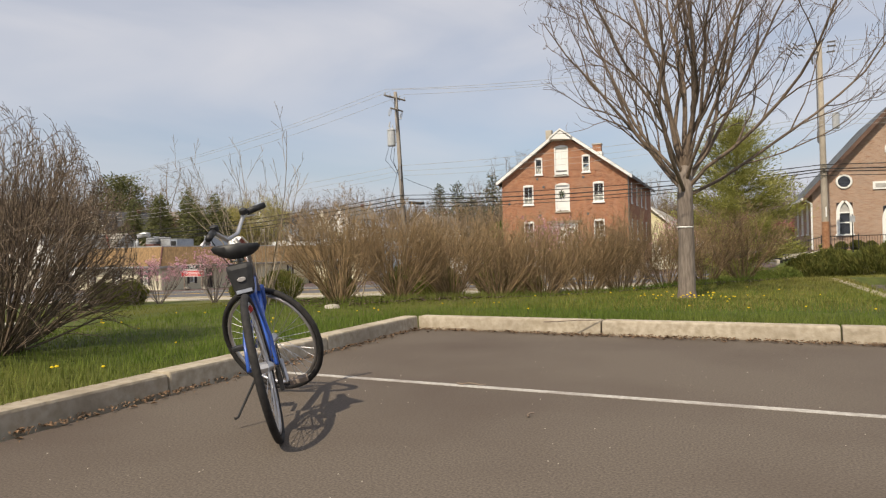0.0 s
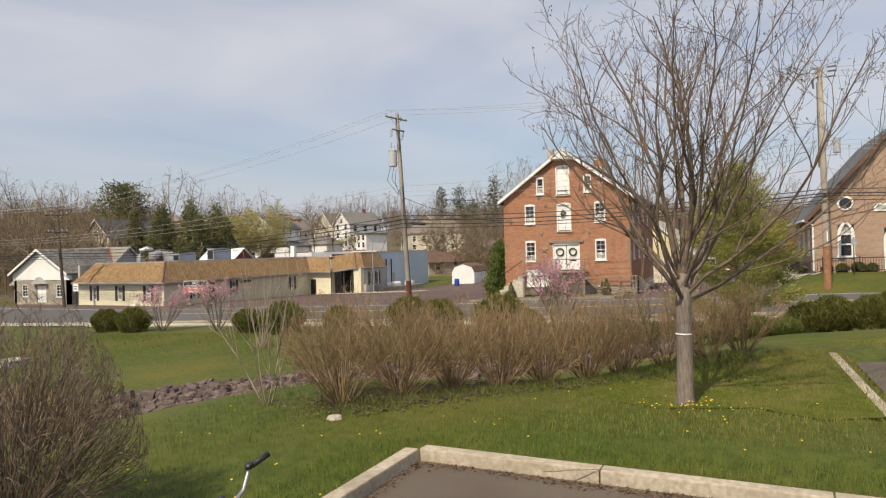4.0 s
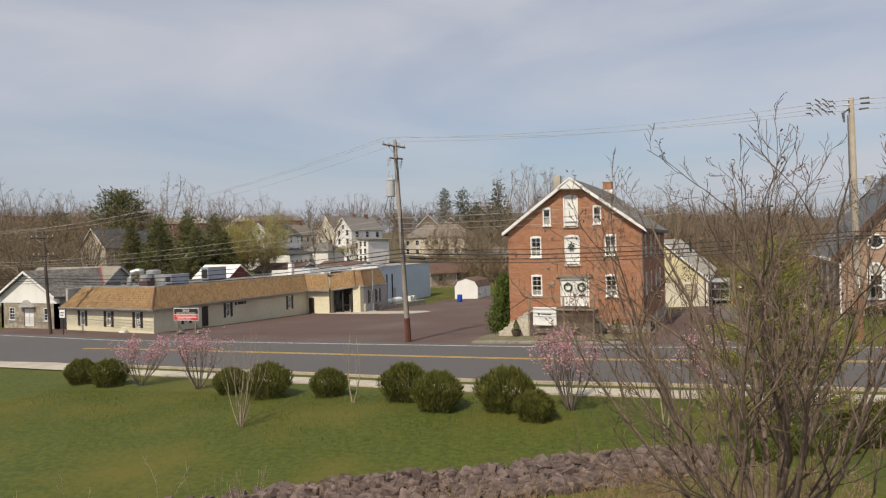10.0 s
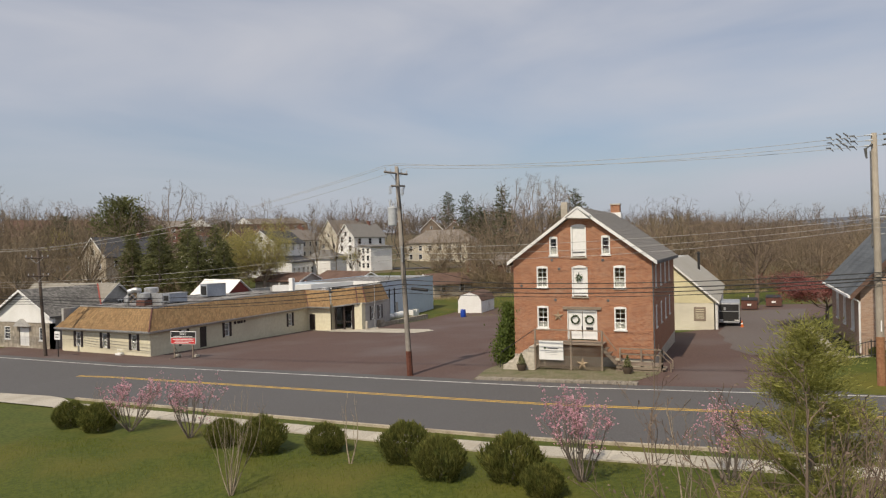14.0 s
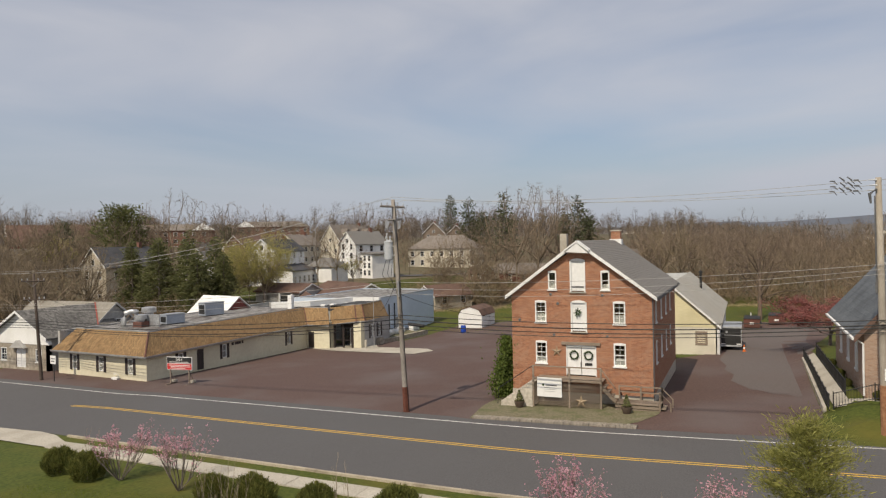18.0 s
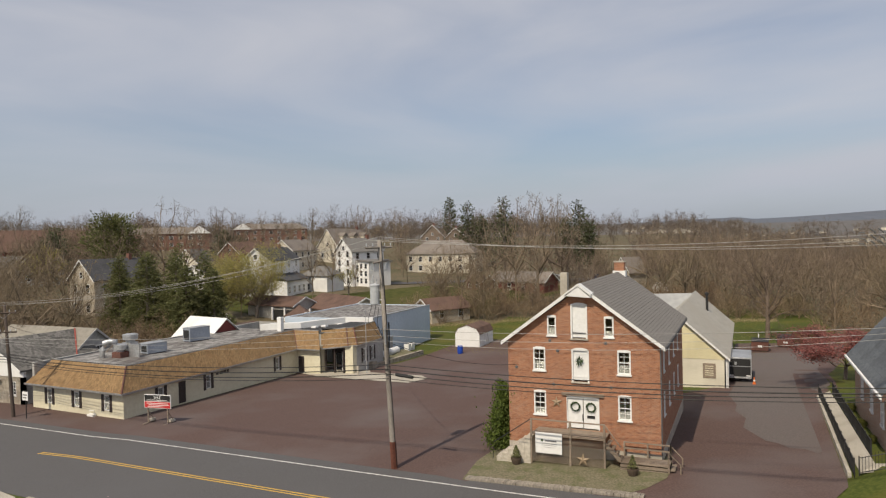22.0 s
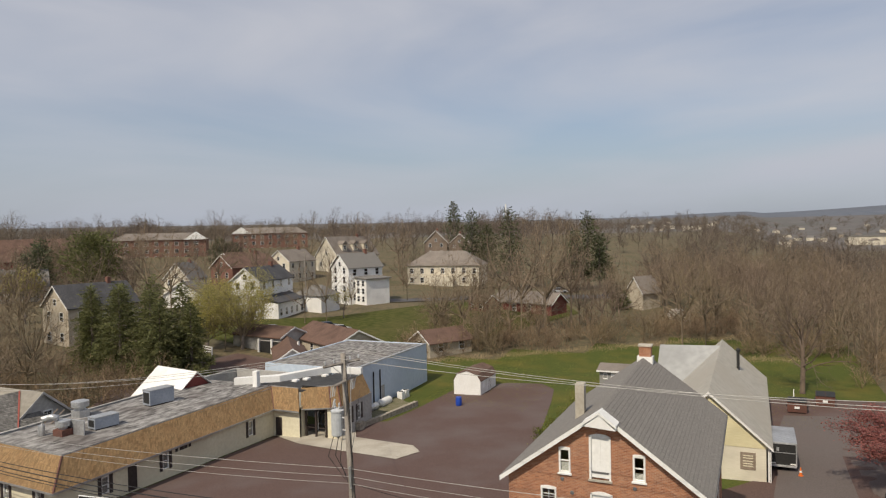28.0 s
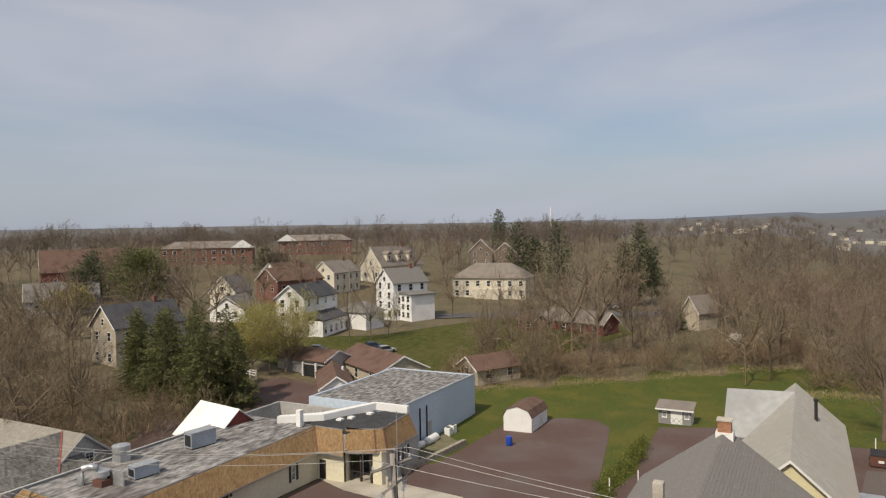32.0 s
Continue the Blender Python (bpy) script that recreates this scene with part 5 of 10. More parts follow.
def restaurant():
    d = thing("restaurant", (0, 0, 0), "long low cream restaurant with tan shake mansard roof", "building")
    g, e, t = -3.6, -0.2, 1.87
    xr, yf, yb = -54.25, 54.5, 80.7
    ang = 2.5
    # long side wall, facing the car park
    holes = [(4.0, 1.6, 4.7, 3.0), (6.6, 0.9, 7.6, 3.05), (10.4, 1.6, 11.1, 3.0), (22.0, 1.4, 22.7, 2.9)]
    part("wall_side", wall(0, yb - yf, 0, e - g + 0.25, holes, 0.3), CREAM, d, "long cream rendered wall", at=pose(xr, yf, g, 0, 0, 90))
    for h in (holes[0], holes[2], holes[3]):
        shuttered(d, pose(xr, yf, g, 0, 0, 90) @ pose((h[0] + h[2]) / 2, 0.02, h[1]), h[2] - h[0], h[3] - h[1])
    part("side_door", bx(6.6, 0.05, 0.9, 7.6, 0.1, 3.05), SHUT, d, "dark brown side door", at=pose(xr, yf, g, 0, 0, 90))
    for i, w in enumerate((0.35, 0.5, 0.4, 0.3)):
        part("wall_lettering", bx(11.9 + 0.55 * i, -0.03, 2.75, 11.9 + 0.55 * i + w, 0.0, 3.05), SHUT, d, "dark raised bar of lettering", at=pose(xr, yf, g, 0, 0, 90))
    # wall that faces the road
    fw_at = pose(-67.2, 55.15, g, 0, 0, -2.9)
    fh = [(2.2, 1.6, 2.9, 3.0), (6.2, 1.6, 6.9, 3.0), (10.4, 1.6, 11.1, 3.0)]
    part("wall_front", wall(0, 12.98, 0, e - g + 0.25, fh, 0.3), CREAM, d, "cream boarded front wall", at=fw_at)
    for h in fh:
        shuttered(d, fw_at @ pose((h[0] + h[2]) / 2, 0.02, h[1]), 0.7, 1.4)
    for i in range(6):
        part("board_line", bx(0, -0.012, 1.0 + 0.4 * i, 12.98, 0.002, 1.02 + 0.4 * i), CREAM, d, at=fw_at)
    part("gas_meter", Mesh().box(8.6, -0.5, 0.75, 9.4, -0.1, 1.2).tube([(8.7, -0.25, 1.2), (8.7, -0.25, 1.5), (9.3, -0.25, 1.5), (9.3, -0.25, 1.1)], [0.04] * 4, 6), WHITE, d, "white gas meter and pipes", at=fw_at, bevel=0.02)
    part("wall_back", bx(-67.2, 89.5, g, -51, 89.8, t - 0.1), GREYW, d)
    part("wall_left", bx(-67.3, 55.2, g, -67.0, 89.6, t - 0.1), GREYW, d)
    # jog with the staff door
    part("jog_wall", wall(0, 3.5, 0, e - g + 0.2, [(0.25, 0.35, 1.15, 2.45)], 0.3), CREAM, d, "cream wall beside the entrance", at=pose(-54.25, 80.7, g))
    part("side_door", bx(0.25, 0.06, 0.35, 1.15, 0.12, 2.45), SHUT, d, "dark brown door", at=pose(-54.25, 80.7, g))
    part("jog_corner", bx(-50.9, 80.72, g, -50.75, 82.2, e + 0.4), CREAM, d)
    mansard(d, [(-67.6, 54.6), (-53.75, 53.85), (-53.75, 80.15), (-50.4, 80.15)], [(-66.3, 56.6), (-55.4, 55.9), (-55.5, 82.0), (-51.8, 82.0)], e, t, seed=3)
    # tall entrance bay
    pts_lo, pts_hi = [(-50.9, 81.2), (-47.0, 81.2), (-46.2, 82.0), (-46.6, 89.0)], [(-51.6, 82.3), (-47.9, 82.3), (-47.3, 83.0), (-47.9, 89.4)]
    mansard(d, pts_lo, pts_hi, e, t, label="tan shake mansard rising over the entrance", seed=9, zr=[(-0.2, 1.9), (0.3, 2.32), (0.3, 2.32), (0.25, 2.3)])
    part("entrance_pier", bx(-47.6, 81.4, g, -46.5, 82.3, 0.35), CREAM, d, "cream pier at the entrance", bevel=0.02)
    part("entrance_wall", wall(0, 6.8, 0, 3.9, [(1.6, 1.6, 2.3, 3.2), (3.6, 1.6, 4.3, 3.2)], 0.3), GREYW, d, "pale side wall of the entrance bay", at=pose(-46.55, 82.3, g, 0, 0, 90))
    for x in (1.95, 3.95):
        shuttered(d, pose(-46.55, 82.3, g, 0, 0, 90) @ pose(x, 0.02, 1.6), 0.7, 1.6)
    part("porch_back", bx(-50.8, 83.6, g, -47.6, 83.9, 0.6), SHUT, d, "dark recessed entrance wall")
    for x in (-50.5, -49.2, -47.9):
        part("porch_post", bx(x - 0.1, 81.5, g, x + 0.1, 81.7, 0.32), SHUT, d, "dark timber porch post", bevel=0.01)
    gl = part("glass_door", bx(-50.2, 83.5, g + 0.5, -48.4, 83.58, g + 2.6), GLASS, d, "glazed entrance doors")
    part("door_frame", Mesh().box(-50.3, 83.45, g + 0.4, -50.2, 83.6, g + 2.7).box(-49.34, 83.45, g + 0.4, -49.26, 83.6, g + 2.7).box(-48.4, 83.45, g + 0.4, -48.3, 83.6, g + 2.7), WHITE, gl)
    part("porch_rail", bx(-50.4, 81.55, g + 1.4, -47.9, 81.62, g + 1.5), SHUT, d)
    # flat roof
    part("flat_roof", Mesh().extrude([(-66.4, 56.5), (-55.3, 55.8), (-55.3, 81.9), (-57, 83), (-66.6, 83)], 1.5, 1.72), ROOF_W, d, "flat roof streaked with worn white coating")
    part("flat_roof", Mesh().extrude([(-57, 83), (-55.3, 81.9), (-51.6, 82), (-47.5, 82.8), (-47.8, 89.5), (-52, 91), (-60, 83)], 1.5, 1.78), ROOF_DK, d, "dark felted flat roof")
    part("entrance_roof", Mesh().extrude([(-51.5, 82.3), (-47.8, 82.3), (-47.2, 83.1), (-47.8, 89.3), (-51.5, 89.3)], 1.6, 2.2), ROOF_DK, d)
    part("parapet", Mesh().prism([(-60.5, 81.6, 1.7), (-56.2, 84.5, 1.7), (-53.5, 91.2, 1.7), (-49.2, 91.2, 1.7), (-49.2, 91.7, 1.7), (-54, 91.7, 1.7), (-57, 85.2, 1.7), (-60.6, 82.2, 1.7)], [(-60.5, 81.6, 2.5), (-56.2, 84.5, 2.5), (-53.5, 91.2, 2.55), (-49.2, 91.2, 2.55), (-49.2, 91.7, 2.55), (-54, 91.7, 2.55), (-57, 85.2, 2.5), (-60.6, 82.2, 2.5)]), WHITE, d, "white painted parapet")
    part("flue", bx(-57.8, 81.6, 1.7, -57.2, 82.2, 3.5), WHITE, d, "white square flue", bevel=0.02)
    for x, y in ((-54.6, 85.4), (-53.9, 86.6), (-52.9, 89.0)):
        part("skylight", bx(x - 0.35, y - 0.35, 1.75, x + 0.35, y + 0.35, 2.0), WHITE, d, "small white roof light", bevel=0.04)
    return d


restaurant()


def roof_plant():
    def unit(x, y, sx, sy, h, rz, label):
        u = thing("air_conditioner", (x, y, 1.72), label, "air conditioner", "units on the flat roof", rz=rz)
        part("casing", bx(-sx, -sy, 0.1, sx, sy, h), ACBLUE, u, bevel=0.03)
        part("base", bx(-sx + 0.1, -sy + 0.1, 0, sx - 0.1, sy - 0.1, 0.1), DARK, u)
        part("grille", bx(-sx + 0.15, -sy - 0.02, 0.3, sx - 0.15, -sy, h - 0.2), DARK, u)
        part("top_cover", bx(-sx - 0.04, -sy - 0.04, h, sx + 0.04, sy + 0.04, h + 0.06), GALV, u, bevel=0.01)
    unit(-59.9, 63.5, 0.6, 1.15, 1.1, -10, "grey-blue rooftop air conditioner on a flat roof")
    unit(-62.1, 72.0, 0.65, 1.4, 1.6, -10, "long grey-blue rooftop air handler on a flat roof")
    for x, y, r, h in ((-65.4, 65.4, 0.8, 1.6), (-61.2, 60.4, 0.6, 1.35)):
        v = thing("exhaust_fan", (x, y, 1.72), "bright galvanised mushroom exhaust fan on a kerb", "exhaust fan", "fans on the flat roof")
        part("curb", bx(-0.6, -0.55, 0, 0.6, 0.55, h * 0.42), RUSTY if h < 1.5 else GALV, v)
        part("drum", Mesh().lathe([(r * 0.6, h * 0.42), (r * 0.62, h * 0.6), (r, h * 0.62), (r * 1.02, h * 0.95), (r * 0.7, h), (0.05, h)], 20), GALV, v, smooth=False)
    du = thing("duct", (-62.6, 59.5, 1.72), "curved grey metal duct on the roof", "duct")
    part("elbow", Mesh().tube([(-0.2, 0, -0.3), (-0.2, 0, 0.9), (0.05, 0.1, 1.5), (0.7, 0.3, 1.7), (1.3, 0.5, 1.6)], [0.28] * 5, 10), GALV, du, smooth=True)
    part("panel", bx(-0.2, 1.4, 0, 3.4, 1.5, 1.3), GALV, du, "grey sheet screen")


roof_plant()


def blue_block():
    b = thing("blue_building", (-50.1, 91.3, -3.7), "pale blue flat-roofed block with pipes on its side", "building")
    part("wall_side", wall(0, 20.3, 0, 6.05, [(6.4, 0.6, 7.3, 2.7)], 0.3), BLUEW, b, "pale blue rendered wall", at=pose(0, 0, 0, 0, 0, 90))
    part("wall_front", bx(-13.4, 0.0, 0, -0.3, 0.3, 6.05), BLUEW, b)
    part("wall_back", bx(-13.4, 20.0, 0, -0.3, 20.3, 6.05), BLUEW, b)
    part("wall_left", bx(-13.7, 0.0, 0, -13.4, 20.3, 6.05), BLUEW, b)
    part("flat_roof", bx(-13.6, 0.1, 5.7, -0.1, 20.2, 5.95), ROOF_W, b, "flat roof streaked with worn white coating")
    part("door", bx(-0.1, 6.4, 0.6, -0.04, 7.3, 2.7), GREYW, b, "grey steel door")
    for y in (2.0, 4.3, 6.0):
        part("drain_pipe", Mesh().tube([(0.09, y, 0.4), (0.09, y, 4.9 if y > 3 else 3.0)], [0.09, 0.09], 8), DARK, b, "dark iron pipe")
    part("coping", bx(-0.35, 0, 6.0, 0.05, 20.3, 6.12), GALV, b)
    for y, l, r in ((2.4, 2.0, 0.45), (5.6, 2.4, 0.5)):
        t = thing("gas_tank", (-49.2, 91.3 + y, -3.6), "white horizontal gas tank on saddles", "tank", "tanks beside the blue wall")
        part("shell", Mesh().tube([(0, -l * 0.6, 0.75), (0, -l * 0.5, 0.75), (0, l * 0.5, 0.75), (0, l * 0.6, 0.75)], [r * 0.55, r, r, r * 0.55], 14), WHITE if y > 3 else GALV, t, smooth=False)
        for s in (-1, 1):
            part("saddle", bx(-0.35, s * l * 0.35 - 0.1, 0, 0.35, s * l * 0.35 + 0.1, 0.45), CONC, t)
    for y in (9.8, 11.0):
        a = thing("condenser", (-49.0, 91.3 + y, -3.55), "white outdoor condenser unit beside the wall", "air conditioner")
        part("casing", bx(-0.4, -0.45, 0.1, 0.4, 0.45, 1.1), WHITE, a, bevel=0.03)
        part("fan_grille", Mesh().lathe([(0.0, 0), (0.3, 0), (0.28, 0.04), (0, 0.05)], 12), DARK, a, at=pose(0, 0, 1.1))
        part("base", bx(-0.45, -0.5, 0, 0.45, 0.5, 0.1), CONC, a)
    pl = thing("retaining_wall", (0, 0, 0), "low dark stone wall with a flat coping", "wall", kind="structure")
    part("wall_run", Mesh().extrude([(-46.9, 85.5), (-46.4, 85.5), (-45.0, 98.2), (-45.5, 98.2)], -3.7, -2.75), STONEW, pl, fix=True)
    part("wall_end", Mesh().extrude([(-47.0, 85.4), (-45.9, 85.3), (-45.9, 86.3), (-47.0, 86.3)], -3.7, -2.3), STONEW, pl, bevel=0.03)
    part("earth", Mesh().extrude([(-46.6, 86.3), (-45.6, 98), (-49.9, 101), (-49.9, 90)], -3.8, -3.2), GRAVEL, pl)
    sl = sheet("entrance_slab", [(-54.0, 80.6), (-49.3, 78.6), (-43.6, 77.6), (-36.7, 76.6), (-35.6, 79.5), (-37.2, 81.3), (-44.8, 82.6), (-46.6, 85.5), (-51, 84)], CONC, "pale concrete apron at the entrance", 0.09, "pavement")
    fl = thing("flag_pole", (-44.9, 81.9, -3.05), "tall plain white flag pole", "pole")
    part("pole", Mesh().tube([(0, 0, 0), (0, 0, 7.6)], [0.05, 0.035], 8), GALV, fl)
    part("ball", Mesh().lathe([(0.01, 0), (0.07, 0.05), (0.07, 0.1), (0.01, 0.15)], 8, (0, 0, 7.6)), GALV, fl)
    bo = thing("bollard", (-45.6, 81.0, -3.05), "short pale concrete bollard post", "bollard")
    part("post", Mesh().lathe([(0.16, 0), (0.16, 1.05), (0.1, 1.15)], 12), CONC, bo)


blue_block()


def letters(parent, text, at, size, material, name="lettering", label=""):
    """Raised lettering in the built-in font."""
    cu = bpy.data.curves.new(name, "FONT")
    cu.body, cu.size, cu.extrude, cu.align_x = text, size, 0.006, "CENTER"
    tmp = bpy.data.objects.new("tmp", cu)
    scene.collection.objects.link(tmp)
    dg = bpy.context.evaluated_depsgraph_get()
    me = bpy.data.meshes.new_from_object(tmp.evaluated_get(dg))
    bpy.data.objects.remove(tmp)
    me.materials.clear()
    me.materials.append(material)
    return part(name, me, material, parent, label, at=at)


def roadside_sign():
    s = thing("roadside_sign", (-49.9, 54.3, land(-49.9, 54.3)), "red, black and white sale sign on timber legs", "sign", rz=8)
    part("board", bx(-1.35, -0.05, 1.35, 1.35, 0.05, 2.55), WHITE, s, bevel=0.01)
    part("red_panel", bx(-1.3, -0.065, 1.4, 1.3, -0.045, 1.92), SIGNRED, s, "red lower panel")
    part("black_panel", bx(-1.3, -0.065, 1.98, 1.3, -0.045, 2.5), DARK, s, "black upper panel")
    letters(s, "SALE", pose(0, -0.07, 2.2, 90, 0, 0), 0.34, WHITE)
    for z, a, b in ((1.76, -1.1, 1.1), (1.62, -0.9, 1.15), (1.48, -1.0, 0.6), (2.05, -1.05, 1.0)):
        part("text_bar", bx(a, -0.072, z, b, -0.06, z + 0.05), WHITE, s, "white bar of lettering")
    for x in (-1.0, 1.0):
        part("leg", bx(x - 0.05, -0.05, 0, x + 0.05, 0.05, 1.4), DECK, s)
        part("foot", bx(x - 0.05, -0.7, 0, x + 0.05, 0.9, 0.1), DECK, s)
        part("ballast_block", bx(x - 0.2, 0.35, 0.1, x + 0.2, 0.75, 0.32), CONC, s, "concrete ballast block", bevel=0.02)
        part("brace", Mesh().tube([(x, 0.8, 0.08), (x, 0.02, 1.1)], [0.035, 0.035], 5), DECK, s)


roadside_sign()


def stone_shop():
    """The stone building with a white gable beside the restaurant."""
    b = thing("stone_shop", (-73.5, 55.4, -2.75), "stone shop with white gable and worn slate roof", "building")
    W, E, A = 4.45, 3.65, 6.25
    holes = [(-0.75, 0.35, 0.85, 2.35), (-3.2, 1.0, -2.2, 2.4), (2.4, 1.0, 3.4, 2.4)]
    part("wall_front", wall(-W, W, -0.4, 2.9, holes, 0.4), STONEW, b, "coursed rubble stone wall")
    part("gable", wall(-W - 0.2, W + 0.2, 2.9, E - 0.1, (), 0.3, (0, A)), WHITE, b, "white rendered gable", at=pose(0, -0.05, 0))
    dr = part("door", Mesh().box(-0.72, 0.1, 0.35, 0.02, 0.16, 2.3).box(0.06, 0.1, 0.35, 0.82, 0.16, 2.3), WHITE, b, "white double door", bevel=0.01)
    part("hood", Mesh().prism([(-1.1, -0.5, 2.5), (1.2, -0.5, 2.5), (0.05, -0.5, 3.3)], [(-1.1, 0.1, 2.5), (1.2, 0.1, 2.5), (0.05, 0.1, 3.3)]), GREYW, dr, "small pediment over the door", fix=True)
    for h in holes[1:]:
        window(b, pose((h[0] + h[2]) / 2, 0.05, h[1]), 1.0, 1.4, 0.0)
    part("wall_side", bx(W - 0.4, 0.0, -0.4, W, 9, E), GREYW, b)
    part("wall_side", bx(-W, 0.0, -0.4, -W + 0.4, 12, E), STONEW, b)
    k = (A - E) / W
    for s in (-1, 1):
        part("roof", Mesh().prism([(s * (W + 0.35), -0.5, E - 0.2), (0, -0.5, A + 0.05), (0, 9.5, A + 0.05), (s * (W + 0.35), 9.5, E - 0.2)], [(s * (W + 0.35), -0.5, E - 0.05), (0, -0.5, A + 0.2), (0, 9.5, A + 0.2), (s * (W + 0.35), 9.5, E - 0.05)]), SLATE, b, "worn grey slate roof", fix=True)
        part("rake_trim", Mesh().prism([(s * (W + 0.36), -0.56, E - 0.26), (0, -0.56, A - 0.02), (0, -0.56, A + 0.22), (s * (W + 0.36), -0.56, E - 0.0)], [(s * (W + 0.36), -0.5, E - 0.26), (0, -0.5, A - 0.02), (0, -0.5, A + 0.22), (s * (W + 0.36), -0.5, E)]), WHITE, b, fix=True)
    rs, sl = random.Random(27), Mesh()
    for i in range(20):
        for j in range(36):
            u0, u1, y0 = i / 20, (i + 1.15) / 20, -0.5 + 10.0 * (j + 0.5 * (i % 2)) / 36.5
            x0, x1 = (W + 0.37) * (1 - u0), (W + 0.37) * (1 - min(u1, 1))
            z0, z1 = E - 0.04 + (A - E + 0.25) * u0, E - 0.04 + (A - E + 0.25) * min(u1, 1)
            lift, sk = rs.uniform(0.015, 0.05), rs.uniform(-0.02, 0.02)
            sl.add([(x0, y0 + sk, z0 + lift), (x0, y0 + 0.26 + sk, z0 + lift), (x1, y0 + 0.26, z1 + 0.012), (x1, y0, z1 + 0.012), (x0, y0 + sk, z0), (x0, y0 + 0.26 + sk, z0)], [(0, 1, 2, 3), (4, 5, 1, 0)])
    tagged(part("slate_course", sl, islands(SLATE.copy(), 0.35), b, "uneven weathered slates"), kind="stuff")
    sg = thing("small_sign", (-63.2, 51.6, land(-63.2, 51.6)), "small white sign on a dark post", "sign")
    part("post", Mesh().tube([(0, 0, -0.1), (0, 0, 2.6)], [0.05, 0.05], 6), DARK, sg)
    part("plate", bx(-0.38, -0.09, 1.7, 0.38, -0.05, 2.5), WHITE, sg, bevel=0.01)
    part("text_bar", bx(-0.28, -0.1, 2.15, 0.28, -0.088, 2.25), TAR, sg)
    part("text_bar", bx(-0.28, -0.1, 1.9, 0.2, -0.088, 2.0), TAR, sg)
    # wing behind, ridge across
    wing = thing("rear_wing", (-75.0, 65.0, -2.75), "grey gabled wing with pale metal roof and red valley", "building")
    L, R, D2, E2, A2 = 9.5, 4.5, 5.0, 2.4, 6.4
    at = pose(R, 0, 0, 0, 0, 90)
    part("gable_wall", wall(-D2, D2, -0.4, E2, [(-1.3, 3.2, -0.3, 4.6), (0.2, 3.2, 1.2, 4.6)], 0.3, (0, A2)), GREYW, wing, "grey rendered gable", at=at)
    for x in (-0.8, 0.7):
        window(wing, at @ pose(x, 0.02, 3.2), 1.0, 1.4, 0.0)
    part("gable_wall", wall(-D2, D2, -0.4, E2, (), 0.3, (0, A2)), GREYW, wing, at=pose(-L + 0.3, 0, 0, 0, 0, 90))
    for s in (-1, 1):
        e, ze = D2 + 0.45, E2 - 0.36
        part("roof", Mesh().prism([(-L - 0.3, s * e, ze), (R + 0.4, s * e, ze), (R + 0.4, 0, A2 + 0.05), (-L - 0.3, 0, A2 + 0.05)], [(-L - 0.3, s * e, ze + 0.15), (R + 0.4, s * e, ze + 0.15), (R + 0.4, 0, A2 + 0.2), (-L - 0.3, 0, A2 + 0.2)]), METAL_T, wing, "pale weathered metal roof", fix=True)
        part("rake_trim", Mesh().prism([(R + 0.4, s * e, ze - 0.1), (R + 0.46, s * e, ze - 0.1), (R + 0.46, 0, A2 - 0.05), (R + 0.4, 0, A2 - 0.05)], [(R + 0.4, s * e, ze + 0.17), (R + 0.46, s * e, ze + 0.17), (R + 0.46, 0, A2 + 0.22), (R + 0.4, 0, A2 + 0.22)]), GREYW, wing, fix=True)
    part("red_valley", Mesh().prism([(1.45, -0.2, 6.35), (1.7, -0.2, 6.35), (5.9, -3.3, 3.8), (5.65, -3.3, 3.8)], [(1.45, -0.2, 6.55), (1.7, -0.2, 6.55), (5.9, -3.3, 4.0), (5.65, -3.3, 4.0)]), REDTR, wing, "red painted valley between the roofs", fix=True)
    st = thing("fire_stair", (-66.6, 63.0, -1.0), "weathered grey outside stair and railing", "stair")
    for i in range(8):
        part("tread", bx(0.0, -2.0 + 0.35 * i, 0.6 + 0.25 * i, 0.9, -1.65 + 0.35 * i, 0.65 + 0.25 * i), DECK, st)
    for x in (0, 0.9):
        part("rail", Mesh().tube([(x, -2.1, 1.6), (x, 0.9, 3.7)], [0.05, 0.05], 5), DECK, st)
        part("string", Mesh().tube([(x, -2.1, 0.6), (x, 0.9, 2.6)], [0.08, 0.08], 4), DECK, st)


stone_shop()


def red_barn():
    b = thing("red_barn", (-67.9, 80.3, -3.9), "small red barn with a white metal roof", "barn", rz=-10)
    W, L, E, A = 3.3, 3.5, 4.3, 7.2
    at = pose(L, 0, 0, 0, 0, 90)
    part("gable_wall", wall(-W, W, 0, E, (), 0.2, (0, A)), REDB, b, at=at)
    part("gable_wall", wall(-W, W, 0, E, (), 0.2, (0, A)), REDB, b, at=pose(-L + 0.2, 0, 0, 0, 0, 90))
    for s in (-1, 1):
        part("side_wall", bx(-L, s * W - 0.1, 0, L, s * W + 0.1, E), REDB, b)
        part("roof", Mesh().prism([(-L - 0.3, s * (W + 0.5), E - 0.2), (L + 0.3, s * (W + 0.5), E - 0.2), (L + 0.3, 0, A + 0.05), (-L - 0.3, 0, A + 0.05)], [(-L - 0.3, s * (W + 0.5), E - 0.1), (L + 0.3, s * (W + 0.5), E - 0.1), (L + 0.3, 0, A + 0.15), (-L - 0.3, 0, A + 0.15)]), WHITE, b, "white metal roof", fix=True)


red_barn()

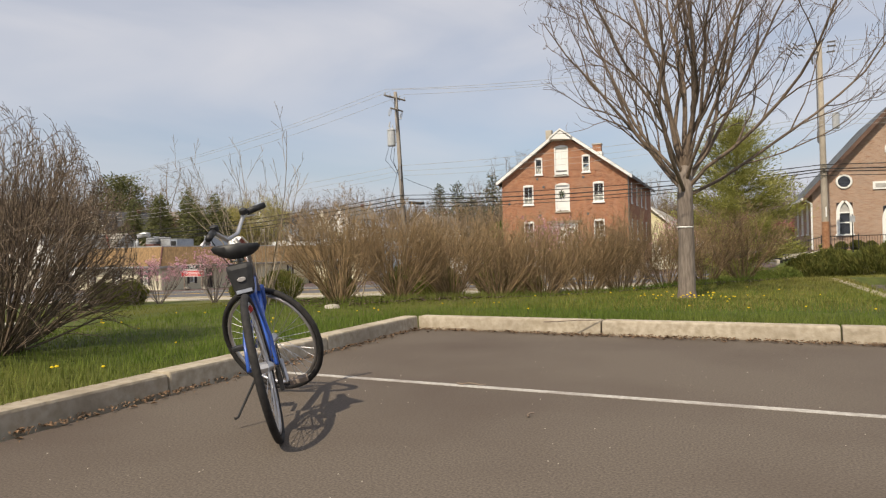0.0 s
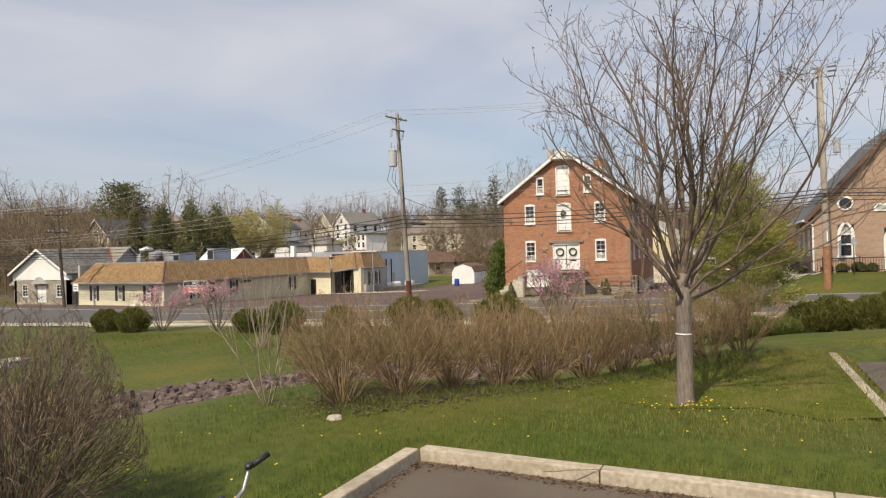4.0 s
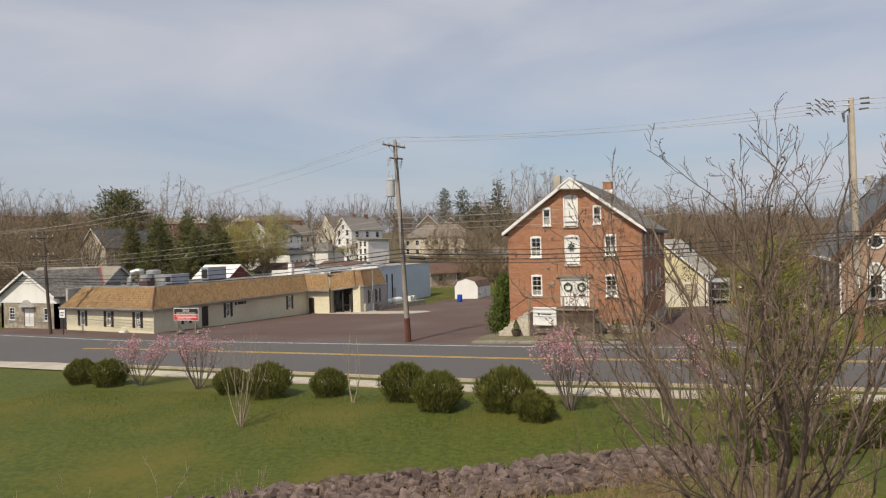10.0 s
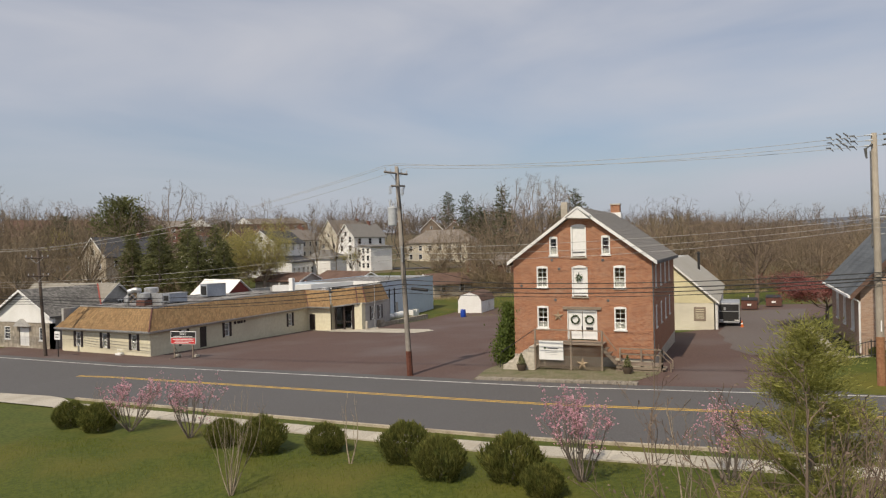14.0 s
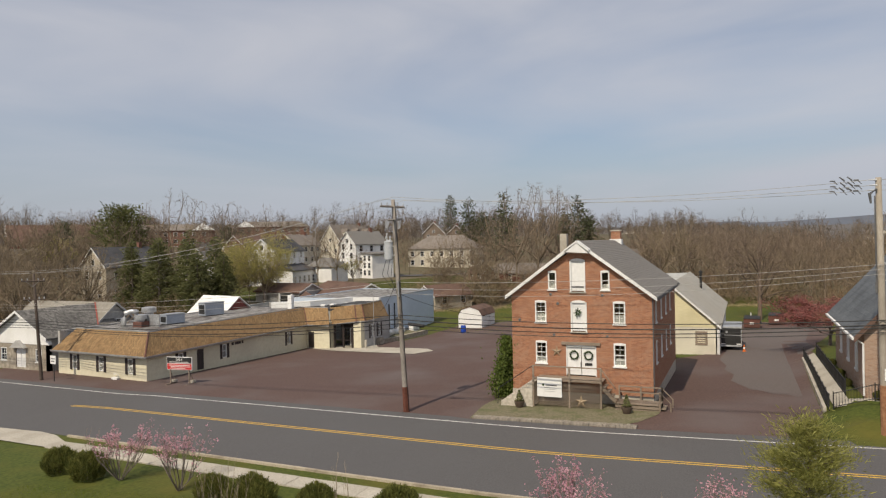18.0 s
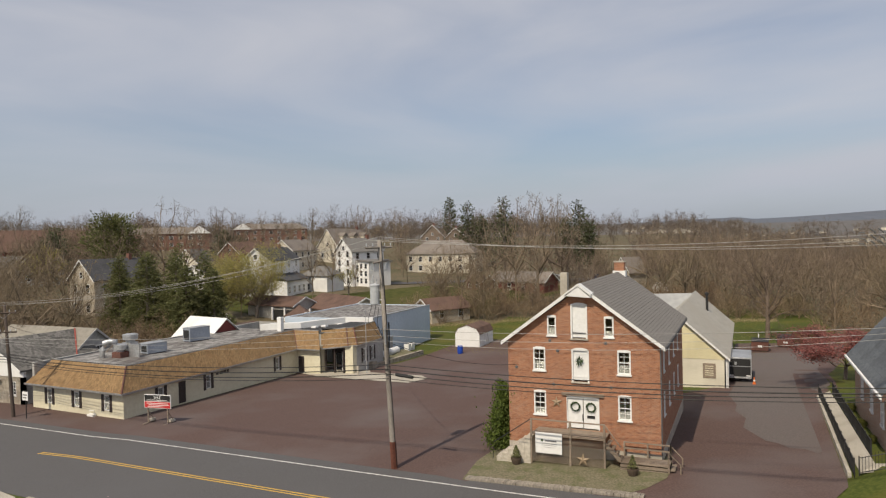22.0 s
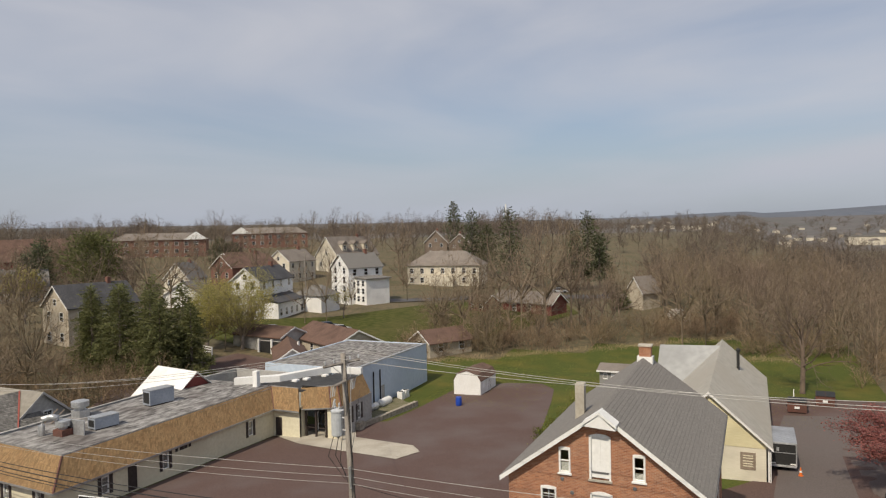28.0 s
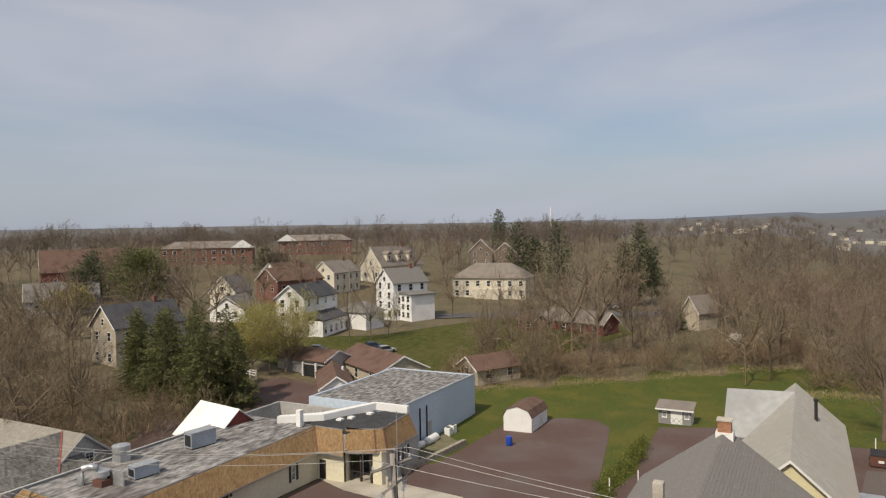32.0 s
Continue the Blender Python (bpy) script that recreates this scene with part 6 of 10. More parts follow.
# ---- poles and wires ----
CREO = mat("creosote_base", (0.10, 0.035, 0.022), (0.16, 0.06, 0.04), 8, 0.9)
WOODT = mat("pole_wood_tan", (0.29, 0.255, 0.205), (0.41, 0.365, 0.30), 9, 0.9, stretch=(6, 6, 0.5), bump=0.03)
WOODK = mat("dark_pole_wood", (0.06, 0.045, 0.036), (0.11, 0.085, 0.07), 9, 0.9, stretch=(6, 6, 0.5))
CABLE = mat("black_cable", (0.012, 0.012, 0.013), (0.02, 0.02, 0.02), 5, 0.6)
CABLE_P = mat("pale_wire", (0.35, 0.34, 0.32), (0.45, 0.44, 0.42), 5, 0.5)
GREY_T = mat("transformer_grey", (0.42, 0.44, 0.46), (0.52, 0.54, 0.56), 5, 0.5)


def pole(name, base, top, r, material, arms, label, arm_rz=0.0):
    p = thing(name, base, label, "utility pole")
    t = Vector(top) - Vector(base)
    part("shaft", Mesh().tube([Vector((0, 0, -0.4)), Vector((0, 0, 0)), t * 0.5, t], [r * 1.1, r, r * 0.85, r * 0.68], 10), material, p, smooth=True)
    ca, sa = math.cos(radians(arm_rz)), math.sin(radians(arm_rz))
    for z, half, *off in arms:
        c = t * (z / t.z) + Vector((off[0] * ca, off[0] * sa, 0) if off else (0, 0, 0))
        a, b = c + Vector((-half * ca, -half * sa - 0.12, 0)), c + Vector((half * ca, half * sa - 0.12, 0))
        arm = part("crossarm", Mesh().tube([a, b], [0.075, 0.075], 4), material, p, "timber crossarm")
        for k in (-0.92, -0.45, 0.45, 0.92):
            q = c + Vector((half * ca * k, half * sa * k - 0.12, 0.07))
            part("insulator", Mesh().lathe([(0.02, 0), (0.05, 0.05), (0.03, 0.1), (0.05, 0.14), (0.02, 0.2)], 8, q), GREY_T, arm)
        part("brace", Mesh().tube([c + Vector((-half * 0.55 * ca, -half * 0.55 * sa - 0.16, -0.02)), c + Vector((0, -0.16, -0.55)), c + Vector((half * 0.55 * ca, half * 0.55 * sa - 0.16, -0.02))], [0.02] * 3, 4), GALV, arm)
    return p, t


P1, P1T = Vector((-23.45, 48.3, land(-23.45, 48.3))), Vector((-24.0, 48.0, 13.05))
p1, t1 = pole("utility_pole", P1, P1T, 0.19, WOODP, ((14.2, 1.22), ), "leaning grey timber pole with a transformer can", 76)
arm2 = part("crossarm", Mesh().tube([t1 * (13.35 / t1.z) + Vector((0.05, -1.05, -0.1)), t1 * (13.35 / t1.z) + Vector((0.05, 1.0, 0.02))], [0.07, 0.07], 4), WOODP, p1, "timber crossarm")
for k in (-1.0, -0.85, 0.85, 0.97):
    q = t1 * (13.35 / t1.z) + Vector((0.05, k, -0.06))
    part("jumper_loop", Mesh().tube([q, q + Vector((-0.08, -0.05, -0.55)), q + Vector((-0.2, -0.05, -0.6)), q + Vector((-0.16, 0, -0.05))], [0.02] * 4, 5), GREY_T, arm2, "pale drooping jumper lead")
part("ground_rod", Mesh().tube([t1 * 0.99 + Vector((0.17, -0.05, 0)), t1 * 0.3 + Vector((0.21, -0.06, 0)), Vector((0.22, -0.06, 0.1))], [0.022] * 3, 5), CABLE, p1, "dark ground lead down the shaft")
part("base_guard", Mesh().tube([(0, 0, 0), t1 * 0.12], [0.215, 0.2], 10), CREO, p1, "dark red stained base")
for a in (0.0, 1.2):
    part("guard_board", Mesh().tube([(0.2 * math.cos(a), -0.2 * math.sin(a), 0), t1 * 0.12 + Vector((0.2 * math.cos(a), -0.2 * math.sin(a), 0))], [0.05, 0.05], 4), CREO, p1)
tc1 = t1 * (10.55 / t1.z) + Vector((-0.55, -0.1, 0))
can = part("transformer", Mesh().lathe([(0.28, 0), (0.31, 0.05), (0.31, 1.15), (0.33, 1.18), (0.33, 1.26), (0.1, 1.36), (0.0, 1.38)], 16, tc1), GREY_T, p1, "grey transformer can")
for k in (-0.12, 0.12):
    part("bushing", Mesh().lathe([(0.04, 0), (0.06, 0.1), (0.03, 0.16), (0.05, 0.25), (0.02, 0.35)], 8, tc1 + Vector((k, 0, 1.3))), GREY_T, can)
part("bracket", Mesh().tube([tc1 + Vector((0.2, 0, 0.3)), tc1 + Vector((0.55, 0, 0.3))], [0.05, 0.05], 4).tube([tc1 + Vector((0.2, 0, 0.9)), tc1 + Vector((0.55, 0, 0.9))], [0.05, 0.05], 4), GALV, can)
for dx, z0, z1 in ((-0.42, 8.6, 10.6), (-0.7, 8.4, 10.6), (-0.25, 8.3, 10.4), (0.2, 6.4, 12.6)):
    part("drop_wire", Mesh().tube([t1 * (z1 / t1.z) + Vector((dx, -0.2, 0)), t1 * ((z0 + z1) / 2 / t1.z) + Vector((dx * 1.5, -0.3, 0)), t1 * (z0 / t1.z) + Vector((dx * 0.3, -0.2, 0))], [0.018] * 3, 5), CABLE, p1)
part("fuse_cutout", Mesh().tube([t1 * (12.4 / t1.z) + Vector((-0.5, -0.2, 0)), t1 * (12.0 / t1.z) + Vector((-0.6, -0.3, 0))], [0.05, 0.03], 6), GREY_T, p1)
part("wire_rack", Mesh().tube([t1 * (8.0 / t1.z) + Vector((0.1, -0.22, 0)), t1 * (9.1 / t1.z) + Vector((0.1, -0.22, 0))], [0.06, 0.06], 6), GALV, p1, "steel rack of low-voltage insulators")
part("splice_box", Mesh().tube([t1 * (6.15 / t1.z) + Vector((0.7, -0.26, 0)), t1 * (6.05 / t1.z) + Vector((1.9, -0.3, 0))], [0.11, 0.11], 8), CABLE, p1, "black cable splice case")

P2, P2T = Vector((4.75, 48.0, land(4.75, 48.0))), Vector((4.6, 48.0, 12.95))
p2, t2 = pole("utility_pole", P2, P2T, 0.21, WOODT, (), "tall pale timber pole beside the road")
part("base_stain", Mesh().tube([(0, 0, 0), t2 * 0.2], [0.217, 0.208], 10), mat("rust_stain", (0.24, 0.11, 0.055), (0.34, 0.18, 0.095), 8, 0.9), p2, "orange-brown stained base")
part("reflector", bx(-0.03, -0.235, 3.0, 0.03, -0.205, 3.6), WHITE, p2)
for k, (dy, dz) in enumerate(((-0.12, -0.12), (-0.3, -0.42), (0.1, -0.66))):
    q = t2 + Vector((-0.1, dy, dz))
    br = part("dead_end", Mesh().tube([q, q + Vector((-0.35, 0, 0.01))], [0.05, 0.035], 6), GREY_T, p2, "grey dead-end insulator")
    for e in (0.8, 1.1, 1.45, 1.9):
        part("line_switch", Mesh().tube([q + Vector((-e, 0, 0.02)), q + Vector((-e - 0.24, -0.03, 0.22 if e in (1.1, 1.45) else 0.03))], [0.045, 0.035], 6), TAR, br, "dark in-line switch")
        part("switch_blade", Mesh().tube([q + Vector((-e - 0.05, 0, 0.02)), q + Vector((-e + 0.12, 0.02, -0.18))], [0.025, 0.02], 5), TAR, br)
    part("tail_insulator", Mesh().tube([q + Vector((0.5, 0, 0.02)), q + Vector((0.95, 0, 0.04))], [0.055, 0.055], 6), TAR, br)
part("cutout_bracket", Mesh().tube([t2 * 0.955 + Vector((-0.12, -0.2, 0)), t2 * 0.93 + Vector((-0.45, -0.25, 0.1)), t2 * 0.9 + Vector((-0.4, -0.25, 0))], [0.07, 0.09, 0.05], 6), TAR, p2, "dark fuse cutout")
part("conduit", Mesh().tube([t2 * 0.93 + Vector((-0.2, -0.1, 0)), t2 * 0.55 + Vector((-0.23, -0.1, 0))], [0.035, 0.035], 5), TAR, p2, "dark conduit down the shaft")
for z in (9.1, 8.2):
    part("standoff", Mesh().tube([t2 * (z / t2.z), t2 * (z / t2.z) + Vector((0.75, 0.05, 0))], [0.03, 0.03], 5), GALV, p2)
part("transformer", Mesh().lathe([(0.18, 0), (0.2, 0.04), (0.2, 0.85), (0.22, 0.9), (0.06, 1.0), (0.0, 1.01)], 14, t2 * (8.3 / t2.z) + Vector((0.75, 0.05, 0))), GREY_T, p2, "grey transformer can")
part("insulator_rack", Mesh().tube([t2 * (7.55 / t2.z) + Vector((-0.25, -0.2, 0)), t2 * (8.15 / t2.z) + Vector((-0.25, -0.2, 0))], [0.06, 0.06], 6), TAR, p2)
P3, P3T = Vector((-65.0, 51.6, land(-65, 51.6))), Vector((-65.5, 51.4, 7.9))
p3, t3 = pole("utility_pole", P3, P3T, 0.17, WOODK, ((9.7, 1.1), (7.9, 1.0)), "dark timber pole near the stone shop", 30)
P0, P0T = Vector((-120, 53.0, land(-120, 53))), Vector((-120, 53.0, 9))
p0, t0 = pole("utility_pole", P0, P0T, 0.17, WOODP, ((11.0, 1.1),), "far timber pole beside the road", 30)
P4 = Vector((42, 46.5, land(42, 46.5)))
p4, t4 = pole("utility_pole", P4, P4 + Vector((0, 0, 14.8)), 0.19, WOODT, ((14.4, 1.2),), "timber pole farther along the road", 60)


def wires():
    def span(a, b, sag, r, mt, name="overhead_wire", label="overhead wire strung between poles"):
        a, b = Vector(a), Vector(b)
        pts = []
        for i in range(17):
            t = i / 16
            q = a.lerp(b, t)
            q.z -= sag * 4 * t * (1 - t)
            pts.append(q)
        w = solid(name, Mesh().tube(pts, [r] * 17, 5), mt, label, "wire", group="wires along the road")
    A, B, C, Dq, Eq = P0 + t0, P3 + t3, P1 + t1, P2 + t2, P4 + t4
    for o, o2 in ((Vector((-0.25, -1.1, 0.0)), Vector((-0.4, -0.12, -0.12))), (Vector((0.25, 1.1, 0.0)), Vector((-0.4, -0.3, -0.42))), (Vector((0.0, 0.0, 0.2)), Vector((-0.4, 0.1, -0.66)))):
        span(A + o, B + o, 0.5, 0.012, CABLE_P)
        span(B + o, C + o, 0.9, 0.012, CABLE_P)
        span(C + o, Dq + o2, 0.5, 0.013, CABLE_P)
        span(Dq + o2 + Vector((0.5, 0, 0)), Eq + o, 0.8, 0.012, CABLE_P)
    off = Vector((0, -0.24, 0))
    for za, zb, zc, r, s in ((9.0, 9.05, 7.35, 0.013, 0.35), (8.6, 8.8, 7.1, 0.011, 0.5), (8.25, 8.55, 6.9, 0.011, 0.6)):
        c1, c2, c3, c4, c0 = P1 + t1 * (za / t1.z), P2 + t2 * (zb / t2.z), P3 + t3 * (zc / t3.z), P4 + t4 * (zb / t4.z), P0 + t0 * (zc / t0.z)
        for p, q in ((c0, c3), (c3, c1), (c1, c2), (c2, c4)):
            span(p + off, q + off, s, r, CABLE_P, "service_line", "pale low-voltage line strung between poles")
    for za, zb, zc, r, s in ((6.75, 6.15, 5.9, 0.026, 0.4), (6.45, 5.9, 5.65, 0.036, 0.45), (6.15, 5.75, 5.4, 0.03, 0.5), (5.85, 5.5, 5.15, 0.022, 0.45)):
        c1, c2, c3, c4, c0 = P1 + t1 * (za / t1.z), P2 + t2 * (zb / t2.z), P3 + t3 * (zc / t3.z), P4 + t4 * (zb / t4.z), P0 + t0 * (zc / t0.z)
        for p, q, w in ((c0, c3, 1.0), (c3, c1, 1.6), (c1, c2, 1.0), (c2, c4, 1.0)):
            span(p + off, q + off, s * w, r, CABLE, "telephone_cable", "black telephone cable strung between poles")
    span(P1 + t1 * (9.3 / t1.z), (-46.3, 86, 1.2), 0.5, 0.018, CABLE, "service_wire", "thin service wire to a building")
    span(P1 + t1 * (8.2 / t1.z), (-16.6, 53.1, 4.6), 0.5, 0.015, CABLE, "service_wire", "thin service wire to the brick house")
    span(P3 + t3 * (8.6 / t3.z), (-70, 62, 3.2), 0.4, 0.015, CABLE, "service_wire", "thin service wire to the stone shop")


wires()

# ---- the lawn between bay and road ----
YEW = leafy(islands(mat("yew_leaf", (0.095, 0.112, 0.024), (0.21, 0.205, 0.052), 3, 0.85, c3=(0.06, 0.072, 0.018)), 0.45))
PINE = leafy(islands(mat("pine_needle", (0.26, 0.265, 0.07), (0.385, 0.375, 0.115), 2.2, 0.8, c3=(0.25, 0.22, 0.07)), 0.35), 0.5)
JUNIPER = leafy(islands(mat("juniper_green", (0.11, 0.15, 0.03), (0.21, 0.24, 0.055), 3, 0.8), 0.4))
PETAL = leafy(islands(mat("pink_petal", (0.55, 0.26, 0.34), (0.80, 0.52, 0.58), 9, 0.7), 0.25))
ROCK = mat("dark_rock", (0.072, 0.050, 0.043), (0.165, 0.122, 0.105), 4, 0.9, bump=0.08, rand=0.5, c3=(0.11, 0.085, 0.078))
REED = islands(mat("dry_reed", (0.28, 0.21, 0.12), (0.44, 0.35, 0.21), 5, 0.9), 0.3)
MULCH = mat("bare_mulch", (0.09, 0.065, 0.045), (0.16, 0.12, 0.085), 9, 0.95, bump=0.05)


def sprays(rnd, n, inside, size, flat=0.25, up=0.5):
    """Many small pointed leaf sprays; inside() gives a place and the way it points."""
    m = Mesh()
    for i in range(n):
        c, d = inside()
        d = (d + Vector((rnd.gauss(0, 0.45), rnd.gauss(0, 0.45), rnd.gauss(0, 0.45) + up * 0.4))).normalized() * size * rnd.uniform(0.6, 1.3)
        e = d.orthogonal().normalized()
        e.rotate(Matrix.Rotation(rnd.uniform(0, 6.283), 3, d.normalized()))
        e *= size * flat
        m.add([c, c + d * 0.45 + e, c + d, c + d * 0.45 - e], [(0, 1, 2, 3)])
    return m


def yew_data(seed, w, h):
    """A clipped bush, narrow at the foot and full at the top, of upright feathery shoots."""
    rnd = random.Random(seed)
    ph = [rnd.uniform(0, 6.283) for _ in range(6)]
    def inside():
        a, u = rnd.uniform(0, 6.283), rnd.random() ** 0.8
        lump = 1 + 0.10 * math.sin(3 * a + ph[0]) + 0.08 * math.sin(5 * a + ph[1] + 3 * u) + 0.05 * math.sin(9 * a + ph[2])
        side = 0.66 + 0.34 * sm(0, 0.5, u) - 0.6 * sm(0.6, 1.05, u)
        k = math.sqrt(rnd.uniform(0.45, 1.0)) if u < 0.85 else math.sqrt(rnd.random())
        rise = h * u * (1 + 0.05 * math.sin(4 * a + ph[3]))
        p = Vector((math.cos(a) * w * 0.76 * side * lump * k, math.sin(a) * w * 0.76 * side * lump * k, max(rise, 0.04)))
        return p, Vector((math.cos(a) * (0.9 - 0.5 * u), math.sin(a) * (0.9 - 0.5 * u), 0.5 + u + rnd.gauss(0, 0.3))).normalized()
    return sprays(rnd, 5600, inside, 0.22, 0.07, 1.6)


yew_meshes = [yew_data(70 + i, 1.15, 1.25).data("foliage", YEW) for i in range(3)]
YEWS = [(-36.1, 31.6, 1.05), (-33.5, 31.2, 1.1), (-24.4, 30.4, 0.95), (-21.8, 29.9, 1.2), (-18.9, 30.6, 0.95), (-14.8, 30.3, 1.2), (-12.6, 28.8, 1.15), (-9.85, 29.2, 1.25), (-8.35, 28.0, 0.82)]
for i, (x, y, k) in enumerate(YEWS):
    b = thing("yew_bush", (x, y, land(x, y)), "rounded dark green yew bush on the lawn", "bush", "yew bushes along the pavement")
    b.matrix_basis = pose(x, y, land(x, y) - 0.03, 0, 0, 67 * i) @ Matrix.Diagonal((k, k, k * 0.95, 1))
    part("foliage", yew_meshes[i % 3], YEW, b)
    part("stem", Mesh().tube([(0, 0, -0.1), (0.02, 0, 0.5)], [0.06, 0.04], 6), BARK, b)


def flowering(name, x, y, seed, h, stems, label, petals=900, wide=0.75):
    rnd, limbs = random.Random(seed), []
    t = thing(name, (x, y, land(x, y)), label, "shrub")
    for i in range(stems):
        a, tilt = rnd.uniform(0, 6.283), wide * math.sqrt(rnd.random())
        grow(rnd, limbs, Vector((0.1 * math.cos(a), 0.1 * math.sin(a), 0)), Vector((math.sin(tilt) * math.cos(a), math.sin(tilt) * math.sin(a), math.cos(tilt))), h * 0.42, 0.03, 3, 0.42, (3, 3, 3), 0.3, 0.09, 0.66, 0.65, 3, 0.004)
    part("crown", limb_mesh(limbs, (3, 3, 4, 5)), BARK, t, "slim grey branches")
    tips = [l[0][-1] for l in limbs if l[2] <= 1]
    m = Mesh()
    for i in range(petals):
        c = rnd.choice(tips) + Vector((rnd.gauss(0, 0.05), rnd.gauss(0, 0.05), rnd.gauss(0, 0.05)))
        s = rnd.uniform(0.03, 0.065)
        for k in range(3):
            d = Vector((rnd.gauss(0, 1), rnd.gauss(0, 1), rnd.gauss(0.5, 1))).normalized() * s
            e = d.orthogonal().normalized() * s * 0.5
            m.add([c, c + d * 0.5 + e, c + d, c + d * 0.5 - e], [(0, 1, 2, 3)])
    part("blossom", m, PETAL, t, "pink and white open blossom")


flowering("magnolia", -31.6, 31.6, 5, 3.0, 12, "pink magnolia in flower beside the pavement", 1000)
flowering("magnolia", -27.2, 31.2, 6, 3.2, 12, "pink magnolia in flower beside the pavement", 800)
flowering("magnolia", -7.4, 29.6, 7, 3.3, 15, "pale pink magnolia in flower beside the pavement", 1300)
flowering("magnolia", -2.5, 30.3, 8, 3.0, 12, "pale pink magnolia in flower beside the pavement", 650)


def birch(x, y, seed, h, stems, label, lean=0.3, thick=0.03, material=None):
    rnd, limbs = random.Random(seed), []
    t = thing("sapling", (x, y, land(x, y)), label, "tree")
    for i in range(stems):
        a, tilt = rnd.uniform(0, 6.283), lean * math.sqrt(rnd.random())
        grow(rnd, limbs, Vector((0.05 * math.cos(a), 0.05 * math.sin(a), -0.05)), Vector((math.sin(tilt) * math.cos(a), math.sin(tilt) * math.sin(a), math.cos(tilt))), h * 0.5, thick * rnd.uniform(0.6, 1.1), 3, 0.36, (3, 2, 2), 0.35, 0.06, 0.62, 0.6, 4, 0.003)
    part("crown", limb_mesh(limbs, (3, 3, 4, 6)), material or BARK_L, t, "thin pale branches", smooth=True)




def fan_sapling(x, y, seed):
    rnd, limbs = random.Random(seed), []
    t = thing("sapling", (x, y, land(x, y)), "multi-stemmed pale sapling without leaves", "tree")
    for i in range(8):
        a, tilt = 2.4 * i, 0.08 + 0.5 * math.sqrt(i / 8)
        ramify(rnd, limbs, Vector((0.06 * math.cos(a), 0.06 * math.sin(a), -0.05)), Vector((math.sin(tilt) * math.cos(a), math.sin(tilt) * math.sin(a), math.cos(tilt))), rnd.uniform(1.9, 2.9), 0.012, 2, (3, 6), 0.5, 0.2, 0.05, 6, 0.0028, 0.3, 0.36)
    part("crown", limb_mesh(limbs, (3, 4, 6)), BARK_L, t, "thin pale branches", smooth=True)


fan_sapling(-7.5, 9.7, 21)
birch(-19.6, 25.3, 22, 3.6, 9, "multi-stemmed pale sapling without leaves", 0.4, 0.03)
birch(-16.9, 29.4, 23, 2.6, 2, "small forked sapling on the lawn", 0.3, 0.035)
birch(-34.8, 32.6, 24, 2.2, 4, "thin bare sapling beside the pavement", 0.3, 0.02)
birch(-3.6, 26.0, 25, 3.4, 2, "slim pale sapling without leaves", 0.2, 0.035)
birch(-11.6, 15.8, 26, 1.9, 6, "thin bare sprouts in the ditch", 0.5, 0.012)

MAPLE_TURF = mat("worn_turf", (0.056, 0.076, 0.009), (0.10, 0.113, 0.018), 7, 0.95, bump=0.03, c3=(0.16, 0.132, 0.045), big=0.5, detail=9, spec=0.1)
sheet("maple_turf", [(-2.6, 11.3), (-1.6, 10.9), (-0.3, 11.3), (0.5, 10.8), (1.3, 11.2), (1.3, 17.2), (6.6, 17.3), (6.6, 20.4), (3.4, 20.8), (0.8, 19.6), (0.1, 17.6), (-1.1, 15.4), (-2.2, 13.6), (-2.9, 12.3)], MAPLE_TURF, "thin worn turf with bare patches under the maple", 0.012, "grass", cell=0.7, thick=0.05)

# stones of the ditch
def stone_data(seed):
    rnd = random.Random(seed)
    bm = bmesh.new()
    bmesh.ops.create_cube(bm, size=0.8)
    for v in bm.verts:
        v.co = Vector((v.co.x * rnd.uniform(0.6, 1.2), v.co.y * rnd.uniform(0.6, 1.1), v.co.z * rnd.uniform(0.45, 1.0)))
    bmesh.ops.bevel(bm, geom=bm.edges[:], offset=0.07, segments=1, affect="EDGES")
    for v in bm.verts:
        v.co += Vector((rnd.gauss(0, 0.03), rnd.gauss(0, 0.03), rnd.gauss(0, 0.03)))
    me = bpy.data.meshes.new("stone")
    bm.to_mesh(me)
    bm.free()
    me.materials.append(ROCK)
    return me


stone_meshes = [stone_data(i) for i in range(7)]
bank = thing("stone_bank", (0, 0, 0), "rough dark riprap stones lining the ditch", "stones", kind="structure")
rk = random.Random(17)
rest = Mesh()
for i in range(1900):
    u = rk.random()
    x = -18.6 + 16.4 * u
    yc = ditch(x)
    half = (1.25 - 0.35 * sm(0.5, 1, u)) * sm(-0.05, 0.12, u)
    v = rk.uniform(-1, 1)
    y, s = yc + half * v, rk.uniform(0.2, 0.45)
    at = pose(x, y, lawn(x, y) + 0.02 + 0.1 * s + 0.12 * sm(-0.6, 0.9, v) + rk.uniform(0, 0.13), rk.uniform(-25, 25), rk.uniform(-25, 25), rk.uniform(0, 360)) @ Matrix.Diagonal((s * 1.2, s * 0.9, s * 1.05, 1))
    me = stone_meshes[i % 7]
    if i < 300:
        part("stone", me, ROCK, bank, at=at)
    else:
        rest.add([at @ q.co for q in me.vertices], [tuple(p.vertices) for p in me.polygons])
tagged(part("stones_rest", rest, islands(ROCK.copy(), 0.3), bank, "rough dark stones"), kind="stuff")


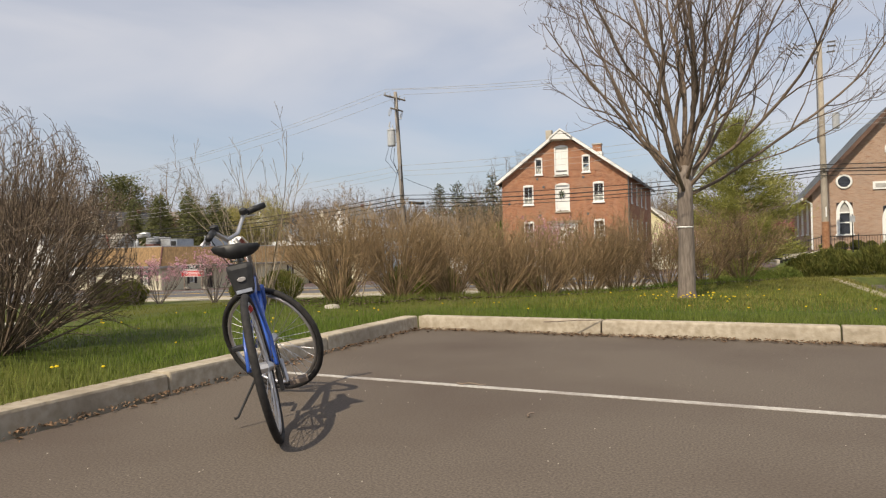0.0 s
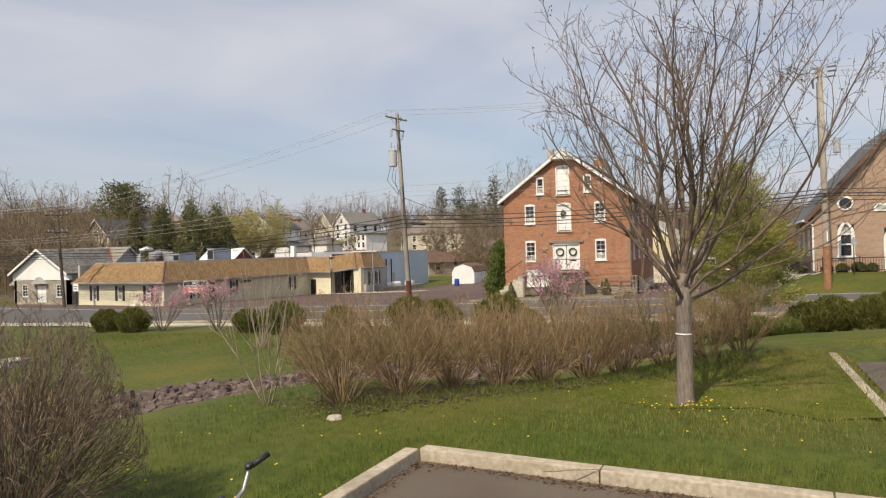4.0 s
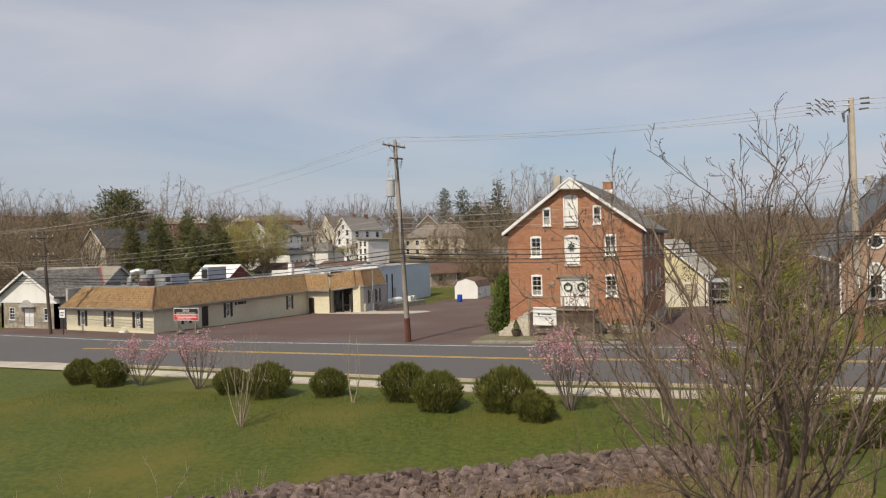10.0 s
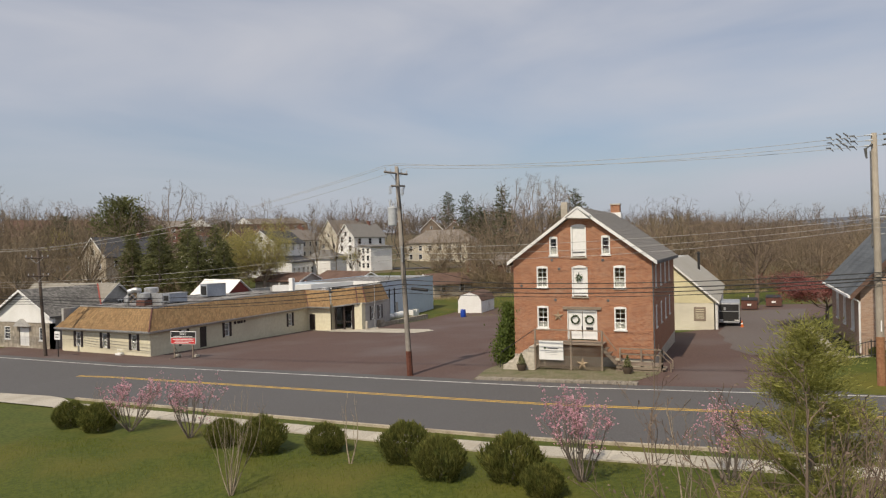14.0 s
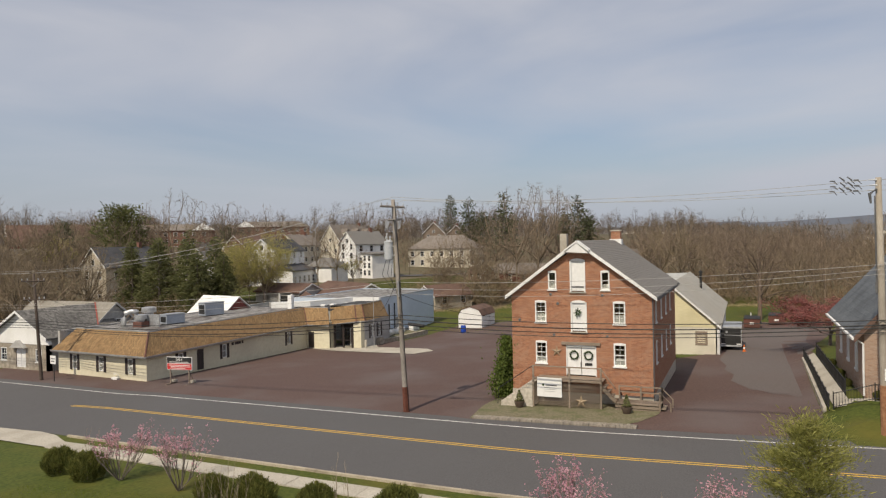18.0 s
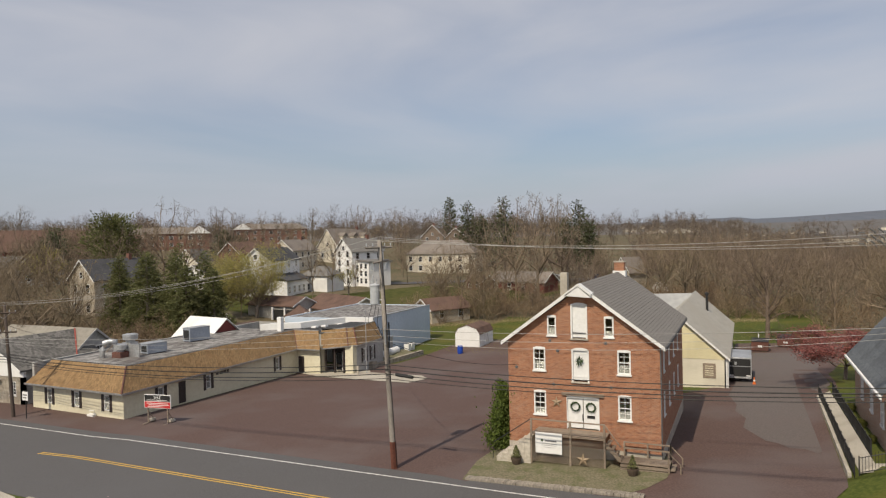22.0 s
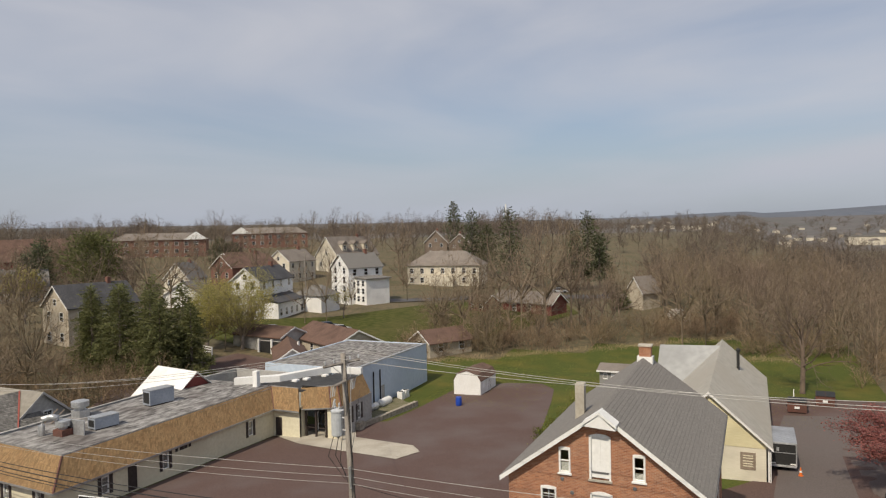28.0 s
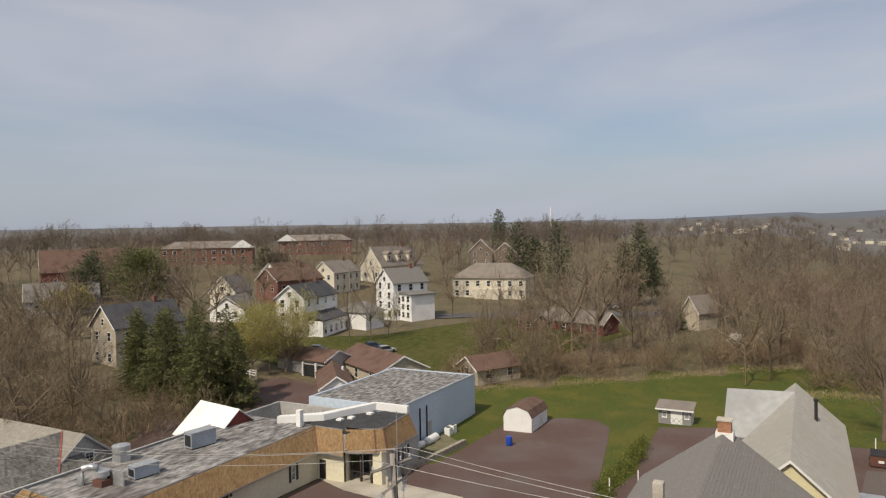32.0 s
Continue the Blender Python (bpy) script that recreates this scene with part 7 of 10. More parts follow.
def blades(name, n, place, size, material, label, wide=0.18, lean=0.35):
    rnd, m = random.Random(len(name) * 7), Mesh()
    for i in range(n):
        x, y = place(rnd)
        z, a, h = land(x, y) - 0.01, rnd.uniform(0, 6.283), size * rnd.uniform(0.5, 1.4)
        w, t = h * wide, rnd.gauss(0, lean) * h
        c, s = math.cos(a), math.sin(a)
        m.add([(x - w * c * 0.5, y - w * s * 0.5, z), (x + w * c * 0.5, y + w * s * 0.5, z), (x + t * s, y - t * c, z + h)], [(0, 1, 2)])
    return solid(name, m, material, label, "grass", "stuff")


MULCH_LINE = [(-6.2, 9.7), (-5.0, 11.4), (-3.7, 12.8), (-2.6, 14.1), (-1.5, 15.4), (-0.4, 16.7)]


def bay_lawn(rnd):
    while True:
        x, y = rnd.uniform(-9, 3), rnd.uniform(1.5, 15)
        d = max(-4.25 - x, y - 8.3 + 0.065 * (x + 4))
        if d > 0 and rnd.random() < math.exp(-d / 2.6):
            return x, y


blades("lawn_grass", 66000, bay_lawn, 0.06, BLADE, "fresh green uncut grass beside the kerb", 0.11, 0.45)
blades("hedge_grass", 12000, lambda r: (lambda k, u: (MULCH_LINE[k][0] + (MULCH_LINE[k + 1][0] - MULCH_LINE[k][0]) * u + 0.22 + r.gauss(0, 0.3), MULCH_LINE[k][1] + (MULCH_LINE[k + 1][1] - MULCH_LINE[k][1]) * u - 0.3 + r.gauss(0, 0.3)))(r.randrange(5), r.random()), 0.13, BLADE, "longer grass at the foot of the shrub row", 0.07, 0.4)
blades("ditch_grass", 9000, lambda r: (lambda x: (x, ditch(x) + 1.25 + r.gauss(0.1, 0.4)) if r.random() < 0.75 else (x, ditch(x) - 1.5 + r.gauss(0, 0.35)))(r.uniform(-18.5, -1.5)), 0.13, REED, "tan dead grass edging the ditch", 0.07)
blades("reeds", 11000, lambda r: (lambda v: (-23.0 + 6.2 * v + r.gauss(0, 0.45), 15.6 - 1.7 * v + r.gauss(0, 0.6)))(r.random()), 0.5, REED, "dry tan reeds in the ditch", 0.035, 0.16)
THIN = leafy(islands(mat("thin_turf", (0.17, 0.19, 0.035), (0.28, 0.265, 0.07), 2, 0.9, c3=(0.32, 0.255, 0.10), big=0.3), 0.3))
blades("thin_turf", 46000, lambda r: (lambda y: (r.uniform(max(-4.6 + 0.8 * (y - 11.0), -4.2), 1.55 if y < 17.3 else 6.5), y))(r.uniform(9.3, 22.5)), 0.06, THIN, "thin straw-flecked turf under the maple", 0.16, 0.6)
TURF = leafy(islands(mat("bank_turf", (0.088, 0.118, 0.006), (0.145, 0.168, 0.014), 2, 0.9, c3=(0.18, 0.16, 0.03), big=0.3), 0.3))
blades("bank_grass", 34000, lambda r: (lambda x: (x, 32.2 + 0.07 * x - abs(r.gauss(0, 5.0))))(r.uniform(-36, -3)), 0.085, TURF, "coarse spring grass on the roadside bank", 0.14, 0.6)
rd = random.Random(31)
dn = Mesh()
for i in range(110):
    if i < 35:
        x, y = rd.gauss(-1.23, 0.35), rd.gauss(11.0, 0.25)
    else:
        x, y = bay_lawn(rd)
    z = land(x, y) + rd.uniform(0.03, 0.1)
    r = rd.uniform(0.010, 0.017)
    dn.lathe([(0.002, 0), (r, 0.006), (r * 0.8, 0.014), (0.002, 0.016)], 6, (x, y, z))
solid("dandelions", dn, DANDEL, "yellow dandelion heads in the grass", "flowers", "stuff")


def mulch():
    rnd, m = random.Random(44), Mesh()
    for i in range(8000):
        k = rnd.randrange(5)
        a, b = Vector(MULCH_LINE[k]), Vector(MULCH_LINE[k + 1])
        p = a.lerp(b, rnd.random()) + Vector((rnd.gauss(-0.1, 0.45), rnd.gauss(-0.05, 0.45)))
        s, w = rnd.uniform(0.02, 0.06), rnd.uniform(0, 6.283)
        c, k2, z = math.cos(w) * s, math.sin(w) * s, land(p.x, p.y) + rnd.uniform(0.03, 0.06)
        m.add([(p.x - c, p.y - k2, z), (p.x + k2 * 0.5, p.y - c * 0.5, z + 0.01), (p.x + c, p.y + k2, z), (p.x - k2 * 0.5, p.y + c * 0.5, z + 0.012)], [(0, 1, 2, 3)])
    return solid("shrub_litter", m, islands(MULCH.copy(), 0.4), "dry leaves and bark chips under the shrub row", "leaf litter", "stuff")


mulch()
st = thing("storm_drain", (-30.5, 21.6, land(-30.5, 21.6)), "concrete storm drain inlet with a flat lid", "drain")
part("lid", bx(-0.55, -0.55, 0.2, 0.55, 0.55, 0.3), CONC, st, bevel=0.03)
part("body", bx(-0.48, -0.48, -0.6, 0.48, 0.48, 0.2), GREYW, st)
solid("pale_stone", Mesh().lathe([(0.08, 0), (0.12, 0.03), (0.1, 0.07), (0.02, 0.085)], 8), CONC, "pale flat stone in the grass", "stone", at=pose(-5.8, 9.0, 0.1))


def conifer(name, x, y, z, seed, h, r, label, material, n=2600, size=0.3, bare=0.08, droop=-0.1, loose=0.25, full=0.8, fuzz=0.9, flat=0.2):
    rnd = random.Random(seed)
    t = thing(name, (x, y, z), label, "tree")
    part("trunk", Mesh().tube([(0, 0, -0.3), (0.03, 0, h * 0.5), (0, 0.02, h * 0.97)], [h * 0.018 + 0.03, h * 0.011 + 0.02, 0.015], 8), BARK, t)
    boughs, m = [], Mesh()
    k = max(18, int(h * 7))
    for i in range(k):
        u = bare + (1 - bare) * (i / k) ** 0.9
        a, l = i * 2.4 + rnd.uniform(-0.4, 0.4), r * (1 - u) ** full * rnd.uniform(1 - loose, 1 + loose) + 0.08
        b = Vector((0, 0, h * u))
        e = b + Vector((l * math.cos(a), l * math.sin(a), l * (droop + 0.35 * u)))
        boughs.append((b, e))
        m.tube([b, b.lerp(e, 0.5) + Vector((0, 0, 0.04 * l)), e], [0.012 * h * 0.2 + 0.012, 0.012, 0.005], 3, cap=False)
    part("bough", m, BARK, t)
    tot = [l for b, e in boughs for l in [(e - b).length]]
    def inside():
        b, e = rnd.choices(boughs, tot)[0]
        s = rnd.random() ** 0.6
        sway = size * fuzz
        return b.lerp(e, s) + Vector((rnd.gauss(0, sway), rnd.gauss(0, sway), rnd.gauss(0, sway * 0.5))) * (0.25 + 0.5 * s), (e - b).normalized()
    part("foliage", sprays(rnd, n, inside, size, flat, 0.35), material, t)
    return t


conifer("pine_tree", -0.4, 26.3, land(-0.4, 26.3), 51, 5.9, 2.0, "young yellow-green pine with soft needles", PINE, 40000, 0.17, 0.02, 0.22, 0.28, 0.62, 2.2, 0.075)
for i, (x, y, k) in enumerate(((0.1, 24.4, 0.6), (1.75, 25.6, 0.8), (2.35, 25.9, 0.8), (3.55, 25.4, 0.85), (4.3, 25.5, 0.9), (5.8, 25.2, 0.9), (7.2, 25.4, 0.95), (-0.9, 23.9, 0.55), (0.9, 24.2, 0.5))):
    b = thing("juniper_bush", (x, y, land(x, y)), "low spreading green juniper bush", "bush", "junipers beside the bay")
    b.matrix_basis = pose(x, y, land(x, y) - 0.02, 0, 0, 50 * i) @ Matrix.Diagonal((k * 1.15, k * 1.0, k * (0.92 if i % 2 else 1.05), 1))
    part("foliage", yew_meshes[i % 3] if 0 < i < 7 else yew_data(90 + i, 1.2, 1.0).data("foliage", JUNIPER), YEW if 0 < i < 7 else JUNIPER, b)

# ---- behind and beside the brick house ----
YELLOW_S = mat("yellow_siding", (0.62, 0.56, 0.34), (0.70, 0.64, 0.42), 4, 0.8, stretch=(0.4, 0.4, 7))
CREAMW = mat("cream_white_boards", (0.62, 0.58, 0.46), (0.70, 0.66, 0.55), 4, 0.8, stretch=(0.4, 0.4, 7))
WING_R = mat("grey_metal_roof", (0.30, 0.305, 0.30), (0.36, 0.365, 0.36), 1.4, 0.7)
METAL_R = mat("pale_metal_roof", (0.34, 0.32, 0.275), (0.42, 0.40, 0.35), 1.6, 0.7, c3=(0.37, 0.34, 0.285))
ROOF_T = mat("taupe_roof", (0.17, 0.145, 0.125), (0.25, 0.22, 0.19), 4, 0.9, stretch=(1, 3, 1))
BROWN_R = mat("brown_roof", (0.10, 0.06, 0.045), (0.17, 0.105, 0.08), 7, 0.9, stretch=(1, 3, 3))
SLATE_B = mat("blue_grey_shingle", (0.085, 0.095, 0.105), (0.15, 0.165, 0.18), 6, 0.85, rand=0.1)
TANBR_X = brick_mat("tan_brick", "x", (0.30, 0.18, 0.12), (0.43, 0.29, 0.205), (0.44, 0.39, 0.33))
# the same tan brick laid along y, in a darker tone
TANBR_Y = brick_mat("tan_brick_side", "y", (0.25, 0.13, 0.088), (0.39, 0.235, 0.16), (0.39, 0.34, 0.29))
CRIMSON = leafy(islands(mat("crimson_leaf", (0.24, 0.085, 0.075), (0.40, 0.165, 0.145), 5, 0.75), 0.35))
HEDGE_G = leafy(islands(mat("hedge_green", (0.12, 0.14, 0.03), (0.24, 0.25, 0.06), 4, 0.8), 0.4))
IVY = leafy(islands(mat("ivy_leaf", (0.085, 0.125, 0.022), (0.16, 0.205, 0.045), 4, 0.7), 0.4))
SHEDG = mat("grey_boards", (0.20, 0.20, 0.19), (0.27, 0.265, 0.255), 4, 0.85, stretch=(0.4, 0.4, 7))
PATCH = mat("grey_asphalt_patch", (0.10, 0.083, 0.076), (0.14, 0.118, 0.109), 9, 0.88, bump=0.02, c3=(0.125, 0.098, 0.09), big=0.06)
ORANGE = mat("cone_orange", (0.6, 0.13, 0.02), (0.7, 0.18, 0.03), 8, 0.6)
BLUEBIN = mat("bin_blue", (0.01, 0.05, 0.35), (0.02, 0.08, 0.45), 8, 0.5)


def yellow_building():
    b = thing("yellow_outbuilding", (-8.9, 79.6, -2.0), "yellow and cream outbuilding with pale metal roof", "building")
    W, E, A, D = 4.4, 3.3, 7.2, 28.5
    part("wall_front", wall(-W, W, -0.3, 3.0, [(2.35, 1.2, 3.5, 2.6)], 0.25), CREAMW, b, "pale cream lower front wall")
    part("gable", wall(-W, W, 3.0, E, (), 0.25, (0, A)), YELLOW_S, b, "yellow sided gable", at=pose(0, -0.03, 0))
    sg = part("notice_board", bx(2.35, -0.04, 1.2, 3.5, 0.1, 2.6), DECK, b, "brown notice board")
    for z in (2.3, 2.1, 1.85, 1.65, 1.45):
        part("text_bar", bx(2.55, -0.06, z, 3.3, -0.035, z + 0.07), CREAM, sg, "pale bar of lettering")
    for s in (-1, 1):
        part("wall_side", bx(s * W - 0.12, 0, -0.3, s * W + 0.12, D, E), WHITE, b)
        part("roof", Mesh().prism([(s * (W + 0.4), -0.3, E - 0.35), (0, -0.3, A + 0.02), (0, D, A + 0.02), (s * (W + 0.4), D, E - 0.35)], [(s * (W + 0.4), -0.3, E - 0.22), (0, -0.3, A + 0.15), (0, D, A + 0.15), (s * (W + 0.4), D, E - 0.22)]), METAL_R, b, "pale grey metal roof", fix=True)
        part("rake_trim", Mesh().prism([(s * (W + 0.4), -0.36, E - 0.4), (0, -0.36, A - 0.05), (0, -0.36, A + 0.18), (s * (W + 0.4), -0.36, E - 0.18)], [(s * (W + 0.4), -0.3, E - 0.4), (0, -0.3, A - 0.05), (0, -0.3, A + 0.18), (s * (W + 0.4), -0.3, E - 0.18)]), WHITE, b, fix=True)
    part("wall_back", wall(-W, W, -0.3, E, (), 0.25, (0, A)), WHITE, b, at=pose(0, D - 0.25, 0))
    for s in (-1, 1):
        part("wing_roof", Mesh().prism([(-6.6, 23.5 + s * 5, E), (0, 23.5 + s * 5, E), (0, 23.5, A + 0.08), (-6.6, 23.5, A - 0.1)], [(-6.6, 23.5 + s * 5, E + 0.12), (0, 23.5 + s * 5, E + 0.12), (0, 23.5, A + 0.2), (-6.6, 23.5, A + 0.02)]), WING_R, b, "pale grey metal roof", fix=True)
    part("wing", bx(-6.4, 18.8, -0.3, -W, 28.2, E + 0.05), WHITE, b)
    part("stove_pipe", Mesh().tube([(1.9, 19.2, 5.0), (1.9, 19.2, 7.6)], [0.16, 0.16], 10), DARK, b, "dark stove pipe")
    part("pipe_cap", Mesh().lathe([(0.24, 0), (0.24, 0.15), (0.05, 0.3)], 10, (1.9, 19.2, 7.6)), DARK, b)
    part("flashing", Mesh().lathe([(0.32, 0), (0.2, 0.35)], 10, (1.9, 19.2, 5.2)), WHITE, b)
    part("downpipe", Mesh().tube([(W + 0.2, -0.1, E - 0.5), (W + 0.2, -0.1, 0)], [0.05, 0.05], 6), WHITE, b)


yellow_building()


def trailer():
    t = thing("cargo_trailer", (-3.3, 82.9, land(-3.3, 83) + 0.03), "enclosed black cargo trailer with pale roof", "trailer")
    part("body", bx(-1.02, 0, 0.5, 1.02, 5.0, 2.35), DARK, t, "black metal body", bevel=0.04)
    part("roof", bx(-1.06, -0.03, 2.35, 1.06, 5.05, 2.45), GALV, t, "pale aluminium roof", bevel=0.03)
    for x in (-1.0, 1.0):
        part("corner_post", bx(x - 0.05, -0.04, 0.5, x + 0.05, 0.02, 2.35), GALV, t)
        w = part("wheel", Mesh().tube([(x * 1.02 - 0.1, 2.6, 0.34), (x * 1.02 + 0.1, 2.6, 0.34)], [0.34, 0.34], 16), RUBBER, t)
        part("rim", Mesh().tube([(x * 1.02 - 0.11, 2.6, 0.34), (x * 1.02 + 0.11, 2.6, 0.34)], [0.2, 0.2], 12), GALV, w)
        part("tail_light", bx(x * 0.75 - 0.2, -0.05, 0.62, x * 0.75 + 0.2, -0.02, 0.72), WHITE, t)
    for z in (0.5, 1.55, 2.3):
        part("trim_bar", bx(-1.0, -0.05, z, 1.0, -0.01, z + 0.06), GALV, t)
    part("emblem", bx(-0.5, -0.03, 1.7, -0.3, -0.008, 2.0), GALV, t)
    part("bumper", bx(-1.0, -0.1, 0.4, 1.0, 0.0, 0.5), GALV, t)
    c = thing("traffic_cone", (-2.05, 82.0, land(-2, 82) + 0.03), "small orange traffic cone on asphalt", "cone")
    part("cone", Mesh().lathe([(0.2, 0), (0.2, 0.04), (0.14, 0.04), (0.03, 0.7)], 12), ORANGE, c)
    part("collar", Mesh().lathe([(0.1, 0.3), (0.08, 0.45)], 12), WHITE, c)
    for x, y, h in ((-1.1, 104.8, 1.25), (1.95, 108.4, 1.25)):
        d = thing("dumpster", (x, y, land(x, y) + 0.02), "rust-red steel dumpster with dark lids", "dumpster", "dumpsters at the end of the drive", rz=-4)
        part("bin", Mesh().prism([(-0.95, -0.6, 0.12), (0.95, -0.6, 0.12), (0.95, 0.6, 0.12), (-0.95, 0.6, 0.12)], [(-1.0, -0.75, h), (1.0, -0.75, h), (1.0, 0.75, h + 0.25), (-1.0, 0.75, h + 0.25)]), RUSTY, d, bevel=0.02)
        for s in (-0.5, 0.5):
            part("lid", Mesh().prism([(s - 0.48, -0.8, h), (s + 0.48, -0.8, h), (s + 0.48, 0.78, h + 0.26), (s - 0.48, 0.78, h + 0.26)], [(s - 0.48, -0.8, h + 0.05), (s + 0.48, -0.8, h + 0.05), (s + 0.48, 0.78, h + 0.31), (s - 0.48, 0.78, h + 0.31)]), DARK, d, "dark plastic lid")
            part("fork_pocket", bx(s * 2.06 - 0.08, -0.5, 0.7, s * 2.06 + 0.08, 0.5, 0.85), DARK, d)
        part("notice", bx(-0.25, -0.74, 0.55, 0.25, -0.70, 0.8), WHITE, d)
    b = thing("blue_barrel", (-39.9, 99.6, land(-39.9, 99.6) + 0.03), "bright blue plastic barrel on asphalt", "barrel")
    part("drum", Mesh().lathe([(0.34, 0), (0.38, 0.1), (0.4, 0.5), (0.38, 0.95), (0.34, 1.05)], 16), BLUEBIN, b)
    part("rim", Mesh().lathe([(0.36, 1.05), (0.38, 1.07), (0.38, 1.11), (0.3, 1.12)], 16), BLUEBIN, b)


trailer()


def sheds():
    s = thing("garden_shed", (-41.1, 105.4, land(-41, 105.4) - 0.05), "white gambrel garden shed with brown roof", "shed")
    prof = [(-1.95, 0), (1.95, 0), (1.95, 1.95), (1.45, 2.85), (0, 3.35), (-1.45, 2.85), (-1.95, 1.95)]
    part("body", Mesh().prism([(x, 0, z) for x, z in prof], [(x, 6.0, z) for x, z in prof]), WHITE, s, fix=True)
    for (xa, za), (xb, zb) in zip(prof[2:], prof[3:]):
        part("roof", Mesh().prism([(xa * 1.04, -0.08, za), (xb * 1.04, -0.08, zb), (xb * 1.04, 6.1, zb), (xa * 1.04, 6.1, za)], [(xa * 1.04, -0.08, za + 0.09), (xb * 1.04, -0.08, zb + 0.09), (xb * 1.04, 6.1, zb + 0.09), (xa * 1.04, 6.1, za + 0.09)]), BROWN_R, s, "brown shingle roof", fix=True)
    at = pose(1.95, 0, 0, 0, 0, 90)
    dr = part("door", bx(2.6, -0.05, 0.15, 4.0, 0.0, 1.8), WHITE, s, "white double door", at=at, bevel=0.01)
    part("door_brace", Mesh().tube([(2.65, -0.06, 0.2), (3.3, -0.06, 1.75)], [0.03, 0.03], 4).tube([(3.95, -0.06, 0.2), (3.3, -0.06, 1.75)], [0.03, 0.03], 4), GREYW, dr)
    for y in (1.4, 5.0):
        window(s, at @ pose(y, -0.0, 0.95), 0.6, 0.8, 0.0, trim=0.05)
    p = thing("pavilion_shed", (-23.0, 114.9, land(-23, 114.9)), "small grey shed with white panelled doors", "shed")
    p.matrix_basis = p.matrix_basis @ Matrix.Diagonal((0.86, 0.86, 0.9, 1))
    part("wall_front", wall(-2.4, 2.4, 0, 2.2, [(-0.6, 0.1, 1.1, 2.0)], 0.15), SHEDG, p)
    part("wall_side", bx(2.25, 0.15, 0, 2.4, 2.6, 2.2), WHITE, p)
    part("wall_side", bx(-2.4, 0.15, 0, -2.25, 2.6, 2.2), SHEDG, p)
    part("wall_back", bx(-2.25, 2.45, 0, 2.25, 2.6, 2.4), SHEDG, p)
    for x in (-0.17, 0.68):
        d = part("door", bx(x - 0.42, 0.02, 0.1, x + 0.42, 0.08, 2.0), WHITE, p, "white panelled door")
        part("cross_brace", Mesh().tube([(x - 0.36, -0.0, 0.2), (x + 0.36, 0.0, 0.95)], [0.04, 0.04], 4).tube([(x + 0.36, 0.0, 0.2), (x - 0.36, 0.0, 0.95)], [0.04, 0.04], 4), GREYW, d)
    for x in (-1.5, 1.75):
        window(p, pose(x, 0.0, 1.0), 0.7, 0.8, 0.0, trim=0.06)
    part("roof", Mesh().prism([(-2.8, -0.5, 2.15), (2.8, -0.5, 2.15), (2.8, 2.8, 2.75), (-2.8, 2.8, 2.75)], [(-2.8, -0.5, 2.3), (2.8, -0.5, 2.3), (2.8, 2.8, 2.95), (-2.8, 2.8, 2.95)]), ROOF_T, p, "grey-brown shingled pent roof", fix=True)
    part("fascia", bx(-2.8, -0.53, 2.1, 2.8, -0.49, 2.32), WHITE, p)


sheds()


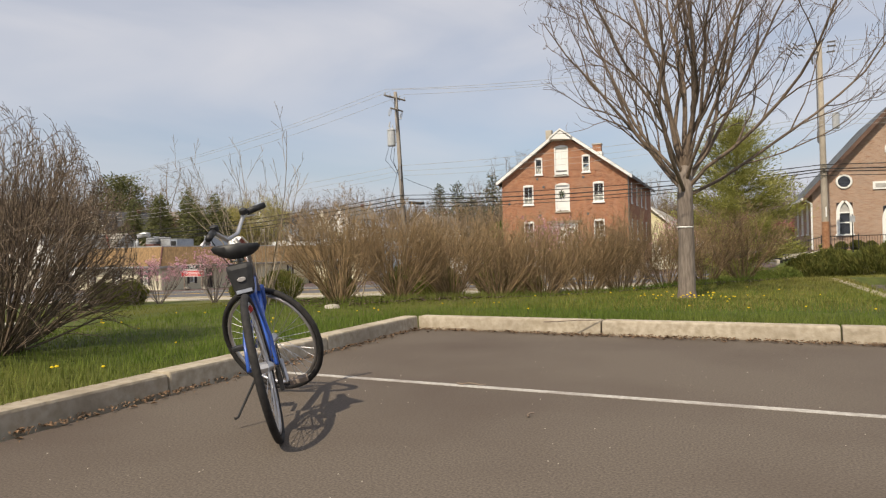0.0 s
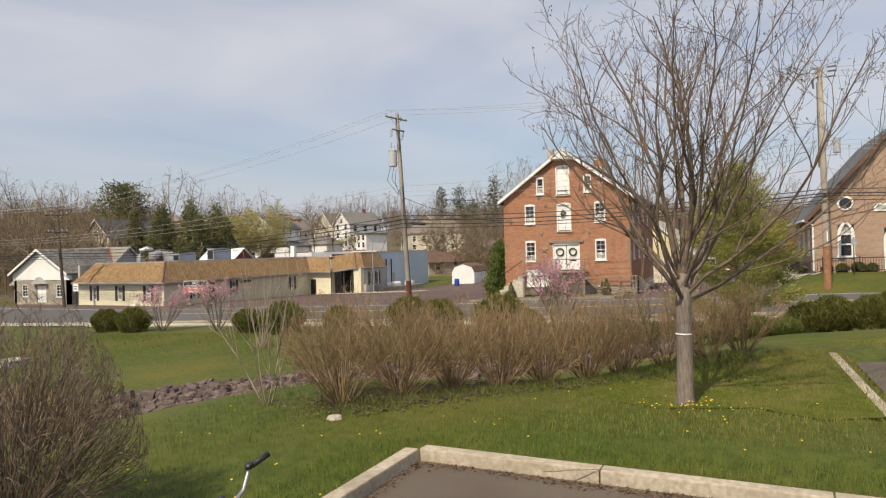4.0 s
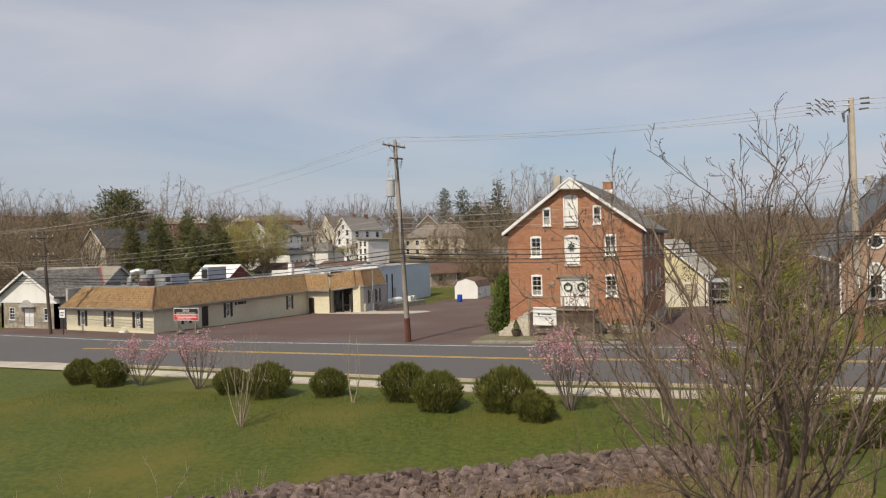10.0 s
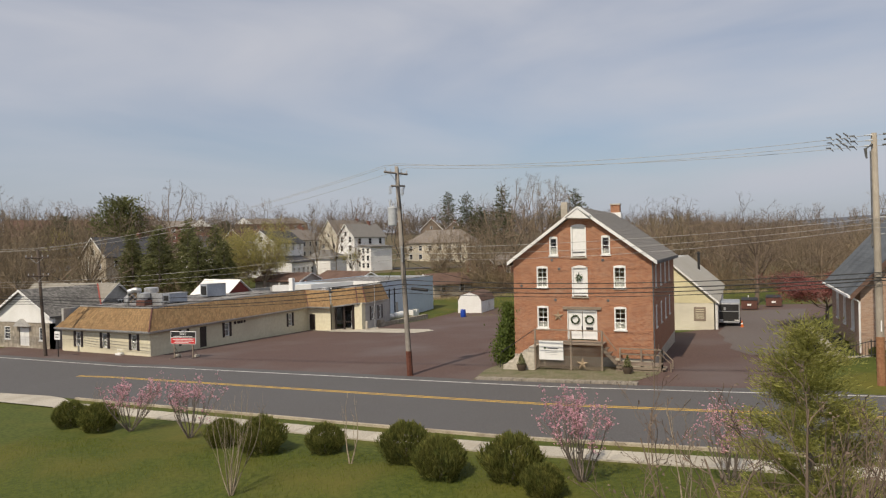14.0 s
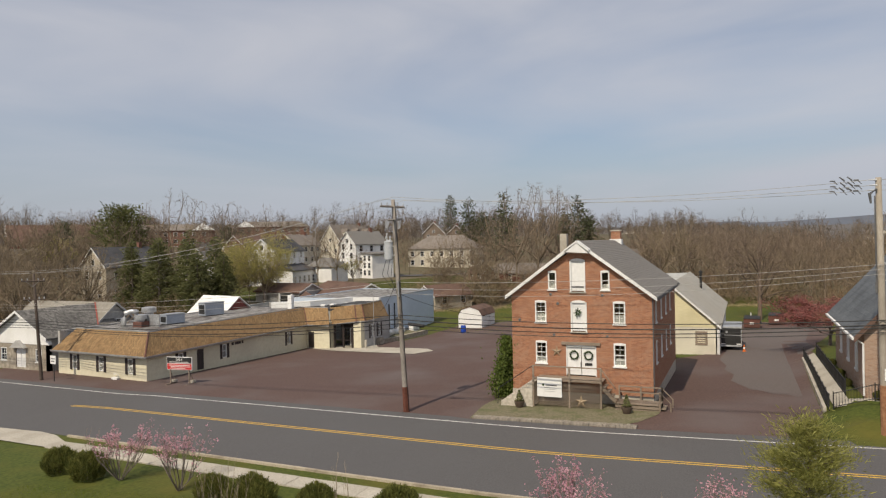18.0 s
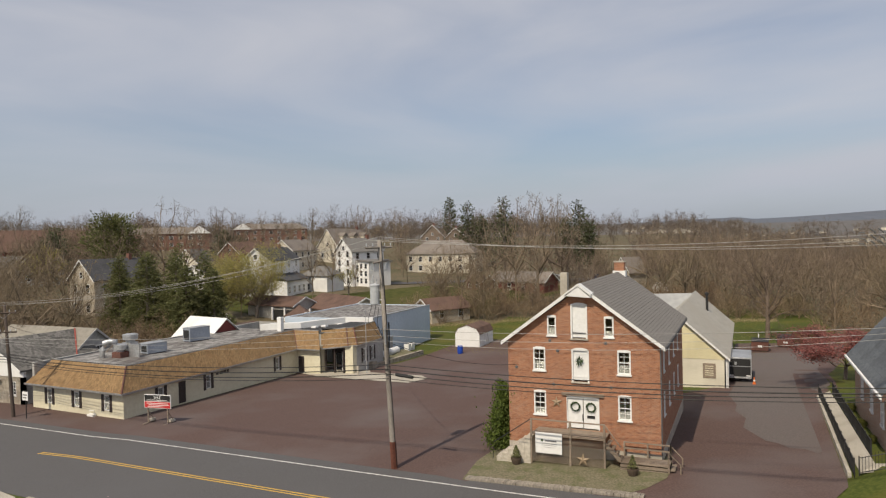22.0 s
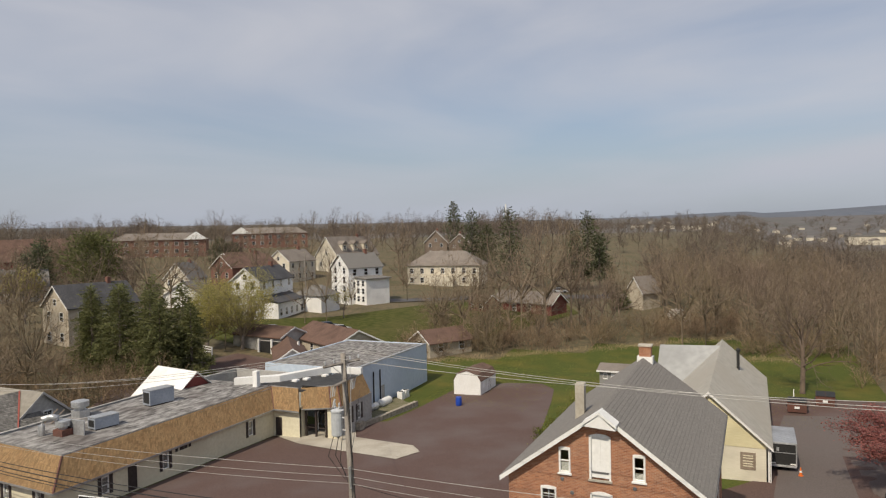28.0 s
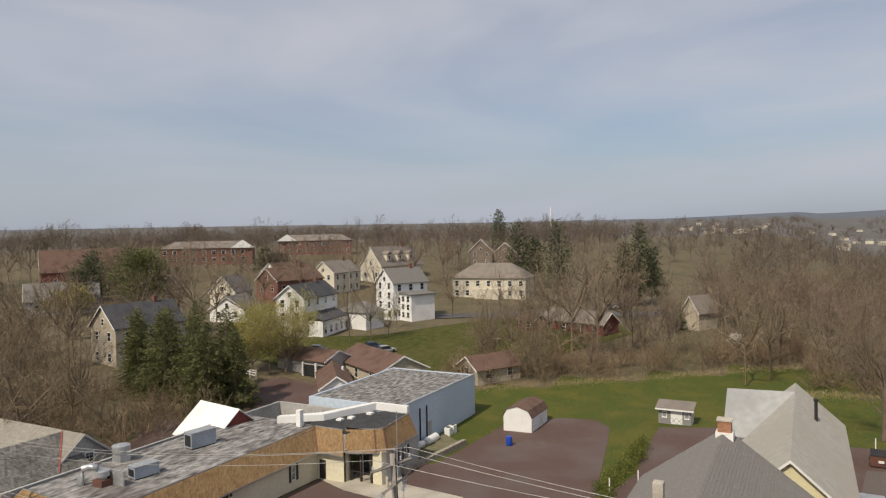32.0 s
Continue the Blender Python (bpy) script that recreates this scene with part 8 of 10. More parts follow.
def church():
    c = thing("church", (9.5, 53.6, 0.25), "tan brick church with blue-grey roof and arched windows", "church")
    W, E, A, D = 4.9, 4.1, 9.65, 13.8
    def arch_hole(x, z0, w, h):
        return (x - w / 2, z0, x + w / 2, z0 + h)
    holes = [arch_hole(-3.0, 1.1, 0.95, 2.1), arch_hole(0.0, 0.2, 1.6, 2.7), arch_hole(3.0, 1.1, 0.95, 2.1)]
    part("wall_front", wall(-W, W, -0.5, E, holes, 0.4, (0, A)), TANBR_X, c, "tan brick gabled front")
    part("wall_side", wall(0.4, D, -0.5, E, [(y, 1.2, y + 0.9, 3.3) for y in (2.6, 6.4, 10.2)], 0.4), TANBR_X, c, "tan brick side wall", at=pose(-W + 0.0, 0, 0) @ Matrix(((0, 1, 0, 0), (1, 0, 0, 0), (0, 0, 1, 0), (0, 0, 0, 1))), fix=True)
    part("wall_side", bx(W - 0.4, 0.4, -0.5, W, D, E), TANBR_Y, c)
    part("wall_back", wall(-W, W, -0.5, E, (), 0.4, (0, A)), TANBR_X, c, at=pose(0, D, 0))
    def lancet(x, z, w, h, at, big=False):
        f, n = Mesh(), 8
        for s in (-1, 1):
            f.box(s * w / 2 - 0.1, -0.05, 0, s * w / 2 + 0.1, 0.12, h * 0.62)
            pts = []
            for i in range(n + 1):
                a = radians(60) * i / n
                pts.append((s * (w / 2 - w * (1 - math.cos(a))), h * 0.62 + w * math.sin(a) * (h * 0.38 / (w * 0.866))))
            for p, q in zip(pts, pts[1:]):
                f.prism([(p[0] - 0.1, -0.05, p[1]), (p[0] + 0.1, -0.05, p[1]), (q[0] + 0.1, -0.05, q[1]), (q[0] - 0.1, -0.05, q[1])], [(p[0] - 0.1, 0.12, p[1]), (p[0] + 0.1, 0.12, p[1]), (q[0] + 0.1, 0.12, q[1]), (q[0] - 0.1, 0.12, q[1])])
        f.box(-w / 2, -0.03, h * 0.32, w / 2, 0.1, h * 0.36).box(-w / 2, -0.03, h * 0.62, w / 2, 0.1, h * 0.66).box(-w / 2 - 0.15, -0.1, -0.12, w / 2 + 0.15, 0.1, 0)
        win = part("lancet_window", f, WHITE, c, "white pointed window surround", at=at @ pose(x, 0, z), fix=True)
        part("pane", bx(-w / 2, 0.13, 0, w / 2, 0.15, h), GLASS, win)
        part("arch_fill", Mesh().prism([(-w / 2, 0.08, h * 0.62), (w / 2, 0.08, h * 0.62), (0, 0.08, h)], [(-w / 2, 0.1, h * 0.62), (w / 2, 0.1, h * 0.62), (0, 0.1, h)]), GREYW if not big else WHITE, win, fix=True)
    lancet(-3.0, 1.1, 0.8, 2.25, pose(0, 0, 0))
    lancet(3.0, 1.1, 0.8, 2.25, pose(0, 0, 0))
    lancet(0.0, 0.2, 1.5, 2.95, pose(0, 0, 0), True)
    for y in (3.05, 6.85, 10.65):
        lancet(y, 1.2, 0.8, 2.2, pose(-W, 0, 0) @ Matrix(((0, 1, 0, 0), (1, 0, 0, 0), (0, 0, 1, 0), (0, 0, 0, 1))))
    rw = part("round_window", ring(Mesh(), 0.42, 0.08, 24, 6), WHITE, c, "white round window surround", at=pose(-3.0, -0.02, 4.6))
    part("pane", Mesh().lathe([(0.0, 0), (0.38, 0), (0.38, 0.03), (0, 0.03)], 20), GLASS, rw, at=pose(0, -0.01, 0, 90, 0, 0))
    sg = part("name_board", bx(-1.35, -0.08, 4.0, 1.35, -0.01, 4.52), WHITE, c, "white name board")
    part("text_bar", bx(-1.2, -0.1, 4.12, 1.2, -0.078, 4.38), GREYW, sg, "grey bar of lettering")
    part("round_window", ring(Mesh(), 0.55, 0.09, 24, 6), WHITE, c, at=pose(0, -0.02, 6.6))
    k = (A - E) / W
    for s in (-1, 1):
        ze = A - k * (W + 0.55)
        r = part("roof", Mesh().prism([(s * (W + 0.55), -0.4, ze), (0, -0.4, A + 0.02), (0, D + 0.3, A + 0.02), (s * (W + 0.55), D + 0.3, ze)], [(s * (W + 0.55), -0.4, ze + 0.15), (0, -0.4, A + 0.17), (0, D + 0.3, A + 0.17), (s * (W + 0.55), D + 0.3, ze + 0.15)]), TAR, c, "blue-grey shingled roof", fix=True)
        if s < 0:
            shingle_rows(r, -(W + 0.55), ze, 0, A + 0.02, -0.42, D + 0.32, 0.15, 0.35, SLATE_B)
        part("rake_trim", Mesh().prism([(s * (W + 0.58), -0.46, ze - 0.2), (0, -0.46, A - 0.2), (0, -0.46, A + 0.17), (s * (W + 0.58), -0.46, ze + 0.17)], [(s * (W + 0.58), -0.4, ze - 0.2), (0, -0.4, A - 0.2), (0, -0.4, A + 0.17), (s * (W + 0.58), -0.4, ze + 0.17)]), BROWN_R, c, fix=True)
        part("gutter", bx(s * (W + 0.62) - 0.07, -0.4, ze - 0.02, s * (W + 0.62) + 0.07, D + 0.3, ze + 0.12), WHITE, c, "white gutter")
    part("downpipe", Mesh().tube([(-W - 0.5, -0.1, 3.5), (-W - 0.06, -0.08, 3.2), (-W - 0.06, -0.08, 0.1)], [0.06] * 3, 8), WHITE, c, "white downpipe")
    sheet("church_walk", [(2.9, 52.65), (9.2, 52.65), (9.2, 53.3), (3.7, 53.4), (3.65, 75), (2.9, 75)], CONC, "pale concrete path beside the church", 0.16, "pavement")
    kb = thing("drive_edging", (0, 0, 0), "pale concrete edging along the drive", "kerb", kind="structure")
    for i in range(11):
        y = 52.8 + 2.0 * i
        e = 2.3 + 0.035 * i
        part("edging", bx(e, y, land(2.7, y) - 0.2, e + 0.2, y + 1.98, land(2.7, y) + 0.22), CONC, kb, bevel=0.02)
    f = thing("iron_fence", (0, 0, 0), "black iron railing beside the church path", "fence")
    picket = Mesh().tube([(0, 0, 0.1), (0, 0, 1.0)], [0.012, 0.012], 4).data("picket", DARK)
    def run(a, b, n, tall=1.0, joined=False):
        bars = Mesh()
        for i in range(n + 1):
            x, y = a[0] + (b[0] - a[0]) * i / n, a[1] + (b[1] - a[1]) * i / n
            part("post", bx(x - 0.03, y - 0.03, land(x, y), x + 0.03, y + 0.03, land(x, y) + tall + 0.12), DARK, f)
            if i < n:
                x2, y2 = a[0] + (b[0] - a[0]) * (i + 1) / n, a[1] + (b[1] - a[1]) * (i + 1) / n
                for h in (0.2, tall):
                    part("rail", Mesh().tube([(x, y, land(x, y) + h), (x2, y2, land(x2, y2) + h)], [0.025, 0.025], 4), DARK, f)
                for j in range(1, 14):
                    u = j / 14
                    q = (x + (x2 - x) * u, y + (y2 - y) * u)
                    if joined:
                        bars.tube([(*q, land(*q) + 0.1), (*q, land(*q) + tall)], [0.012, 0.012], 4)
                    else:
                        part("picket", picket, DARK, f, at=pose(*q, land(*q)))
        if joined:
            tagged(part("picket_fill", bars, DARK, f, "row of thin iron pickets"), kind="stuff")
    run((2.62, 52.7), (2.82, 75), 11)
    run((3.75, 55.0), (3.75, 74), 10, joined=True)
    run((2.85, 52.7), (20, 52.7), 8)
    sp = thing("sign_post", (6.6, 51.2, land(6.6, 51.2)), "thin dark post with a small plate", "post")
    part("post", Mesh().tube([(0, 0, 0), (0, 0, 2.4)], [0.04, 0.03], 6), DARK, sp)
    part("plate", bx(-0.15, -0.05, 1.9, 0.15, -0.03, 2.3), GALV, sp)
    rnd = random.Random(19)
    for i, (x, y, k) in enumerate(((5.3, 53.05, 0.42), (6.2, 53.1, 0.45), (7.1, 53.05, 0.5), (7.9, 53.1, 0.45), (4.2, 58, 0.35), (4.2, 62, 0.38), (4.2, 67, 0.4))):
        b = thing("yew_bush", (x, y, land(x, y)), "dark low bush against the church wall", "bush")
        b.matrix_basis = pose(x, y, land(x, y), 0, 0, 40 * i) @ Matrix.Diagonal((k, k, k, 1))
        part("foliage", yew_meshes[i % 3], YEW, b)
        part("stem", Mesh().tube([(0, 0, -0.1), (0, 0, 0.4)], [0.05, 0.03], 5), BARK, b)


church()
sheet("church_lawn", [(1.8, 47.4), (20, 47.0), (20, 52.6), (3.0, 52.6), (2.4, 50.6)], GRASS, "small bright lawn beside the road", 0.06)
sheet("drive_patch", [(-3.0, 64), (-2.3, 62.2), (-1.6, 60.4), (-0.9, 60.0), (-0.2, 58.9), (0.7, 58.8), (1.3, 58.0), (2.0, 59.2), (2.1, 62), (2.5, 76), (4.0, 78), (4.2, 92), (5.5, 104), (-2.5, 103), (-3.4, 96), (-3.9, 90), (-3.7, 83), (-4.2, 76), (-3.5, 72), (-3.6, 69.5), (-2.8, 67)], PATCH, "grey asphalt patch on the drive", 0.045)
COBBLE = mat("grey_cobble", (0.22, 0.195, 0.16), (0.35, 0.31, 0.255), 9, 0.9, bump=0.03, rand=0.18)
kt = thing("verge_kerb", (0, 0, 0), "cobbled stone edging in front of the house", "kerb", kind="structure")
vr = random.Random(6)
for i in range(52):
    x = -18.1 + 0.2 * i
    for j in range(2):
        s = part("cobble", bx(-0.09, -0.13, -0.1, 0.09, 0.13, 0.12 + vr.uniform(0, 0.04)), COBBLE, kt, at=pose(x, 47.5 - 0.02 * i * 0.4 + 0.28 * j, land(x, 47.5) + 0.02, 0, 0, vr.uniform(-6, 6)))


def leaf_tree(name, x, y, seed, h, spread, label, leaf, n, size, trunk_r=0.16, fan=0.75, kids=(3, 3, 3, 3), depth=4, bark=BARK):
    rnd = random.Random(seed)
    z = land(x, y)
    t = thing(name, (x, y, z), label, "tree")
    part("trunk", Mesh().tube([(0, 0, -0.2), (0, 0, 0.1), (0.03, 0, h * 0.24)], [trunk_r * 1.3, trunk_r, trunk_r * 0.85], 9), bark, t, smooth=True)
    limbs = []
    for i in range(8):
        a, tilt = 2.4 * i, fan * math.sqrt((i + 0.5) / 8)
        grow(rnd, limbs, Vector((0.03, 0, h * (0.19 + 0.05 * rnd.random()))), Vector((math.sin(tilt) * math.cos(a), math.sin(tilt) * math.sin(a), math.cos(tilt))), h * 0.27, trunk_r * 0.5, depth, 0.45, kids, 0.2, 0.1, 0.68, 0.62, 3, 0.008)
    part("crown", limb_mesh(limbs, (3, 3, 3, 4, 5)), bark, t, "spreading grey branches")
    if n:
        tips = [q for l in limbs if l[2] <= 2 for q in l[0][1:]]
        def inside():
            return rnd.choice(tips) + Vector((rnd.gauss(0, 0.16), rnd.gauss(0, 0.16), rnd.gauss(0, 0.16))), Vector((rnd.gauss(0, 1), rnd.gauss(0, 1), rnd.gauss(0, 1))).normalized()
        part("foliage", sprays(rnd, n, inside, size, 0.35, 0.2), leaf, t)
    return t


rm = leaf_tree("red_maple", 5.6, 82.0, 31, 5.7, 1, "dusky red-leaved ornamental tree beside the drive", CRIMSON, 17000, 0.09, 0.07, 1.3)
rm.matrix_basis = rm.matrix_basis @ Matrix.Diagonal((2.4, 2.4, 0.98, 1))


def field_tree(x, y, seed, h):
    """A tall bare tree whose leader runs through to the top."""
    rnd, limbs = random.Random(seed), []
    t = thing("bare_tree", (x, y, land(x, y)), "tall bare grey tree at the field edge", "tree")
    part("trunk", Mesh().tube([(0, 0, -0.3), (0, 0, 0.2), (0.1, 0, h * 0.22), (-0.05, 0.1, h * 0.4)], [0.45, 0.32, 0.26, 0.17], 9), BARK_M, t, smooth=True)
    for i in range(15):
        u = i / 15
        a, tilt = 2.4 * i + rnd.uniform(-0.4, 0.4), 1.15 - 1.0 * u * rnd.uniform(0.8, 1.1)
        ramify(rnd, limbs, Vector((0.05, 0, h * (0.14 + 0.25 * u))), Vector((math.sin(tilt) * math.cos(a), math.sin(tilt) * math.sin(a), math.cos(tilt))), h * rnd.uniform(0.3, 0.55), 0.09, 3, (4, 5, 8), 0.75, 0.3, 0.2, 6, 0.006, 0.2, 0.48)
    part("crown", limb_mesh(limbs, (3, 3, 4, 5)), BARK_M, t, "spreading grey branches and twigs")


field_tree(0.0, 114.6, 35, 19.0)


def hedge_run(name, pts, h, w, n, label, material):
    rnd = random.Random(len(pts) * 5)
    t = thing(name, (0, 0, 0), label, "hedge")
    segs = list(zip(pts, pts[1:]))
    def inside():
        (a, b) = rnd.choice(segs)
        u = rnd.random()
        x, y = a[0] + (b[0] - a[0]) * u + rnd.gauss(0, w * 0.35), a[1] + (b[1] - a[1]) * u + rnd.gauss(0, w * 0.35)
        lump = 0.75 + 0.35 * math.sin(x * 2.1 + y * 1.3)
        return Vector((x, y, land(x, y) + rnd.uniform(0.05, h) * lump)), Vector((rnd.gauss(0, 0.6), rnd.gauss(0, 0.6), 1))
    part("foliage", sprays(rnd, n, inside, 0.2, 0.3), material, t)
    return t


hedge_run("green_hedge", [(-19.6, 70), (-22.6, 80), (-25.3, 88), (-24.6, 98), (-25.0, 104)], 1.3, 1.5, 11000, "loose yellow-green hedge between the car parks", HEDGE_G)
hedge_run("climbing_ivy", [(-18.1, 53.9), (-18.2, 56.8)], 4.1, 1.45, 12000, "tall green ivy at the house corner", IVY)
fr = thing("garden_stakes", (0, 0, 0), "white marker stakes beside the hedge", "stake")
for x, y in ((-24.6, 87.6), (-22.6, 91.0), (-1.2, 110)):
    part("stake", bx(x - 0.05, y - 0.05, land(x, y), x + 0.05, y + 0.05, land(x, y) + 1.5), WHITE, fr)

# ---- the village and the woods behind ----
SIDING_W = mat("white_siding", (0.78, 0.775, 0.75), (0.86, 0.855, 0.83), 3, 0.7, stretch=(0.3, 0.3, 6))
SIDING_C = mat("cream_siding", (0.58, 0.53, 0.42), (0.68, 0.63, 0.52), 3, 0.75, stretch=(0.3, 0.3, 6))
STUCCO_T = mat("tan_stucco", (0.40, 0.35, 0.27), (0.52, 0.46, 0.37), 2, 0.85)
BRICK_F = mat("far_brick", (0.165, 0.078, 0.058), (0.24, 0.12, 0.09), 5, 0.9)
BROWN_S = mat("brown_shingle_wall", (0.17, 0.13, 0.10), (0.25, 0.20, 0.16), 5, 0.9)
ROOF_B = mat("charcoal_roof", (0.05, 0.05, 0.055), (0.09, 0.09, 0.095), 5, 0.9)
WOOD_B = islands(mat("woodland_bark", (0.143, 0.107, 0.079), (0.258, 0.196, 0.146), 0.6, 0.95, c3=(0.20, 0.16, 0.092)), 0.4)
WOOD_F = islands(mat("far_woodland_bark", (0.105, 0.083, 0.068), (0.175, 0.14, 0.114), 0.3, 0.95, c3=(0.14, 0.115, 0.08)), 0.35)
BRUSH = islands(mat("brush_twig", (0.16, 0.11, 0.072), (0.275, 0.195, 0.125), 0.7, 0.95, c3=(0.17, 0.15, 0.075)), 0.4)
FAR_RED = mat("old_red_boards", (0.13, 0.035, 0.03), (0.20, 0.06, 0.05), 4, 0.9)
SPRUCE = leafy(islands(mat("spruce_needle", (0.105, 0.118, 0.046), (0.19, 0.193, 0.078), 1.2, 0.8, c3=(0.145, 0.13, 0.06)), 0.45), 0.45)
FIR = leafy(islands(mat("fir_needle", (0.07, 0.082, 0.045), (0.13, 0.14, 0.07), 1.2, 0.8, c3=(0.09, 0.085, 0.045)), 0.4), 0.35)
WILLOW = leafy(islands(mat("willow_leaf", (0.33, 0.30, 0.09), (0.50, 0.45, 0.16), 3, 0.8), 0.35))
WHITE_BL = leafy(islands(mat("white_blossom", (0.6, 0.56, 0.5), (0.75, 0.72, 0.66), 5, 0.8), 0.2))
VGRASS = mat("village_grass", (0.045, 0.055, 0.012), (0.085, 0.088, 0.026), 0.8, 0.95, c3=(0.12, 0.095, 0.045), big=0.12, detail=9, spec=0.1)
FARW = {}


def far_window(parent, at, w, h):
    key = (w, h)
    if key not in FARW:
        f = Mesh().box(-w / 2 - 0.1, -0.06, -0.1, w / 2 + 0.1, 0.02, h + 0.1)
        p = Mesh().box(-w / 2, -0.08, 0, w / 2, -0.05, h * 0.47).box(-w / 2, -0.08, h * 0.53, w / 2, -0.05, h)
        FARW[key] = (f.data("window", WHITE), p.data("pane", GLASS))
    win = part("window", FARW[key][0], WHITE, parent, at=at)
    part("pane", FARW[key][1], GLASS, win)


def house(x, y, w, d, eave, ridge, rz, wallm, roofm, label, front=(2, 2), side=(3, 2), name="house", chimney=True, z=None, across=False, win=(0.95, 1.5)):
    """A gabled house: gable towards local -y, or its long side if across."""
    z = land(x, y) if z is None else z
    hs = thing(name, (x, y, z), label, "house", rz=rz + (90 if across else 0))
    part("wall", bx(-w / 2, 0.25, -2.5, -w / 2 + 0.25, d - 0.25, eave), wallm, hs)
    part("wall", bx(w / 2 - 0.25, 0.25, -2.5, w / 2, d - 0.25, eave), wallm, hs)
    for yy in (0, d - 0.25):
        part("gable_wall", wall(-w / 2, w / 2, -2.5, eave, (), 0.25, (0, ridge)), wallm, hs, at=pose(0, yy, 0))
    k = (ridge - eave) / (w / 2)
    for s in (-1, 1):
        e = w / 2 + 0.4
        ze = ridge - k * e
        part("roof", Mesh().prism([(s * e, -0.4, ze), (0, -0.4, ridge), (0, d + 0.4, ridge), (s * e, d + 0.4, ze)], [(s * e, -0.4, ze + 0.18), (0, -0.4, ridge + 0.18), (0, d + 0.4, ridge + 0.18), (s * e, d + 0.4, ze + 0.18)]), roofm, hs, fix=True)
        part("rake_trim", Mesh().prism([(s * e, -0.46, ze - 0.1), (0, -0.46, ridge - 0.1), (0, -0.46, ridge + 0.16), (s * e, -0.46, ze + 0.16)], [(s * e, -0.4, ze - 0.1), (0, -0.4, ridge - 0.1), (0, -0.4, ridge + 0.16), (s * e, -0.4, ze + 0.16)]), WHITE, hs, fix=True)
    fl = eave / max(front[1], 1)
    for j in range(front[1]):
        for i in range(front[0]):
            far_window(hs, pose(-w / 2 + w * (i + 0.5) / front[0], 0, fl * j + fl * 0.35), *win)
    if ridge - eave > 2.2 and front[1]:
        far_window(hs, pose(0, 0, eave + 0.3), 0.8, 1.1)
    for sgn in (-1, 1):
        for j in range(side[1]):
            for i in range(side[0]):
                fz = eave / side[1]
                far_window(hs, pose(sgn * w / 2, d * (i + 0.5) / side[0], fz * j + fz * 0.35, 0, 0, 90 * sgn), *win)
    if chimney:
        part("chimney", bx(-0.4, d * 0.72, ridge - 0.8, 0.4, d * 0.72 + 0.7, ridge + 1.1), BRICK_F, hs)
    return hs


wh = house(-103.5, 171.4, 7.6, 11, 9.6, 13.0, -22, SIDING_W, ROOF_G, "tall white boarded house with grey roof", (2, 4), (3, 3), z=0.8)
part("side_wing", bx(3.8, 2.0, -2, 8.5, 9.5, 6.6), SIDING_W, wh, "white two-storey wing")
part("wing_roof", Mesh().prism([(3.7, 1.6, 6.9), (9.0, 1.6, 6.5), (9.0, 9.9, 6.5), (3.7, 9.9, 6.9)], [(3.7, 1.6, 7.2), (9.0, 1.6, 6.8), (9.0, 9.9, 6.8), (3.7, 9.9, 7.2)]), ROOF_G, wh)
for i in range(2):
    for j in range(3):
        far_window(wh, pose(5.2 + 2.0 * i, 2.0, 0.9 + 2.0 * j), 0.9, 1.3)
hb = house(-108.6, 140.6, 7.2, 16, 8.6, 11.4, 10, SIDING_W, ROOF_B, "white boarded house with dark roof", (2, 3), (4, 3), z=0.4)
part("porch_wing", bx(3.6, 1, -2, 7.5, 14, 3.6), SIDING_W, hb)
part("porch_roof", Mesh().prism([(3.6, 0.6, 5.0), (8.0, 0.6, 3.6), (8.0, 14.4, 3.6), (3.6, 14.4, 5.0)], [(3.6, 0.6, 5.2), (8.0, 0.6, 3.8), (8.0, 14.4, 3.8), (3.6, 14.4, 5.2)]), ROOF_B, hb)
for i in range(5):
    far_window(hb, pose(7.5, 2.2 + 2.6 * i, 0.8, 0, 0, 90), 1.0, 1.5)
house(-149, 205, 9, 14, 7.0, 10.6, -2, SIDING_C, ROOF_T, "cream house with taupe roof among trees", (2, 2), (4, 2))
cr = house(-149.5, 234, 11, 23, 6.0, 12.8, -11, SIDING_C, ROOF_T, "cream gabled house with roof dormers", (2, 1), (4, 1))
for yy in (5, 11, 17):
    part("dormer", bx(1.6, yy - 1.2, 7.6, 4.6, yy + 1.2, 10.2), SIDING_C, cr, "cream roof dormer")
    part("dormer_roof", Mesh().prism([(1.2, yy - 1.5, 10.1), (5.0, yy - 1.5, 10.1), (5.0, yy, 11.3), (1.2, yy, 11.3)], [(1.2, yy + 1.5, 10.1), (5.0, yy + 1.5, 10.1), (5.0, yy + 0.01, 11.4), (1.2, yy + 0.01, 11.4)]), ROOF_T, cr, fix=True)
    far_window(cr, pose(4.6, yy, 8.2, 0, 0, 90), 0.9, 1.3)
hf = thing("large_house", (-97, 222, land(-97, 222)), "wide cream house with hipped taupe roof", "house", rz=8)
part("wall", bx(-12, 0, -2, 12, 12, 6.4), SIDING_C, hf)
part("roof", Mesh().prism([(-12.6, -0.6, 6.4), (12.6, -0.6, 6.4), (12.6, 12.6, 6.4), (-12.6, 12.6, 6.4)], [(-6, 5.9, 11), (6, 5.9, 11), (6, 6.1, 11), (-6, 6.1, 11)]), ROOF_T, hf, "hipped taupe roof")
for i in range(7):
    for j in range(2):
        far_window(hf, pose(-10.5 + 3.5 * i, 0, 0.9 + 3.0 * j), 1.1, 1.6)
part("porch", bx(-4, -2.4, -1, 4, 0, 3.2), SIDING_C, hf, "cream front porch")
house(-144, 172.5, 10.5, 16, 4.6, 8.0, -14, BRICK_F, BROWN_R, "red brick house with brown roof and white gable", (2, 1), (4, 1), z=5.6)
